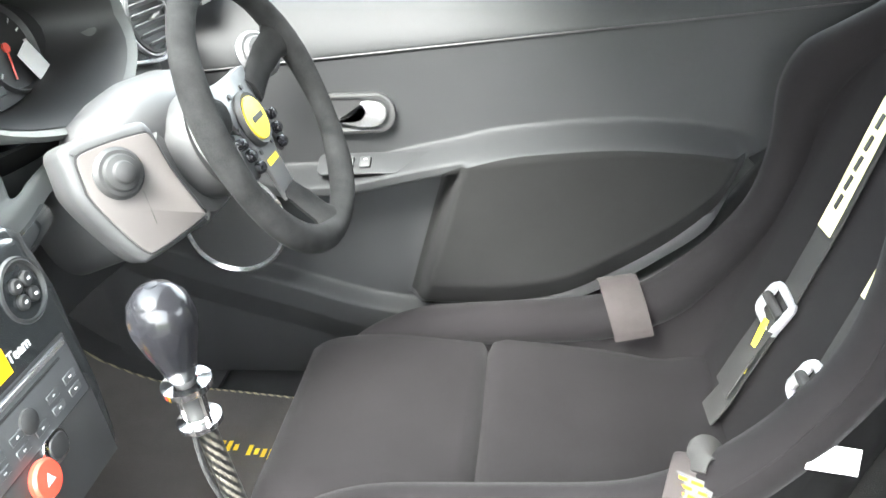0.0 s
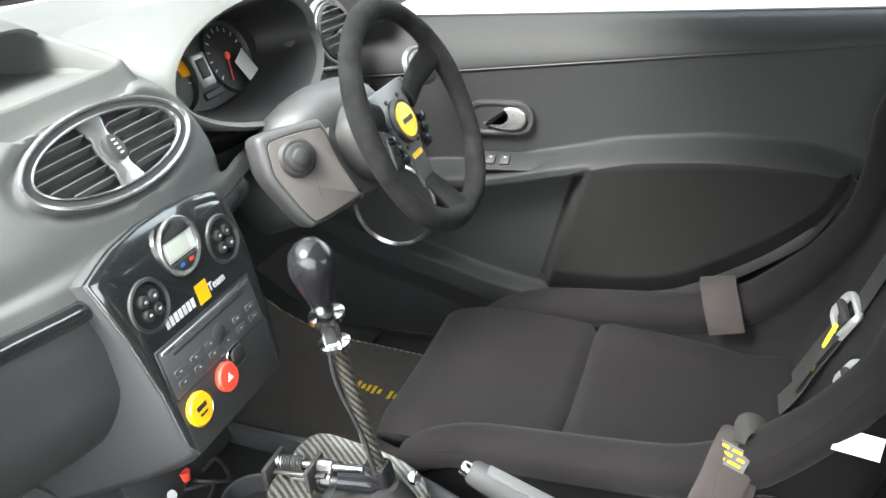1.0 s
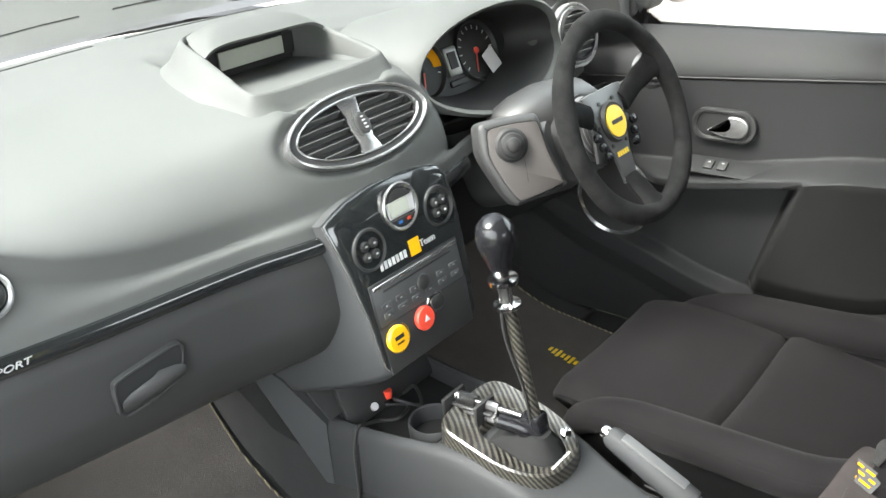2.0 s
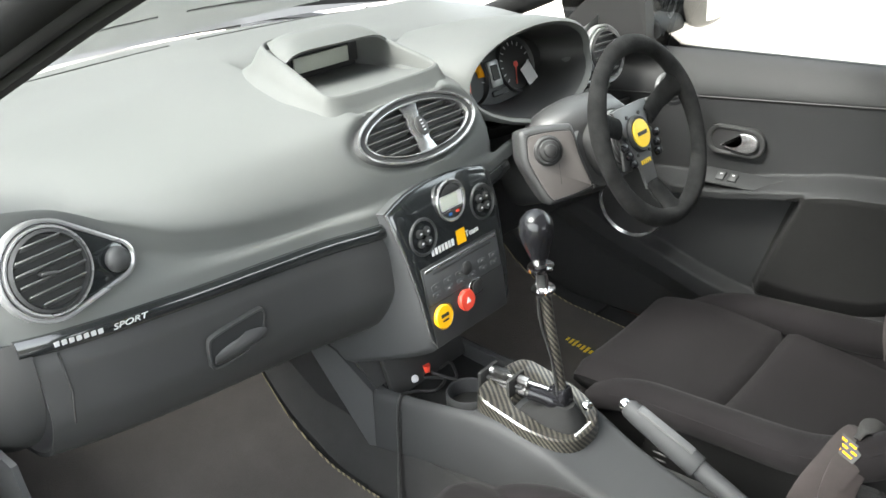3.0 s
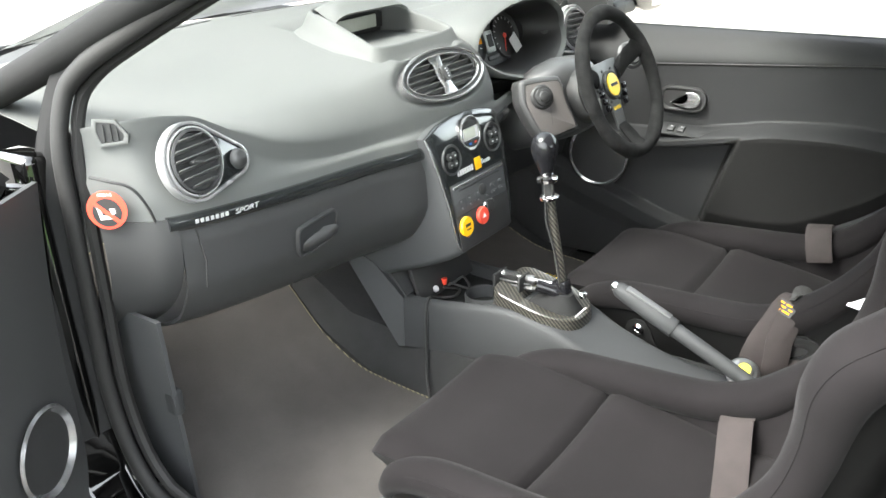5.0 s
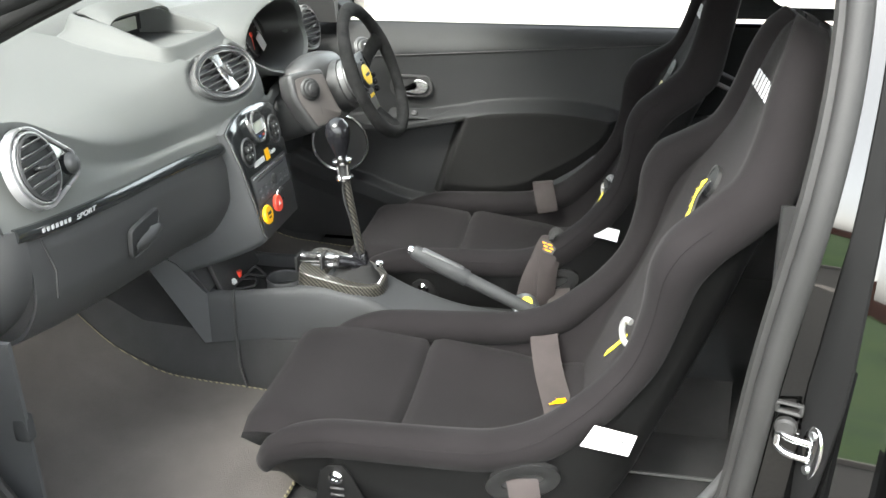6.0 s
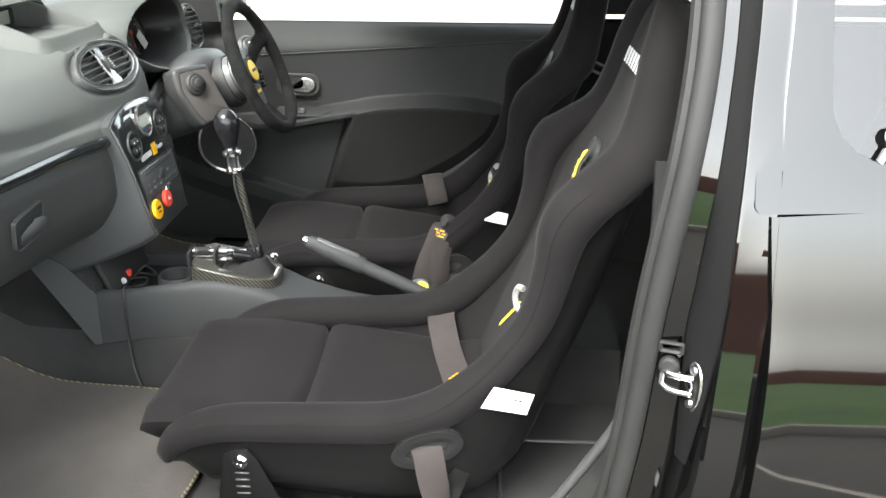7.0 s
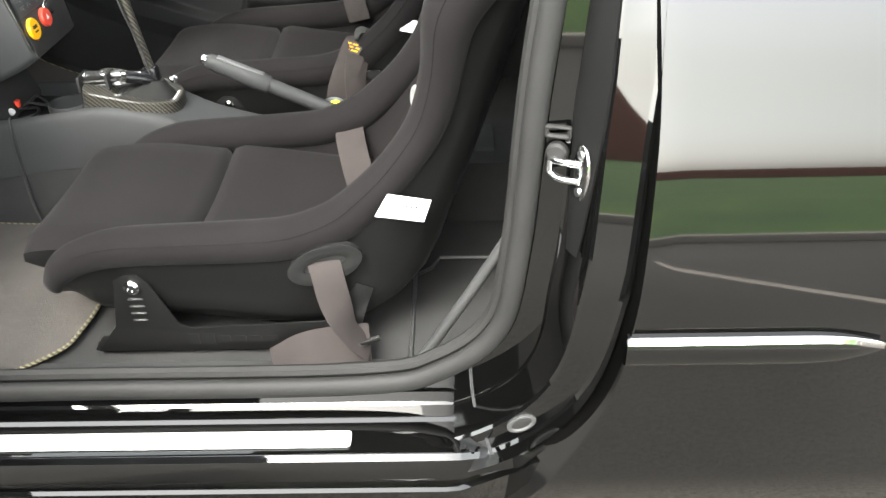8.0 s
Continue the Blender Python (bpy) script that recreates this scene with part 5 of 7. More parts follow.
part("lower_keys", prism([(-0.026, -0.016), (0.026, -0.016), (0.014, -0.026), (0.0, -0.029), (-0.014, -0.026)], 0.003, on_panel(0, 0.074, 0.003), 0.001), DARKPL, clim)
part("cold_mark", rbox((0, 0, 0), (0.007, 0.004, 0.001), 0, 1, on_panel(-0.009, 0.053, 0.0065)), surface("blue_print", (0.02, 0.12, 0.4), (0.03, 0.15, 0.45), 0.4, bump=0.0), clim)
part("hot_mark", rbox((0, 0, 0), (0.007, 0.004, 0.001), 0, 1, on_panel(0.009, 0.053, 0.0065)), RED, clim)
for k in range(7):
    part("sticker_bar", rbox((0, 0, 0), (0.0058, 0.0115, 0.0006), 0, 1, on_panel(-0.063 + 0.0082 * k, 0.005, 0.0034)), WHITE, stack, "white sticker print")
part("sticker_square", rbox((0, 0, 0), (0.022, 0.025, 0.0007), 0, 1, on_panel(0.008, 0.008, 0.0036)), ORANGE, stack, "orange sticker square")
lettering("Team", 0.015, on_panel(0.036, 0.0065, 0.0036), WHITE, stack, label="white sticker lettering")
part("radio_gap", rbox((0, 0, 0), (0.196, 0.070, 0.004), 0.002, 1, on_panel(-0.001, -0.046, 0.0025)), BLACK, stack)
radio = part("radio", rbox((0, 0, 0), (0.190, 0.064, 0.010), 0.003, 2, on_panel(-0.001, -0.046, 0.0005)), RADIO, stack, "dark grey built-in radio")
part("slot", rbox((0, 0, 0), (0.15, 0.004, 0.002), 0.001, 1, on_panel(0.0, -0.028, 0.0052)), BLACK, radio)
part("top_lip", rbox((0, 0, 0), (0.182, 0.006, 0.003), 0.001, 1, on_panel(-0.001, -0.019, 0.0055)), SATIN, radio)
part("rocker", turned([(0.012, 0.0), (0.012, 0.003), (0.010, 0.0045), (0.0, 0.0045)], on_panel(0.004, -0.048, 0.005), 24), DARKPL, radio)
for r in range(2):
    for k in range(6):
        u = -0.075 + 0.03 * k
        if abs(u - 0.004) < 0.014 and r == 0:
            continue
        part("key", rbox((0, 0, 0), (0.02, 0.009, 0.002), 0.001, 1, on_panel(u, -0.05 - 0.014 * r, 0.0053)), RADIO, radio)
        part("key_mark", rbox((0, 0, 0), (0.0035, 0.0014, 0.0006), 0, 1, on_panel(u, -0.05 - 0.014 * r, 0.0066)), PRINT, radio)
start = part("start_button", turned([(0.020, 0.0), (0.021, 0.006), (0.019, 0.009), (0.0, 0.0095)], on_panel(-0.072, -0.104, 0.002), 32), ORANGE, stack, "amber start button")
part("ring", turned([(0.0205, 0.0), (0.023, 0.003), (0.0235, 0.0)], on_panel(-0.0685, -0.1055, 0.002), 32), CHROME, start)
for w, v in ((0.018, 0.003), (0.014, -0.006)):
    part("print_bar", rbox((0, 0, 0), (w, 0.006 if v > 0 else 0.003, 0.0005), 0, 1, on_panel(-0.072, -0.104 + v, 0.0117)), BLACK, start)
hazard = part("hazard_button", turned([(0.018, 0.0), (0.019, 0.007), (0.017, 0.010), (0.0, 0.0105)], on_panel(-0.012, -0.1, 0.002), 32), RED, stack, "red hazard light button")
part("triangle", prism([(-0.006, -0.004), (0.006, -0.004), (0.0, 0.006)], 0.0006, on_panel(-0.012, -0.1, 0.0123)), WHITE, hazard)
part("lock_frame", prism(rounded(0.036, 0.03, 0.012), 0.006, on_panel(0.019, -0.089, 0.001), 0.002), CHROME, hazard)
part("lock_key", prism(rounded(0.026, 0.022, 0.009), 0.008, on_panel(0.021, -0.089, 0.001), 0.002), BLACK, hazard)
part("lower_panel", prism([(-0.098, 0.0), (0.098, 0.0), (0.093, -0.075), (-0.095, -0.075)], 0.004, on_panel(0, -0.078, 0.0), 0.0015), DARKPL, stack)

# ---- steering column and wheel ----
AXIS = Vector((0.93, 0, 0.37)).normalized()
WHEEL = facing((-0.192, 0.364, 0.887), AXIS)
column = thing("steering_column", (-0.3, 0.36, 0.8), "dark grey plastic steering column shroud with control box", "steering column")


def shroud_ring(d, w, h, dy, r):
    return [WHEEL @ Vector((u + dy, v - 0.012, d)) for u, v in rounded(w, h, r, 6)]


part("shroud", loft([shroud_ring(-0.25, 0.20, 0.13, -0.01, 0.05), shroud_ring(-0.16, 0.20, 0.14, -0.01, 0.055), shroud_ring(-0.09, 0.19, 0.14, -0.005, 0.06), shroud_ring(-0.075, 0.17, 0.125, 0.0, 0.058)]), PLASTIC, column)
part("collar", turned([(0.062, -0.085), (0.066, -0.06), (0.064, -0.045), (0.0, -0.045)], WHEEL @ Matrix.Translation((0, -0.005, 0)), 32), DARKPL, column)
part("boss", turned([(0.056, -0.05), (0.052, -0.03), (0.046, -0.006), (0.0, -0.006)], WHEEL, 32), HUBGREY, column, "grey wheel boss")
for k in range(4):
    part("bellows", turned([(0.05, -0.034 + 0.007 * k), (0.054, -0.031 + 0.007 * k), (0.05, -0.028 + 0.007 * k)], WHEEL, 28), DARKPL, column)
BOX = facing((-0.270, 0.216, 0.863), (0.80, -0.52, 0.30)) @ Matrix.Scale(0.94, 4)
BOXF = [(-0.062, 0.058), (-0.045, 0.07), (0.03, 0.07), (0.048, 0.06), (0.058, 0.01), (0.078, -0.05), (0.076, -0.062), (0.0, -0.078), (-0.022, -0.072), (-0.05, -0.02), (-0.064, 0.02)]
BOXF = [(p.x, p.y) for p in smooth_line([Vector((u, v, 0)) for u, v in BOXF[-2:] + BOXF + BOXF[:2]], 4)][8:-8]
box = part("control_box", prism(BOXF, -0.055, BOX, 0.012, 4), PLASTIC, column, "grey control box beside the column")
part("face_gap", prism([(u * 0.86 + 0.002, v * 0.88 - 0.003) for u, v in BOXF], 0.0012, BOX), BLACK, box)
part("face_plate", prism([(u * 0.82 + 0.002, v * 0.845 - 0.003) for u, v in BOXF], 0.004, BOX, 0.0015), FACEPL, box, "brown grey control face")
part("joystick", turned([(0.028, 0.0), (0.029, 0.004), (0.025, 0.009), (0.021, 0.0095), (0.019, 0.014), (0.013, 0.016), (0.011, 0.020), (0.006, 0.022), (0.0, 0.0225)], BOX @ Matrix.Translation((-0.012, 0.024, 0.003)), 28), BLACK, box, "black round control knob")
part("joint", rbox((0, 0, 0), (0.0014, 0.04, 0.001), 0, 1, BOX @ Matrix.Translation((0.008, -0.022, 0.0035))), BLACK, box)
def cowl_ring(y, cx, cz, w, h):
    return [Vector((cx + u, y, cz + v)) for u, v in rounded(w, h, min(w, h) * 0.38, 5)]


part("column_cowl", loft([cowl_ring(0.262, -0.345, 0.860, 0.06, 0.08), cowl_ring(0.28, -0.338, 0.862, 0.085, 0.112), cowl_ring(0.31, -0.322, 0.866, 0.10, 0.136), cowl_ring(0.36, -0.318, 0.868, 0.10, 0.142), cowl_ring(0.44, -0.316, 0.866, 0.10, 0.13), cowl_ring(0.48, -0.314, 0.862, 0.08, 0.09)]), PLASTIC, column, "rounded column cowl", angle=60)
part("stalk", tube([WHEEL @ Vector((0.05, 0.02, -0.09)), WHEEL @ Vector((0.14, 0.03, -0.07)), WHEEL @ Vector((0.175, 0.03, -0.065))], [0.008, 0.010, 0.014], 12), DARKPL, column)

wheel = thing("steering_wheel", (-0.2, 0.36, 0.88), "black suede three-spoke sports steering wheel with yellow badge", "steering wheel")
rim_pts = []
for k in range(72):
    a = 2 * math.pi * k / 72
    rim_pts.append(WHEEL @ Vector((0.158 * math.cos(a), 0.158 * math.sin(a), 0.032)))
part("rim", tube(rim_pts, [0.0165 + 0.0012 * math.sin(5 * 2 * math.pi * k / 72) for k in range(72)], 16, flat=0.92, loop=True, up=AXIS), SUEDE, wheel, "worn black suede rim")
part("hub_plate", prism([(-0.058, 0.054), (-0.04, 0.056), (0.04, 0.056), (0.058, 0.054), (0.05, 0.03), (0.034, -0.025), (0.024, -0.05), (0.020, -0.1), (-0.020, -0.1), (-0.024, -0.05), (-0.034, -0.025), (-0.05, 0.03)], 0.006, WHEEL @ Matrix.Translation((0, 0, -0.003)), 0.002), HUBGREY, wheel, "grey anodised spoke plate")
badge = part("badge", turned([(0.026, 0.008), (0.026, 0.012), (0.0, 0.013)], WHEEL, 32), YELLOW, wheel, "round yellow horn badge")
part("badge_ring", turned([(0.033, 0.0), (0.034, 0.006), (0.031, 0.011), (0.026, 0.0095), (0.0, 0.008)], WHEEL, 36), BLACK, badge)
part("print_bar", rbox((0, 0, 0), (0.032, 0.007, 0.0006), 0, 1, WHEEL @ Matrix.Translation((0, 0, 0.0132))), BLACK, badge)
for k in range(5):
    part("print_bar", rbox((0, 0, 0), (0.0045, 0.008, 0.0006), 0, 1, WHEEL @ Matrix.Translation((-0.014 + 0.007 * k, -0.052, 0.0034))), YELLOW, wheel, "yellow print on the lower spoke")
for a in (60, 120, 240, 300, 0, 180):
    part("screw", turned([(0.0035, 0.003), (0.0035, 0.005), (0.0, 0.0055)], WHEEL @ Matrix.Translation((0.041 * math.cos(radians(a)), 0.041 * math.sin(radians(a)), 0)), 10), BLACK, wheel)
for a in (24, 156, 270):
    d = Vector((math.cos(radians(a)), math.sin(radians(a)), 0))
    part("spoke", tube(smooth_line([WHEEL @ (d * (0.055 if a < 200 else 0.092) + Vector((0, 0, 0.0))), WHEEL @ (d * 0.105 + Vector((0, 0, 0.008))), WHEEL @ (d * 0.135 + Vector((0, 0, 0.022))), WHEEL @ (d * 0.156 + Vector((0, 0, 0.032)))], 4), [0.020] * 5 + [0.022] * 4 + [0.027] * 4, 12, flat=0.42, up=AXIS), SUEDE, wheel, "suede covered spoke")
for s in (-1, 1):
    pod = part("button_pod", rbox((0, 0, 0), (0.026, 0.055, 0.008), 0.004, 2, WHEEL @ Matrix.Translation((s * 0.05, -0.028, -0.002)) @ Matrix.Rotation(radians(s * 18), 4, "Z")), BLACK, wheel, "black button cluster")
    for k in range(3):
        part("button", turned([(0.0075, 0.0), (0.0075, 0.006), (0.005, 0.009), (0.0, 0.0095)], WHEEL @ Matrix.Translation((s * (0.056 - 0.006 * k), -0.012 - 0.017 * k, 0.002)), 16), GUNMETAL, pod)

# ---- gear lever, its plate and linkage ----
plate = thing("gear_surround", (-0.14, 0, 0.5), "raised carbon fibre surround of the gear lever", "gear surround")


def collar_outline(a, b, n=40):
    return [(a * (math.cos(t) if math.cos(t) > 0 else -abs(math.cos(t)) ** 0.28), b * math.copysign(abs(math.sin(t)) ** (0.7 if math.cos(t) > 0 else 0.5), math.sin(t))) for t in (2 * math.pi * k / n for k in range(n))]


def collar_ring(a, b, z, tilt=-0.22, cx=-0.150):
    return [Vector((cx + u, v, z + tilt * u)) for u, v in collar_outline(a, b)]


part("collar", loft([collar_ring(0.099, 0.080, 0.465), collar_ring(0.096, 0.077, 0.500), collar_ring(0.094, 0.0755, 0.526), collar_ring(0.091, 0.0725, 0.5285), collar_ring(0.078, 0.060, 0.524), collar_ring(0.062, 0.042, 0.519, cx=-0.130), collar_ring(0.060, 0.040, 0.515, cx=-0.129), collar_ring(0.057, 0.037, 0.48, cx=-0.128)], caps=False), CARBON, plate, "glossy carbon fibre collar", angle=30)
part("gaiter", loft([collar_ring(0.062, 0.043, 0.494, cx=-0.126), collar_ring(0.048, 0.036, 0.516, cx=-0.115), collar_ring(0.026, 0.024, 0.532, cx=-0.107), collar_ring(0.018, 0.018, 0.545, cx=-0.106)]), PILLAR, plate, "black lever boot")
for k in range(5):
    part("print_bar", rbox((0, 0, 0), (0.003, 0.0075, 0.0006), 0, 1, Matrix.Translation((-0.066, -0.022 + 0.0095 * k, 0.5095)) @ Matrix.Rotation(radians(16), 4, "Y")), WHITE, plate, "white print on the collar")
part("bracket", rbox((-0.252, -0.014, 0.546), (0.007, 0.05, 0.036), 0.002), BLACK, plate, "black linkage bracket")
part("bracket", rbox((-0.196, -0.010, 0.548), (0.007, 0.044, 0.036), 0.002), BLACK, plate, "black linkage bracket")
LINK0, LINK1 = Vector((-0.252, -0.012, 0.558)), Vector((-0.122, 0.003, 0.556))
LD = (LINK1 - LINK0).normalized()
part("link_rod", tube([LINK0, LINK1], 0.005, 10), DULL, plate, "steel linkage rod")
part("link_rod", tube([LINK0 + Vector((0.004, -0.006, -0.022)), LINK1 + Vector((0, -0.004, -0.016))], 0.006, 10), BLACK, plate)
coil = [LINK0 + LD * (0.008 + 0.034 * k / 90) + (Vector((0, 0, 1)) * math.cos(2 * math.pi * k / 10) + LD.cross(Vector((0, 0, 1))) * math.sin(2 * math.pi * k / 10)) * 0.0085 for k in range(91)]
part("spring", tube(coil, 0.0016, 6), DULL, plate, "bright coil spring")
part("link_nut", turned([(0.008, 0), (0.009, 0.004), (0.009, 0.016), (0.008, 0.02), (0.0, 0.02)], facing(LINK0 + LD * 0.06, LD, (0, 0, 1)), 8), DULL, plate)
part("link_nut", turned([(0.008, 0), (0.0085, 0.003), (0.0085, 0.012), (0.0, 0.013)], facing(LINK0 + LD * 0.065 + Vector((0, -0.004, -0.018)), LD, (0, 0, 1)), 8), DULL, plate)
part("link_plate", rbox((0, 0, 0), (0.075, 0.016, 0.006), 0.002, 1, facing(LINK0 + LD * 0.035 + Vector((0, -0.004, -0.01)), (0, 0, 1), LD.cross(Vector((0, 0, 1))))), DARKPL, plate)
part("bolt", turned([(0.008, 0), (0.008, 0.008), (0.0, 0.01)], facing((-0.078, 0.03, 0.528), (0.2, -0.3, 1), (1, 0, 0)), 12), CHROME, plate)

shifter = thing("gear_lever", (-0.11, 0, 0.52), "tall carbon fibre gear lever with polished dark knob", "gear lever")
part("shaft", tube(smooth_line([(-0.106, 0.004, 0.53), (-0.116, 0.0, 0.60), (-0.126, -0.006, 0.68), (-0.135, -0.01, 0.752)], 5), 0.0092, 14), CARBON, shifter, "carbon fibre tube")
UPS = (-0.06, -0.05, 1)
part("base_block", rbox((-0.112, 0.003, 0.545), (0.034, 0.03, 0.05), 0.007, 2, Matrix.Rotation(radians(-8), 4, "Y")), GUNMETAL, shifter, "black lever pivot block")
part("pivot_arm", tube(smooth_line([(-0.155, -0.028, 0.560), (-0.13, -0.016, 0.552), (-0.105, 0.0, 0.538)], 4), [0.012] * 5 + [0.014] * 4, 12), GUNMETAL, shifter, "black pivot arm")
part("clamp", turned([(0.010, 0), (0.019, 0.0), (0.019, 0.005), (0.010, 0.006), (0.010, 0.008)], facing((-0.1355, -0.011, 0.748), UPS, (1, 0, 0)), 20), CHROME, shifter)
part("collar", turned([(0.010, 0), (0.021, 0.0), (0.021, 0.006), (0.010, 0.007)], facing((-0.1385, -0.0125, 0.785), UPS, (1, 0, 0)), 20), CHROME, shifter)
for s in (-1, 1):
    part("pin", tube([(-0.137 + s * 0.012, -0.012 - s * 0.004, 0.752), (-0.139 + s * 0.012, -0.013 - s * 0.004, 0.787)], 0.0035, 8), CHROME, shifter)
part("neck", tube([(-0.136, -0.011, 0.75), (-0.1405, -0.014, 0.805)], 0.009, 12), BLACK, shifter)
part("knob", turned([(0.010, 0.0), (0.0125, 0.004), (0.0165, 0.018), (0.0225, 0.036), (0.0265, 0.052), (0.0265, 0.062), (0.023, 0.075), (0.014, 0.085), (0.006, 0.088), (0.004, 0.0865), (0.0, 0.0865)], facing((-0.140, -0.0135, 0.795), UPS, (1, 0, 0)), 36), GUNMETAL, shifter, "polished dark metal knob")
part("cable", tube(smooth_line([(-0.137, -0.024, 0.752), (-0.135, -0.022, 0.70), (-0.118, -0.012, 0.62), (-0.11, -0.01, 0.56)], 6), 0.0025, 6), BLACK, shifter)

# console tray with its loose cable and plugs
def tray_point(u, v):
    x = -0.424 + 0.182 * u
    half = tunnel_half(x) - 0.0275
    return Vector((x, (2 * v - 1) * half, tunnel_top(x) - tray_depth(x) + 0.004))


part("tray_floor", sheet(tray_point, 16, 8), PILLAR, tunnel, "black rubber tray lining")
part("side_joint", tube([(-0.37, -0.1275, 0.392), (-0.37, -0.1235, 0.44), (-0.37, -0.1195, 0.482)], 0.0014, 6), BLACK, tunnel)
part("tray_front", rbox((-0.425, 0, 0.535), (0.012, 0.2, 0.12), 0.004, 2, Matrix.Rotation(radians(-20), 4, "Y")), DARKPL, tunnel)
part("cup_holder", turned([(0.036, -0.028), (0.0365, 0.0), (0.039, 0.002), (0.041, -0.002), (0.0405, -0.028)], Matrix.Translation((-0.287, -0.028, tunnel_top(-0.287) - 0.004)), 36), CONSOLE, tunnel, "round cup holder rim")
cable = thing("phone_cable", (-0.4, 0, 0.497), "black charging cable with red and white plugs", "cable")
part("lead", tube(smooth_line([(-0.405, 0.0, 0.484), (-0.39, -0.03, 0.496), (-0.37, 0.0, 0.484), (-0.355, -0.04, 0.488), (-0.378, -0.06, 0.487), (-0.376, -0.088, 0.50), (-0.374, -0.112, 0.507), (-0.372, -0.1255, 0.47), (-0.37, -0.132, 0.40), (-0.36, -0.15, 0.34), (-0.34, -0.17, 0.296)], 6), 0.003, 8), BLACK, cable)
part("lead", tube(smooth_line([(-0.40, 0.02, 0.484), (-0.38, 0.03, 0.50), (-0.35, 0.01, 0.487), (-0.375, -0.02, 0.505), (-0.40, 0.0, 0.486)], 6), 0.003, 8), BLACK, cable)
part("plug", tube([(-0.408, -0.010, 0.490), (-0.406, -0.009, 0.506)], 0.008, 10), RED, cable, "red plug")
part("plug", tube([(-0.414, -0.045, 0.486), (-0.400, -0.046, 0.498)], 0.007, 10), WHITE, cable, "white plug")

# ---- handbrake ----
brake = thing("handbrake", (0.2, 0, 0.45), "dark grey handbrake lever with chrome button", "handbrake")
GD = (Vector((0.30, 0.0, 0.448)) - Vector((0.008, 0.008, 0.58))).normalized()
G0 = Vector((0.006, 0.008, 0.58))
part("grip", tube([G0 + GD * d for d in (0.0, 0.006, 0.03, 0.09, 0.135, 0.137)], [0.011, 0.0145, 0.0158, 0.017, 0.0175, 0.0165], 16, flat=1.12), CONSOLE, brake, "grooved dark grey grip")
part("lever", tube([G0 + GD * d for d in (0.137, 0.2, 0.27, 0.34)], [0.0135, 0.0135, 0.013, 0.012], 14, flat=1.15), CONSOLE, brake)
part("button", tube([G0 - GD * 0.010, G0 - GD * 0.007, G0 + GD * 0.004], [0.008, 0.0095, 0.0098], 16), CHROME, brake, "chrome release button")
part("top_insert", rbox((0, 0, 0), (0.10, 0.016, 0.006), 0.002, 2, facing(G0 + GD * 0.07 + Vector((0.006, 0, 0.0150)), Vector((0.4, 0, 0.91)), (0, 1, 0)) @ Matrix.Rotation(radians(0), 4, "Z")), HUBGREY, brake, "satin grey insert")

# ---- seat details ----
def seat_fittings(cy, rails_label):
    for s in (-1, 1):
        y = cy + s * 0.214
        mount = thing("side_mount", (0.1, y, 0.289), "black slotted steel seat side mount", "seat mount", "seat side mounts")
        outline = [(-0.085, 0.289), (-0.045, 0.34), (-0.028, 0.43), (-0.012, 0.442), (0.012, 0.442), (0.026, 0.425), (0.06, 0.345), (0.08, 0.335), (0.30, 0.345), (0.36, 0.42), (0.385, 0.41), (0.36, 0.335), (0.34, 0.289)]
        part("plate", prism(outline, 0.004, Matrix.Translation((0, y + 0.002, 0)) @ Matrix.Rotation(radians(90), 4, "X"), 0.001), SHELL, mount)
        for k in range(4):
            part("slot", rbox((0.0, y + s * 0.0015, 0.395 - 0.014 * k), (0.026, 0.006, 0.005), 0.002, 1), BLACK, mount)
        part("foot", rbox((0.12, y - s * 0.016, 0.292), (0.42, 0.035, 0.006), 0.002, 1), SHELL, mount)
        for x, z in ((0.0, 0.42), (0.335, 0.385)):
            bolt = part("bolt", turned([(0.013, 0.0), (0.013, 0.004), (0.009, 0.008), (0.005, 0.008), (0.004, 0.005), (0.0, 0.005)], facing((x, y + s * 0.003, z), (0, s, 0)), 20), CHROME, mount, "bright cap bolt")
        for k in range(6):
            part("print_bar", rbox((0.08 + 0.026 * k, y + s * 0.0022, 0.312), (0.018, 0.001, 0.022 if k < 2 else 0.012), 0, 1), SHELL, mount)


seat_fittings(-0.36, "")
seat_fittings(0.36, "")

YELTAG = surface("yellow_woven_tag", (0.78, 0.62, 0.02), (0.9, 0.74, 0.05), 0.7, big=40, fine=900, bump=0.4)
PALEYEL = surface("pale_yellow_print", (0.62, 0.58, 0.28), (0.72, 0.68, 0.36), 0.7, big=40, fine=900, bump=0.4)
BLACKWEB = surface("black_webbing", grey(0.010, 0.08), grey(0.018, 0.08), 0.75, big=60, fine=900, bump=0.8, depth=0.0006)


def front_of(s, a, lift=0.006):
    """A point on the face of the seat back: station s, a to the side of its middle."""
    x, z, nx, nz, w, W, b, d = seat_row(s)
    nrm = Vector((nx, 0, nz)).normalized()
    return Vector((x, 0, z)) + nrm * (lift + 0.006 * max(0, (abs(a) / w - 0.5) * 2)) + Vector((0, a, 0))


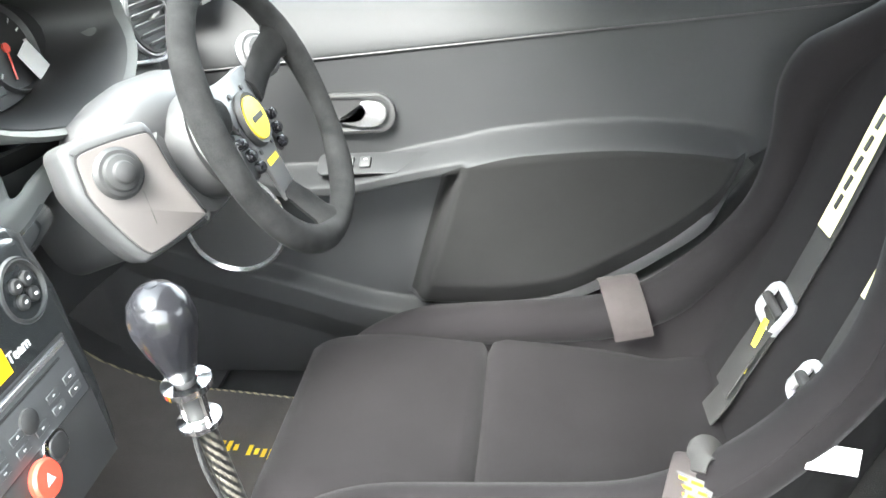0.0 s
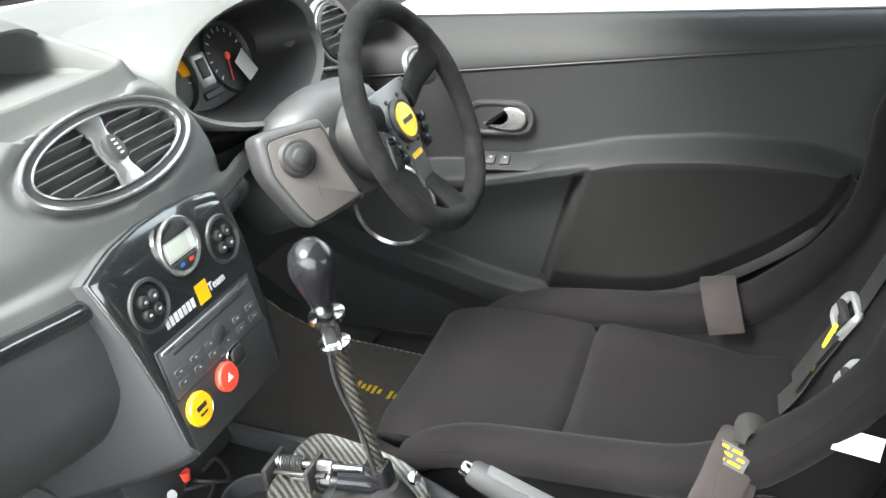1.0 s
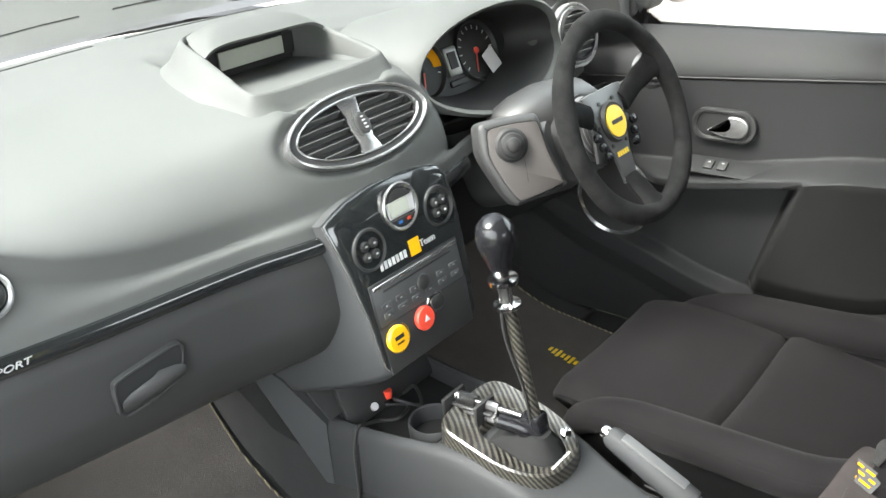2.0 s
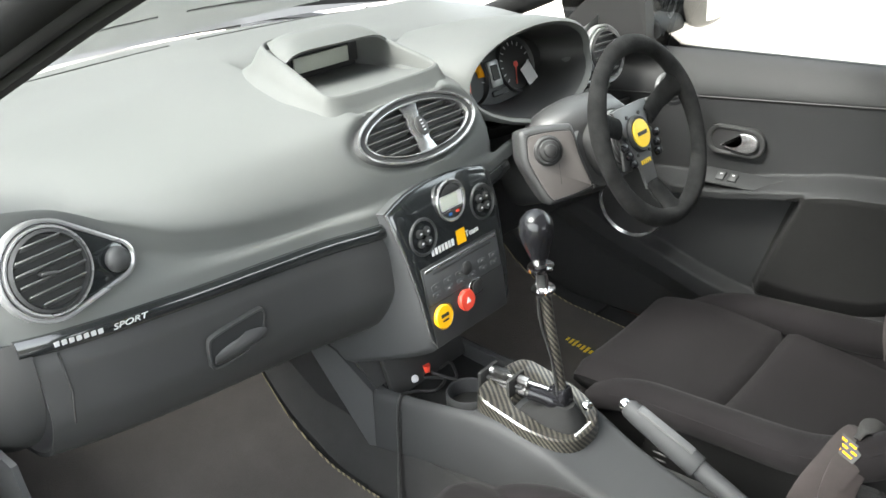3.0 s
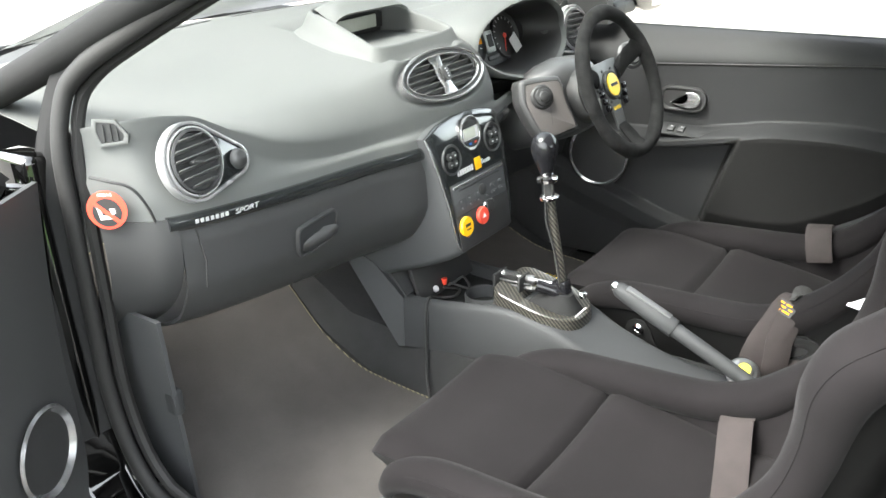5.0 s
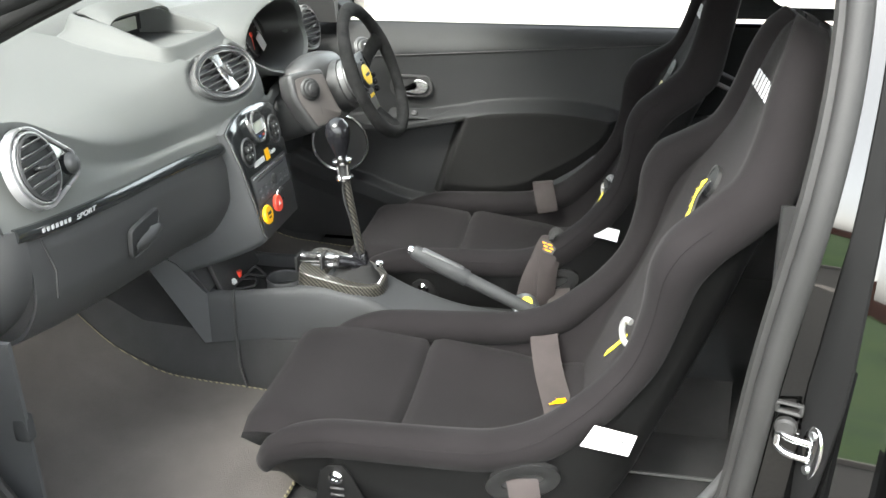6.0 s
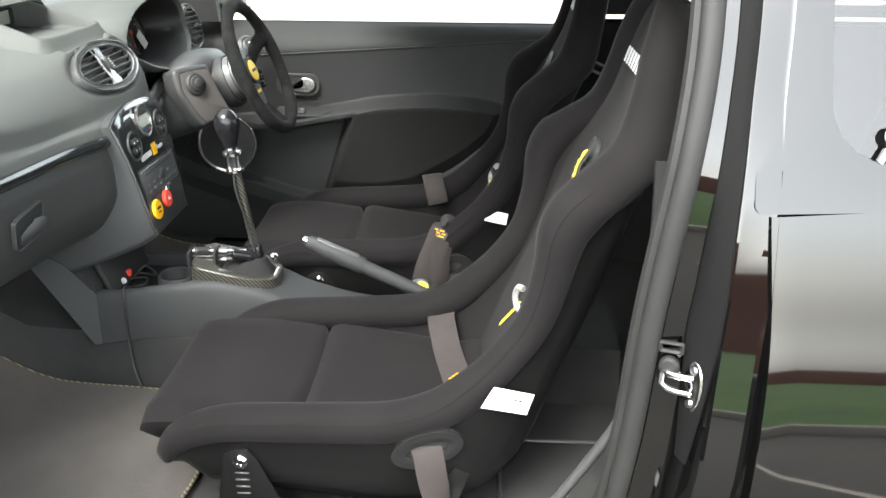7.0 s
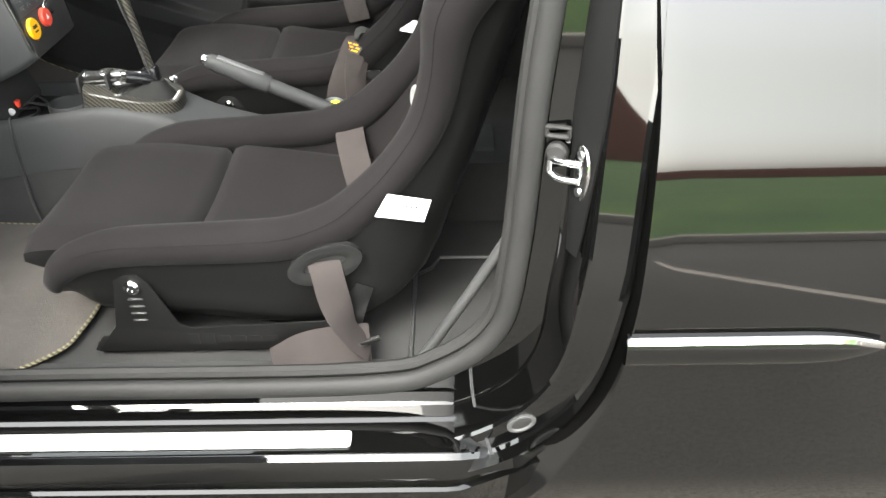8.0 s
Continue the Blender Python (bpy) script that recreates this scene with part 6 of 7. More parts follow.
def harness(cx, cy, label, printed, sides):
    h = thing("racing_harness", (0.4, cy, 0.44), label, "seat harness", "racing harnesses")
    c = Vector((cx, cy, 0))
    for sd in sides:
        low_y, top_y = (0.02 if printed else -0.03, 0.05) if sd > 0 else (-0.152, -0.115)
        mid_s = 8.55
        run = lambda s: low_y + (top_y - low_y) * max(0.0, min(1.0, (s - 8.4) / 4))
        line = [front_of(s, run(s), 0.006) + c for s in (12.4, 11.6, 10.8, 10.2, 9.6, mid_s)]
        strap = part("shoulder_strap", ribbon(line, 0.052, 0.004, (0, 1, 0)), BLACKWEB, h, "black shoulder strap")
        back = [Vector((0.57, cy + top_y, 0.93)), Vector((0.64, cy + top_y, 0.925)), Vector((0.9, cy + top_y * 1.2, 0.80)), Vector((1.25, cy + top_y * 1.6, 0.62))]
        part("rear_strap", ribbon(back, 0.05, 0.004, (0, 1, 0)), WEB, h, "grey strap running back from the seat")
        ln = smooth_line(line, 6)
        mid = ln[3:25] if printed else ln[0:8]
        part("printed_band", ribbon([p + Vector((-0.0035, 0, 0.0015)) for p in mid[::3]], 0.042 if printed else 0.034, 0.001, (0, 1, 0)), PALEYEL if printed else YELTAG, strap, "yellow band with dark print")
        for k in range(6 if printed else 3):
            p = mid[2 + (3 * k if printed else 2 * k)] + Vector((-0.0046, 0, 0.002))
            part("print_bar", rbox((0, 0, 0), (0.018, 0.009, 0.0008), 0, 1, facing(p, (-0.93, 0, 0.37), (0, 1, 0))), BLACK, strap)
        b0 = front_of(mid_s, low_y, 0.014 if printed else 0.002) + c
        size = 0.72
        B0 = facing(b0, (-0.86, -0.2, 0.43)) @ Matrix.Rotation(radians(-12), 4, "Z") @ Matrix.Scale(size, 4)
        adj = part("adjuster", tube([B0 @ Vector((u, v, 0.006 * math.cos(v * 60))) for u, v in rounded(0.070, 0.062, 0.012, 4)], 0.0055, 8, loop=True, up=B0.to_3x3() @ Vector((0, 0, 1))), ZINC, h, "bright steel strap adjuster")
        part("cross_bar", tube([B0 @ Vector((-0.032, 0.004, 0.006)), B0 @ Vector((0.032, 0.004, 0.006))], 0.0065, 10), BLACKWEB, adj)
        part("side_plate", prism(rounded(0.017, 0.055, 0.006, 3), 0.004, B0 @ Matrix.Translation((-0.034, -0.004, -0.002))), ZINC, adj)
        part("side_plate", prism(rounded(0.017, 0.055, 0.006, 3), 0.004, B0 @ Matrix.Translation((0.034, -0.004, -0.002))), ZINC, adj)
        for lift, end in ((0.006, 6.9), (0.012, 7.4)):
            low = [front_of(mid_s + (end - mid_s) * k / 4, low_y - 0.002 * k, lift + 0.003 * k) + c for k in range(5)]
            part("lower_strap", ribbon(low, 0.052, 0.0045, (0, 1, 0)), BLACKWEB, h, "black ribbed strap below the adjuster")
        part("pull_tag", ribbon([b0 + Vector((-0.010, -0.004, -0.012)), b0 + Vector((-0.022, -0.012, -0.04)), b0 + Vector((-0.036, -0.022, -0.078))], 0.015, 0.002, (0, 1, 0.1)), YELTAG, h, "yellow pull tag")
        part("shoulder_slot", prism(rounded(0.075, 0.05, 0.022, 6), 0.004, facing(front_of(12.55, top_y, 0.003) + c, (-0.93, 0, 0.37)), 0.0015), BLACK, h, "dark shoulder belt opening")
    return h


harness(0, 0.36, "black racing harness with pale yellow printed shoulder straps", True, (-1, 1))

belt = thing("shoulder_belt", (0.45, -0.45, 0.6), "dark shoulder belt with yellow printed tags on the passenger seat", "seat harness")


def on_back(s, a, lift):
    """A point on the face of the passenger seat back."""
    return front_of(s, a, lift) + Vector((0.026, -0.36, 0))


opening = facing(on_back(12.35, 0.005, 0.004), (-0.93, 0, 0.37))
part("shoulder_slot", ring_of(rounded(0.062, 0.046, 0.02, 6), rounded(0.05, 0.034, 0.015, 6), opening, -0.004, 0.003), BLACK, belt, "dark rim of the shoulder opening")
part("slot_hole", prism(rounded(0.052, 0.036, 0.016, 6), 0.001, opening), BLACK, belt)
upper = [on_back(12.3, 0.0, 0.012), on_back(11.9, -0.012, 0.016), on_back(11.5, -0.030, 0.016), on_back(11.1, -0.050, 0.014), on_back(10.4, -0.085, 0.012)]
part("strap", ribbon(upper, 0.04, 0.003, (0, 1, -0.2)), BLACKWEB, belt, "black shoulder strap")
part("printed_tag", ribbon([p + Vector((-0.003, 0, 0.0015)) for p in upper[:4]], 0.026, 0.0015, (0, 1, -0.2)), YELTAG, belt, "yellow tag with dark print")
for p in smooth_line(upper[:4], 4)[2:11:2]:
    part("print_bar", rbox((0, 0, 0), (0.012, 0.005, 0.0008), 0, 1, facing(p + Vector((-0.0048, 0, 0.002)), (-0.93, 0, 0.37), (0, 1, -0.2))), BLACK, belt)
hook = on_back(9.0, -0.095, 0.02)
part("slider", tube(smooth_line([hook + Vector(d) for d in ((0.0, 0.0, 0.022), (-0.008, 0.01, 0.02), (-0.012, 0.018, 0.0), (-0.008, 0.01, -0.018), (0.0, 0.0, -0.02))], 4), 0.0055, 8), ZINC, belt, "bright steel strap slider")
part("pull_tag", ribbon([hook + Vector((-0.006, 0.012, -0.012)), hook + Vector((-0.018, 0.024, -0.034)), hook + Vector((-0.034, 0.04, -0.062))], 0.016, 0.002, (0.3, 1, 0.1)), YELTAG, belt, "yellow pull tag")

# lap straps
lap = thing("lap_strap", (0.33, -0.58, 0.29), "grey lap strap hanging from the passenger seat", "seat harness")
part("webbing", ribbon([(0.30, -0.56, 0.475), (0.315, -0.595, 0.468), (0.328, -0.612, 0.41), (0.348, -0.615, 0.35), (0.375, -0.61, 0.312)], 0.05, 0.003, [(1, 0.1, 0.3), (0.9, 0.1, 0.1), (0.7, 0.3, 0.0), (0.3, 0.9, 0.0), (0.2, 1, 0.1)]), WEB, lap)
part("webbing", ribbon([(0.375, -0.60, 0.318), (0.33, -0.615, 0.326), (0.27, -0.62, 0.318), (0.22, -0.625, 0.293)], 0.065, 0.004, (0.15, 0.75, 0.6)), WEB, lap, "folded strap on the floor")
part("end_fitting", rbox((0, 0, 0), (0.055, 0.008, 0.01), 0.003, 2, Matrix.Translation((0.37, -0.618, 0.333)) @ Matrix.Rotation(radians(-22), 4, "Y")), CHROME, lap, "chrome end fitting")
part("inner_strap", ribbon([(0.318, -0.182, 0.507), (0.318, -0.20, 0.50), (0.332, -0.25, 0.462), (0.35, -0.315, 0.447), (0.36, -0.36, 0.445)], 0.055, 0.003, (1, 0.2, 0.25)), WEB, lap, "grey strap across the cushion")
for k in range(3):
    part("print_bar", rbox((0.356 + 0.002 * k, -0.338 + 0.007 * k, 0.4505), (0.034 - 0.008 * k, 0.003, 0.001), 0, 1, Matrix.Rotation(radians(-14), 4, "Y")), AMBER, lap, "amber print on the strap")
trim = thing("belt_slot_trim", (0.31, -0.59, 0.465), "grey oval plastic belt slot trim on the seat shell", "seat trim")
SL = facing((0.315, -0.592, 0.468), (0.05, -0.99, -0.1)) @ Matrix.Rotation(radians(22), 4, "Z")
part("surround", ring_of([(0.062 * math.cos(t), 0.034 * math.sin(t)) for t in (2 * math.pi * k / 36 for k in range(36))], [(0.036 * math.cos(t), 0.013 * math.sin(t)) for t in (2 * math.pi * k / 36 for k in range(36))], SL, -0.006, 0.005), surface("clear_grey_plastic", grey(0.010), grey(0.014), 0.22, bump=0.05), trim)
part("opening", prism(ellipse(0.04, 0.016, 24), 0.002, SL @ Matrix.Translation((0, 0, -0.003))), BLACK, trim)
trim2 = copy_thing(trim, Matrix.Translation((0.31, 0.13, 0.465)))

lap_d = thing("lap_strap", (0.28, 0.1, 0.45), "grey lap strap with a rotary buckle beside the driver seat", "seat harness")
part("webbing", ribbon([(0.335, 0.235, 0.50), (0.326, 0.205, 0.545), (0.312, 0.172, 0.566), (0.300, 0.140, 0.556), (0.288, 0.116, 0.528), (0.272, 0.098, 0.492), (0.262, 0.088, 0.455), (0.262, 0.084, 0.42)], 0.056, 0.005, [(0.8, 0.5, 0.2), (0.9, 0.3, 0.1), (1, 0.2, 0), (1, 0.2, 0.05), (1, 0.25, 0.1), (1, 0.3, 0.1), (1, 0.35, 0), (1, 0.4, 0)]), WEB, lap_d)
part("webbing", ribbon([(0.318, 0.150, 0.556), (0.306, 0.128, 0.536), (0.300, 0.108, 0.50), (0.300, 0.095, 0.46), (0.298, 0.092, 0.43)], 0.05, 0.006, [(1, 0.3, 0.2), (1, 0.5, 0.1), (0.9, 0.6, 0), (0.8, 0.7, 0)]), WEB, lap_d, "doubled strap end")
part("folded_end", ribbon([(0.300, 0.150, 0.566), (0.312, 0.168, 0.578), (0.326, 0.172, 0.572), (0.330, 0.160, 0.556)], 0.034, 0.004, (0.2, 1, 0.3)), BLACKWEB, lap_d, "black stitched strap end")
LAB = facing((0.297, 0.134, 0.5555), (-0.15, -0.62, 0.77), (0.35, 0.6, 0.6))
part("label", rbox((0, 0, 0), (0.04, 0.026, 0.0015), 0, 1, LAB), BLACK, lap_d, "black label with amber print")
for k in range(3):
    for u, w in (((-0.011, 0.010), (0.006, 0.016)), ((-0.008, 0.016), (0.011, 0.009)), ((-0.012, 0.009), (0.003, 0.012)))[k]:
        part("print_bar", rbox((0, 0, 0), (w, 0.0030, 0.001), 0, 1, LAB @ Matrix.Translation((u, -0.0075 + 0.0075 * k, 0.001))), AMBER, lap_d)
buckle = part("rotary_buckle", turned([(0.0, 0), (0.03, 0.0), (0.031, 0.01), (0.026, 0.014), (0.025, 0.018), (0.018, 0.02), (0.016, 0.024), (0.0, 0.025)], facing((0.258, 0.03, 0.45), (0.25, -0.5, 0.85), (1, 0, 0)), 32), STEEL, lap_d, "bright rotary buckle")
part("centre", turned([(0.012, 0.025), (0.012, 0.0265), (0.0, 0.0265)], facing((0.258, 0.03, 0.45), (0.25, -0.5, 0.85), (1, 0, 0)), 20), YELTAG, buckle)
part("webbing", ribbon([(0.33, 0.13, 0.455), (0.33, 0.09, 0.44), (0.32, 0.06, 0.41)], 0.05, 0.003, (1, 0, 0.2)), WEB, lap_d)
pad_strap = thing("bolster_strap", (0.28, 0.52, 0.5), "grey strap folded over the driver seat bolster", "seat harness")
part("webbing", ribbon([(0.250, 0.60, 0.548), (0.252, 0.575, 0.560), (0.255, 0.545, 0.560), (0.262, 0.520, 0.543), (0.270, 0.508, 0.515), (0.274, 0.507, 0.497)], 0.056, 0.004, (1, 0, 0.15)), WEB, pad_strap)

# labels on the seats
tag = thing("seat_label", (0.43, -0.6, 0.56), "white paper label on the passenger seat shell", "label")
TG = facing((0.443, -0.606, 0.576), (0.1, -0.95, 0.3)) @ Matrix.Rotation(radians(-9), 4, "Z") @ Matrix.Scale(0.92, 4)
part("card", prism([(-0.045, -0.02), (0.034, -0.022), (0.042, 0.014), (-0.028, 0.018)], 0.0012, TG), WHITE, tag)
for k in range(3):
    part("print_bar", rbox((0, 0, 0), (0.006, 0.003, 0.0006), 0, 1, TG @ Matrix.Translation((0.004 + 0.008 * k, 0.0, 0.0015))), BLACK, tag)
tag_d = thing("seat_label", (0.43, 0.12, 0.59), "white and green label on the driver seat shell", "label")
TD = facing((0.428, 0.135, 0.600), (0.15, -0.9, 0.4)) @ Matrix.Rotation(radians(-14), 4, "Z")
part("card", prism([(-0.025, -0.014), (0.028, -0.014), (0.028, 0.013), (-0.022, 0.013)], 0.0012, TD), WHITE, tag_d)
part("green_corner", rbox((0, 0, 0), (0.016, 0.014, 0.0012), 0, 1, TD @ Matrix.Translation((-0.012, 0.018, 0.0008))), surface("green_print", (0.03, 0.25, 0.1), (0.05, 0.32, 0.14), 0.6, bump=0.0), tag_d)

# ---- far door fittings ----
HD = facing((-0.147, 0.706, 0.784), (0, -1, 0)) @ Matrix.Scale(0.84, 4)
pull = part("handle_recess", ring_of([(u, v) for u, v in rounded(0.15, 0.076, 0.036, 8)], [(u, v) for u, v in rounded(0.128, 0.056, 0.027, 8)], HD, -0.006, 0.006), DARKPL, far_door, "oval door handle recess")
part("well", prism(rounded(0.13, 0.058, 0.028, 8), 0.002, HD @ Matrix.Translation((0, 0, -0.001))), BLACK, pull)
part("lever", prism([(p.x, p.y) for p in smooth_line([Vector((u, v, 0)) for u, v in ((-0.034, -0.012), (-0.01, -0.021), (0.02, -0.0255), (0.045, -0.022), (0.059, -0.008), (0.06, 0.010), (0.048, 0.022), (0.026, 0.0255), (0.012, 0.021), (0.018, 0.006), (0.006, -0.008), (-0.034, -0.009))], 4)], 0.012, HD @ Matrix.Translation((0, 0, 0.002)), 0.004, 3), SATIN, pull, "satin silver door lever")
SW = facing((-0.115, 0.678, 0.7085), (0, -0.45, 0.89), (0, 0.9, 0.4))
switch = part("switch_panel", prism(rounded(0.19, 0.045, 0.012, 5), 0.004, SW, 0.0015), DOORPL, far_door, "window switch panel")
for u in (-0.045, -0.018):
    part("window_switch", rbox((0, 0, 0), (0.018, 0.022, 0.007), 0.002, 2, SW @ Matrix.Translation((u, 0, 0.005))), DARKPL, switch)
    part("mark", rbox((0, 0, 0), (0.005, 0.0025, 0.0006), 0, 1, SW @ Matrix.Translation((u, 0.004, 0.0088))), PRINT, switch)


def insert_at(u, v):
    x = -0.062 + 0.505 * u
    ridge = curve_at([-0.1, -0.02, 0.1, 0.24, 0.36, 0.45], [0.69, 0.712, 0.73, 0.736, 0.728, 0.712], x)
    low = curve_at([-0.1, -0.06, 0.05, 0.15, 0.28, 0.40, 0.45], [0.50, 0.468, 0.462, 0.475, 0.535, 0.63, 0.705], x)
    z = low + (ridge - low) * v
    x2 = x + 0.075 * (v - 0.3) * (1 - u) ** 3
    return Vector((x2, far_door_y(x2, z) - 0.003, z))


part("cloth_insert", sheet(insert_at, 80, 40), DOORCL, far_door, "dark cloth armrest insert", angle=80)
pocket = [Vector((x, far_door_y(x, z) - 0.006, z)) for x, z in ((0.05, 0.452), (0.12, 0.458), (0.18, 0.475), (0.26, 0.512), (0.33, 0.557), (0.39, 0.605), (0.43, 0.655), (0.45, 0.70))]
part("pocket_edge", ribbon(pocket, 0.022, 0.004, [(-0.3, 0, 1)] * len(pocket)), PLASTIC, far_door, "grey rim below the armrest insert")
SP = facing((-0.36, 0.668, 0.615), (0.05, -1, 0.05))
spk = part("speaker_ring", turned([(0.082, 0.0), (0.088, 0.006), (0.084, 0.010), (0.079, 0.004)], SP, 48), SATIN, far_door, "silver speaker ring")
part("grille", turned([(0.0, 0.003), (0.08, 0.002), (0.08, 0.0), (0.0, 0.0)], SP, 40), BLACK, spk)
MS = facing((-0.262, 0.622, 0.90), (0.75, -0.45, 0.5))
mirror_knob = part("mirror_knob", turned([(0.034, 0.0), (0.036, 0.006), (0.030, 0.012), (0.026, 0.012), (0.022, 0.018), (0.0, 0.02)], MS, 30), PLASTIC, far_door, "round mirror adjuster")
part("mark", rbox((0, 0, 0), (0.018, 0.004, 0.001), 0, 1, MS @ Matrix.Translation((0, 0.01, 0.0205))), WHITE, mirror_knob)
part("mirror_sail", loft([[Vector(p) for p in ((-0.62, 0.70, 0.96), (-0.36, 0.70, 0.96), (-0.37, 0.69, 1.12), (-0.40, 0.68, 1.15))], [Vector(p) for p in ((-0.62, 0.74, 0.96), (-0.36, 0.74, 0.96), (-0.37, 0.72, 1.12), (-0.40, 0.71, 1.15))]]), DARKPL, far_door, "black triangular mirror sail")
mirror = thing("door_mirror", (-0.38, 0.86, 0.99), "black door mirror seen through the far window", "door mirror")
part("shell", loft([[Vector((x, 0.98 + a * 0.14 * q, 1.033 + b * 0.075 * q)) for a, b in [(math.cos(t) * 1.0, math.copysign(abs(math.sin(t)) ** 0.8, math.sin(t))) for t in (2 * math.pi * k / 28 for k in range(28))]] for x, q in ((-0.345, 0.93), (-0.35, 1.0), (-0.405, 0.98), (-0.465, 0.75), (-0.495, 0.35))]), PAINT, mirror, "glossy black mirror shell")
part("mirror_glass", prism(ellipse(0.122, 0.060, 32), 0.003, facing((-0.3445, 0.98, 1.033), (1, -0.12, 0))), surface("mirror_silver", grey(0.85), grey(0.88), 0.03, metal=1.0, bump=0.0, rough_var=0.01), mirror)
part("arm", rbox((-0.39, 0.80, 0.99), (0.07, 0.14, 0.04), 0.012, 3), BLACK, mirror)

# ---- near side: striker, stops, belt rail, open door ----
striker = thing("door_striker", (0.65, -0.785, 0.735), "bright steel door striker on the rear pillar", "door striker")
SK = facing((0.668, -0.80, 0.728), (-0.93, -0.36, 0.03)) @ Matrix.Scale(0.86, 4)
part("base_plate", prism(ellipse(0.02, 0.042, 28), 0.006, SK, 0.0015), CHROME, striker)
part("hoop", tube(smooth_line([SK @ Vector(p) for p in ((0.0, 0.012, 0.0), (-0.02, 0.012, 0.024), (-0.038, 0.01, 0.03), (-0.04, -0.002, 0.031), (-0.038, -0.012, 0.03), (-0.02, -0.014, 0.024), (0.0, -0.014, 0.0))], 5), 0.0045, 10), CHROME, striker)
for v in (0.028, -0.028):
    part("screw", turned([(0.006, 0.006), (0.006, 0.009), (0.0, 0.010)], SK @ Matrix.Translation((0, v, 0)), 12), STEEL, striker)
stop = thing("bump_stop", (0.612, -0.77, 0.752), "round rubber bump stop and bracket on the pillar", "bump stop")
part("button", turned([(0.013, 0.0), (0.013, 0.008), (0.010, 0.011), (0.0, 0.012)], facing((0.640, -0.772, 0.744), (-0.3, -0.95, 0)), 20), RUBBER, stop)
part("bracket", ring_of(rounded(0.032, 0.016, 0.003, 3), rounded(0.022, 0.007, 0.002, 3), facing((0.640, -0.773, 0.770), (-0.3, -0.95, 0)), 0, 0.006), RUBBER, stop)
grommet = thing("body_grommet", (0.577, -0.845, 0.36), "oval rubber plug in the painted sill corner", "grommet")
part("rim", ring_of([(0.021 * math.cos(t), 0.0125 * math.sin(t)) for t in (2 * math.pi * k / 28 for k in range(28))], [(0.014 * math.cos(t), 0.007 * math.sin(t)) for t in (2 * math.pi * k / 28 for k in range(28))], facing((0.602, -0.845, 0.376), (0, -1, 0.05)) @ Matrix.Rotation(radians(28), 4, "Z"), -0.004, 0.004), PLASTIC, grommet)
part("plug", prism(ellipse(0.015, 0.008, 24), 0.002, facing((0.602, -0.8455, 0.376), (0, -1, 0.05)) @ Matrix.Rotation(radians(28), 4, "Z"), 0.0008), RUBBER, grommet)
rail = thing("belt_rail", (0.5, -0.66, 0.3), "grey tubular seat belt guide rail behind the seat", "belt rail")
part("tube", tube(smooth_line([(0.36, -0.675, 0.285), (0.40, -0.67, 0.295), (0.453, -0.66, 0.325), (0.52, -0.66, 0.43), (0.585, -0.665, 0.545), (0.615, -0.67, 0.61)], 6), 0.0085, 10), PLASTIC, rail)
rear_mat = solid("rear_mat", prism([(0.44, -0.62), (0.44, -0.36), (0.47, -0.335), (0.485, -0.30), (0.60, -0.30), (0.9, -0.3), (0.9, -0.62)], 0.006, Matrix.Translation((0, 0, 0.276)), 0.002), FELT, "charcoal rear carpet mat behind the seat", "car mat", kind="")
part("edging", tube([(0.44, -0.62, 0.284), (0.44, -0.36, 0.284), (0.47, -0.335, 0.284), (0.485, -0.30, 0.284), (0.9, -0.3, 0.284)], 0.004, 6), PLASTIC, rear_mat)
bench = thing("rear_bench", (1.2, 0, 0.28), "black cloth rear bench seat in shadow", "rear seat")
part("base", rbox((1.2, 0, 0.37), (0.5, 1.2, 0.17), 0.05, 3), FABRIC, bench)
part("backrest", rbox((1.5, 0, 0.65), (0.16, 1.2, 0.5), 0.05, 3, Matrix.Rotation(radians(18), 4, "Y")), FABRIC, bench)
kick = solid("kick_panel", sheet(lambda u, v: Vector((-0.92 + 0.44 * u + 0.03 * v * u, -0.715 + 0.03 * (1 - v) * u, 0.29 + 0.42 * v)), 10, 10, 0.008), POD, "grey plastic kick panel beside the footwell", "trim")
part("joint", tube([(-0.93, -0.706, 0.665), (-0.46, -0.706, 0.665)], 0.0018, 6), BLACK, kick)
part("trim_clip", rbox((-0.475, -0.694, 0.545), (0.03, 0.022, 0.05), 0.007, 3), CONSOLE, kick, "grey moulded trim clip")
sill_trim = solid("sill_trim", loft([[Vector((x, y, z)) for y, z in ((-0.60, 0.284), (-0.655, 0.292), (-0.70, 0.345), (-0.735, 0.382), (-0.75, 0.384), (-0.75, 0.36), (-0.66, 0.27))] for x in (-0.52, -0.3, 0.0, 0.3, 0.5)]), PLASTIC, "dark grey plastic sill trim inside the seal", "trim")

near_door = thing("door_2", (-0.57, -0.80, 0.3), "open passenger car door with moulded inner trim", "car door", kind="structure")
OPEN = Matrix.Translation((-0.625, -0.812, 0)) @ Matrix.Rotation(radians(-60), 4, "Z")


def near_trim(u, v):
    x, z = 0.03 + 1.12 * u, 0.30 + 0.66 * v
    y = 0.07 - 0.03 * math.sin(math.pi * v)
    arm = curve_at([0.0, 0.3, 0.5, 1.2], [0.66, 0.67, 0.72, 0.74], x)
    y += 0.05 * min(1, max(0, (arm - z) / 0.03)) * min(1, max(0, (z - arm + 0.22) / 0.1)) * min(1, max(0, (x - 0.25) / 0.2))
    return Vector((x, y, z))


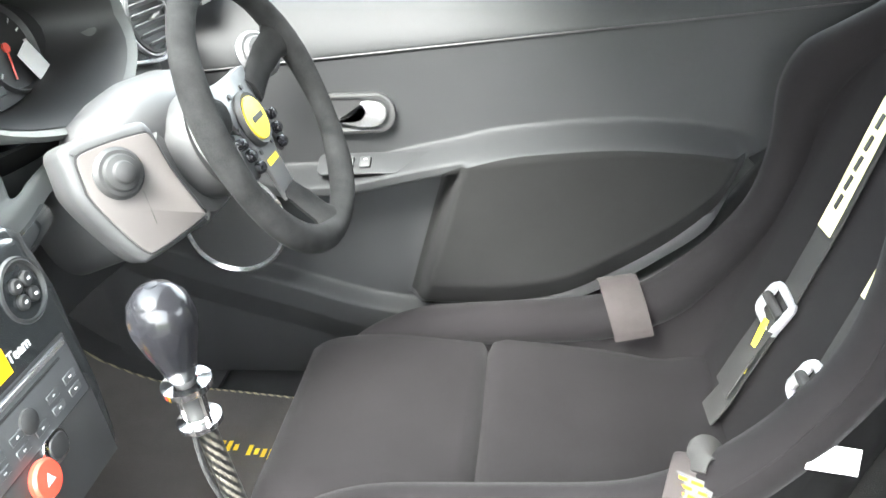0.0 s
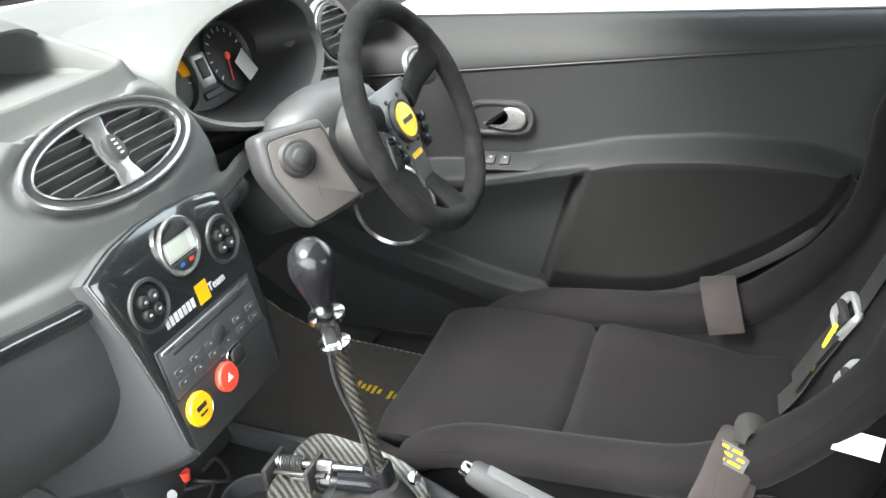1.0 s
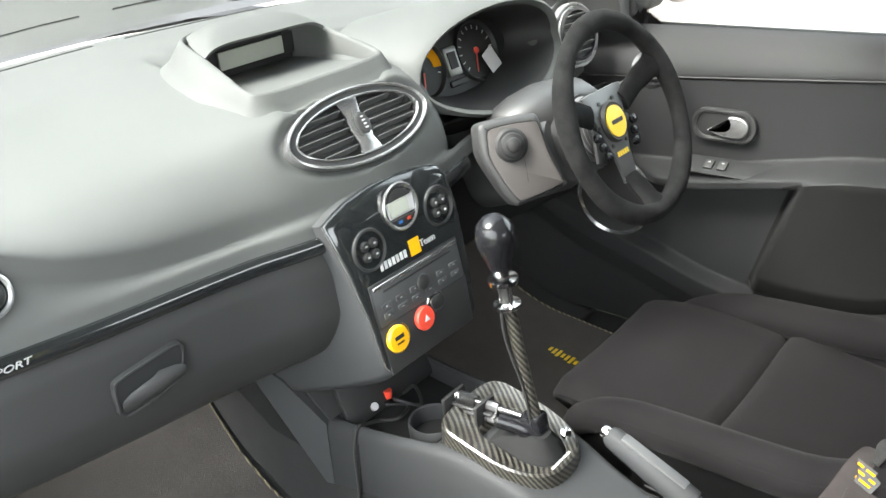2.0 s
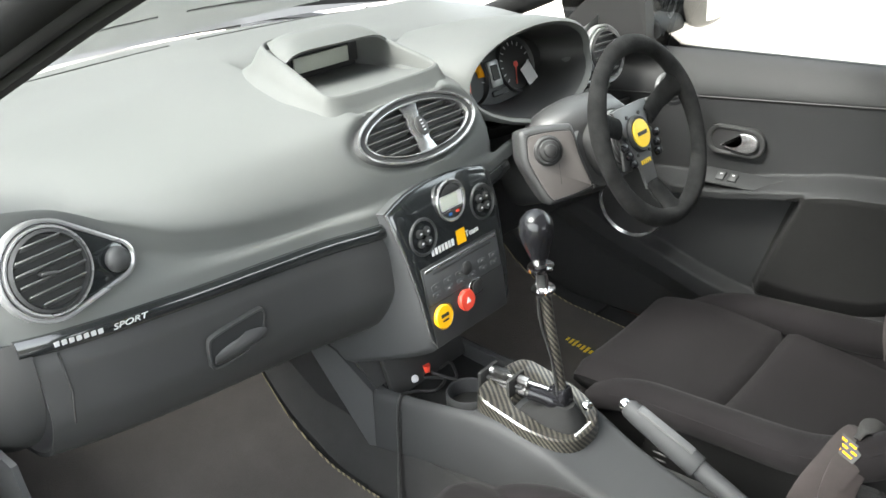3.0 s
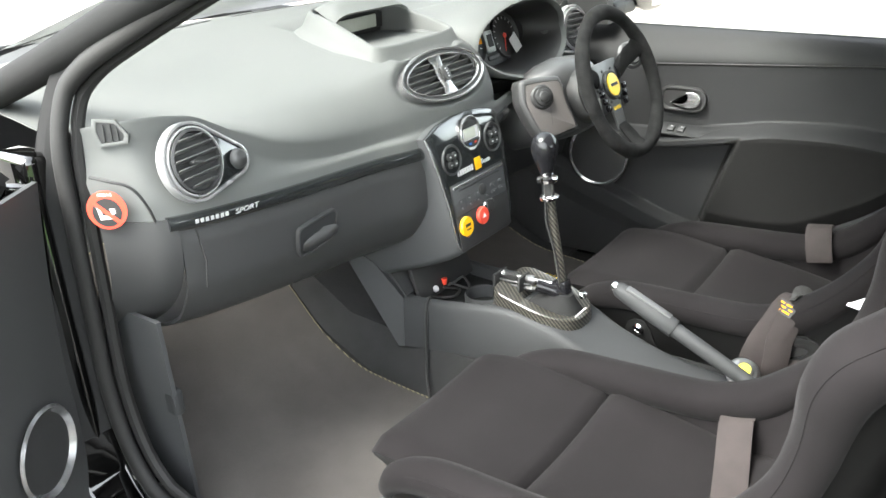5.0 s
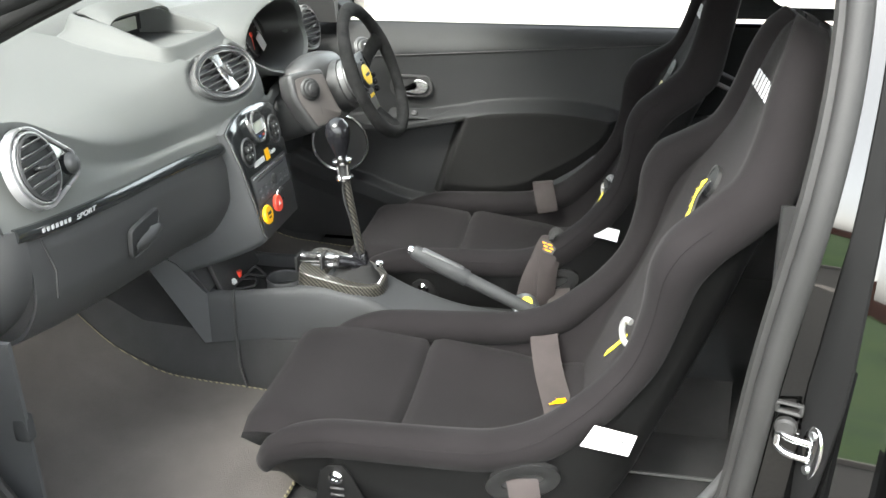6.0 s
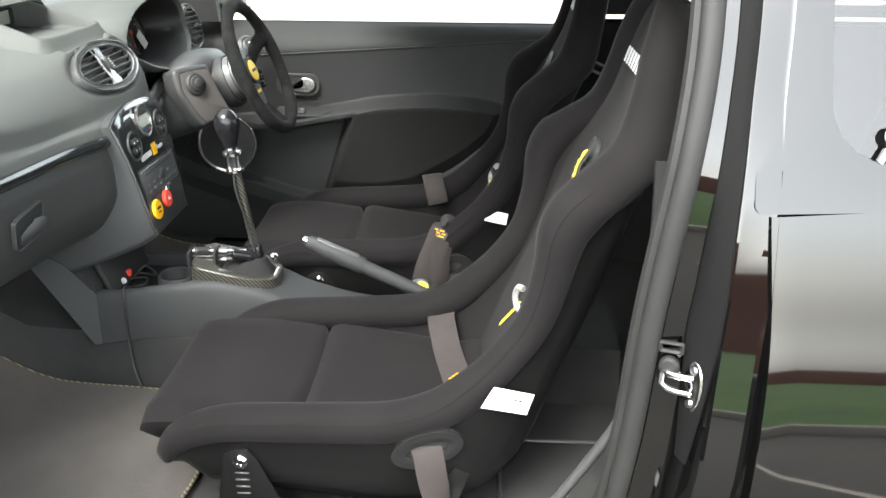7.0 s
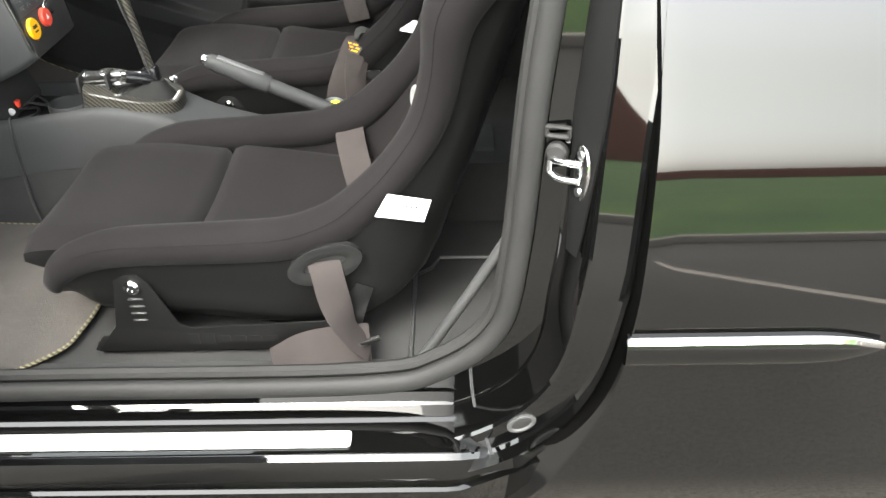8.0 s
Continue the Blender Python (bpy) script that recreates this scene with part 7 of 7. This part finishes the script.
part("inner_trim", moved(sheet(near_trim, 60, 50, 0.008), OPEN), PLASTIC, near_door, "dark grey inner door trim", angle=60)
part("outer_skin", moved(sheet(lambda u, v: Vector((1.18 * u, -0.06 - 0.04 * math.sin(math.pi * v), 0.25 + 0.72 * v)), 8, 12, 0.005), OPEN), PAINT, near_door, "glossy black outer skin")
part("front_edge", moved(rbox((0.015, 0.0, 0.62), (0.02, 0.14, 0.66), 0.006), OPEN), PAINT, near_door)
solid("hinge_jamb", rbox((-0.61, -0.775, 0.63), (0.09, 0.05, 0.72), 0.012, 3), PAINT, "black painted hinge jamb of the body", "car body")
KN = OPEN @ facing((0.235, 0.062, 0.745), (0, 1, 0))
knob = part("trim_knob", turned([(0.026, 0.0), (0.027, 0.006), (0.021, 0.010), (0.019, 0.005), (0.0, 0.006)], KN, 28), SATIN, near_door, "silver round trim knob")
part("knob_face", turned([(0.0, 0.008), (0.018, 0.0075), (0.018, 0.003), (0.0, 0.003)], KN, 24), DARKPL, knob)
SPD = OPEN @ facing((0.14, 0.052, 0.560), (0, 1, 0))
part("speaker_ring", turned([(0.066, 0.0), (0.075, 0.008), (0.07, 0.012), (0.062, 0.004)], SPD, 44), SATIN, near_door, "silver speaker ring")
part("speaker_grille", turned([(0.0, 0.006), (0.04, 0.005), (0.064, 0.003), (0.064, 0.0), (0.0, 0.0)], SPD, 40), DARKPL, near_door)
part("hinge", moved(rbox((-0.03, 0.02, 0.72), (0.06, 0.03, 0.05), 0.006), OPEN), PAINT, near_door)
part("door_mirror_sail", moved(prism([(0.02, 0.96), (0.24, 0.96), (0.2, 1.05), (0.06, 1.0)], 0.03, Matrix.Translation((0, 0.03, 0)) @ Matrix.Rotation(radians(90), 4, "X")), OPEN), DARKPL, near_door)

# ---- marks on the driver's mat, pedals ----
for k in range(13):
    if k == 7:
        continue
    part("print_bar", rbox((-0.43 + 0.0125 * k, 0.503 - 0.003 * k, foot_z(-0.36) + 0.009), (0.007, 0.014 + 0.005 * (k % 3), 0.001), 0, 1), YELLOW, mat_r, "yellow print on the mat")
for k in range(9):
    part("rib", rbox((-0.62 + 0.028 * k, 0.24, foot_z(-0.62 + 0.028 * k) + 0.008), (0.006, 0.12, 0.004), 0.001, 1), BLACK, mat_r)

sticker_w = thing("window_sticker", (0.872, -0.75, 1.04), "round white sticker with a tail on the quarter window", "sticker")
QS = facing((0.872, -y_side(1.043) - 0.002, 1.043), (0, -0.93, 0.36))
part("disc", turned([(0.012, 0.0), (0.012, 0.0012), (0.0, 0.0012)], QS, 28), WHITE, sticker_w)
part("ring", turned([(0.006, 0.0012), (0.007, 0.0016), (0.005, 0.0016), (0.005, 0.0012)], QS, 24), WHITE, sticker_w)
part("tail", rbox((0, 0, 0), (0.006, 0.026, 0.0012), 0, 1, QS @ Matrix.Translation((-0.010, -0.02, 0.0006)) @ Matrix.Rotation(radians(-28), 4, "Z")), PRINT, sticker_w)
solid("kick_panel_right", sheet(lambda u, v: Vector((-1.24 + 0.66 * u, 0.715, 0.27 + 0.72 * v)), 8, 8, 0.01), FELT, "black trim beside the driver footwell", "trim")
for s in (-1, 1):
    solid("front_wing", sheet(lambda u, v: Vector((-2.0 + 1.40 * u, s * (y_side(0.25 + 0.70 * v) - 0.03), 0.25 + 0.70 * v)), 10, 10, 0.006), PAINT, "glossy black front wing of the car", "car body")
frame_line = [OPEN @ Vector(p) for p in ((0.02, 0.0, 0.95), (0.10, -0.01, 1.0), (0.26, -0.03, 1.10), (0.44, -0.06, 1.21), (0.62, -0.09, 1.32), (0.80, -0.11, 1.37), (1.0, -0.11, 1.37), (1.13, -0.09, 1.25), (1.16, -0.03, 0.96))]
part("window_frame", tube(smooth_line(frame_line, 6), 0.024, 8), BLACK, near_door, "black window frame of the open door")
pane_d = part("window_pane", moved(sheet(lambda u, v: Vector((0.06 + 0.52 * v + (1.10 - 0.06 - 0.52 * v) * u, -0.01 - 0.10 * v, 0.95 + 0.40 * v)), 6, 6), OPEN), GLASS, near_door)
pane_d.visible_shadow = False
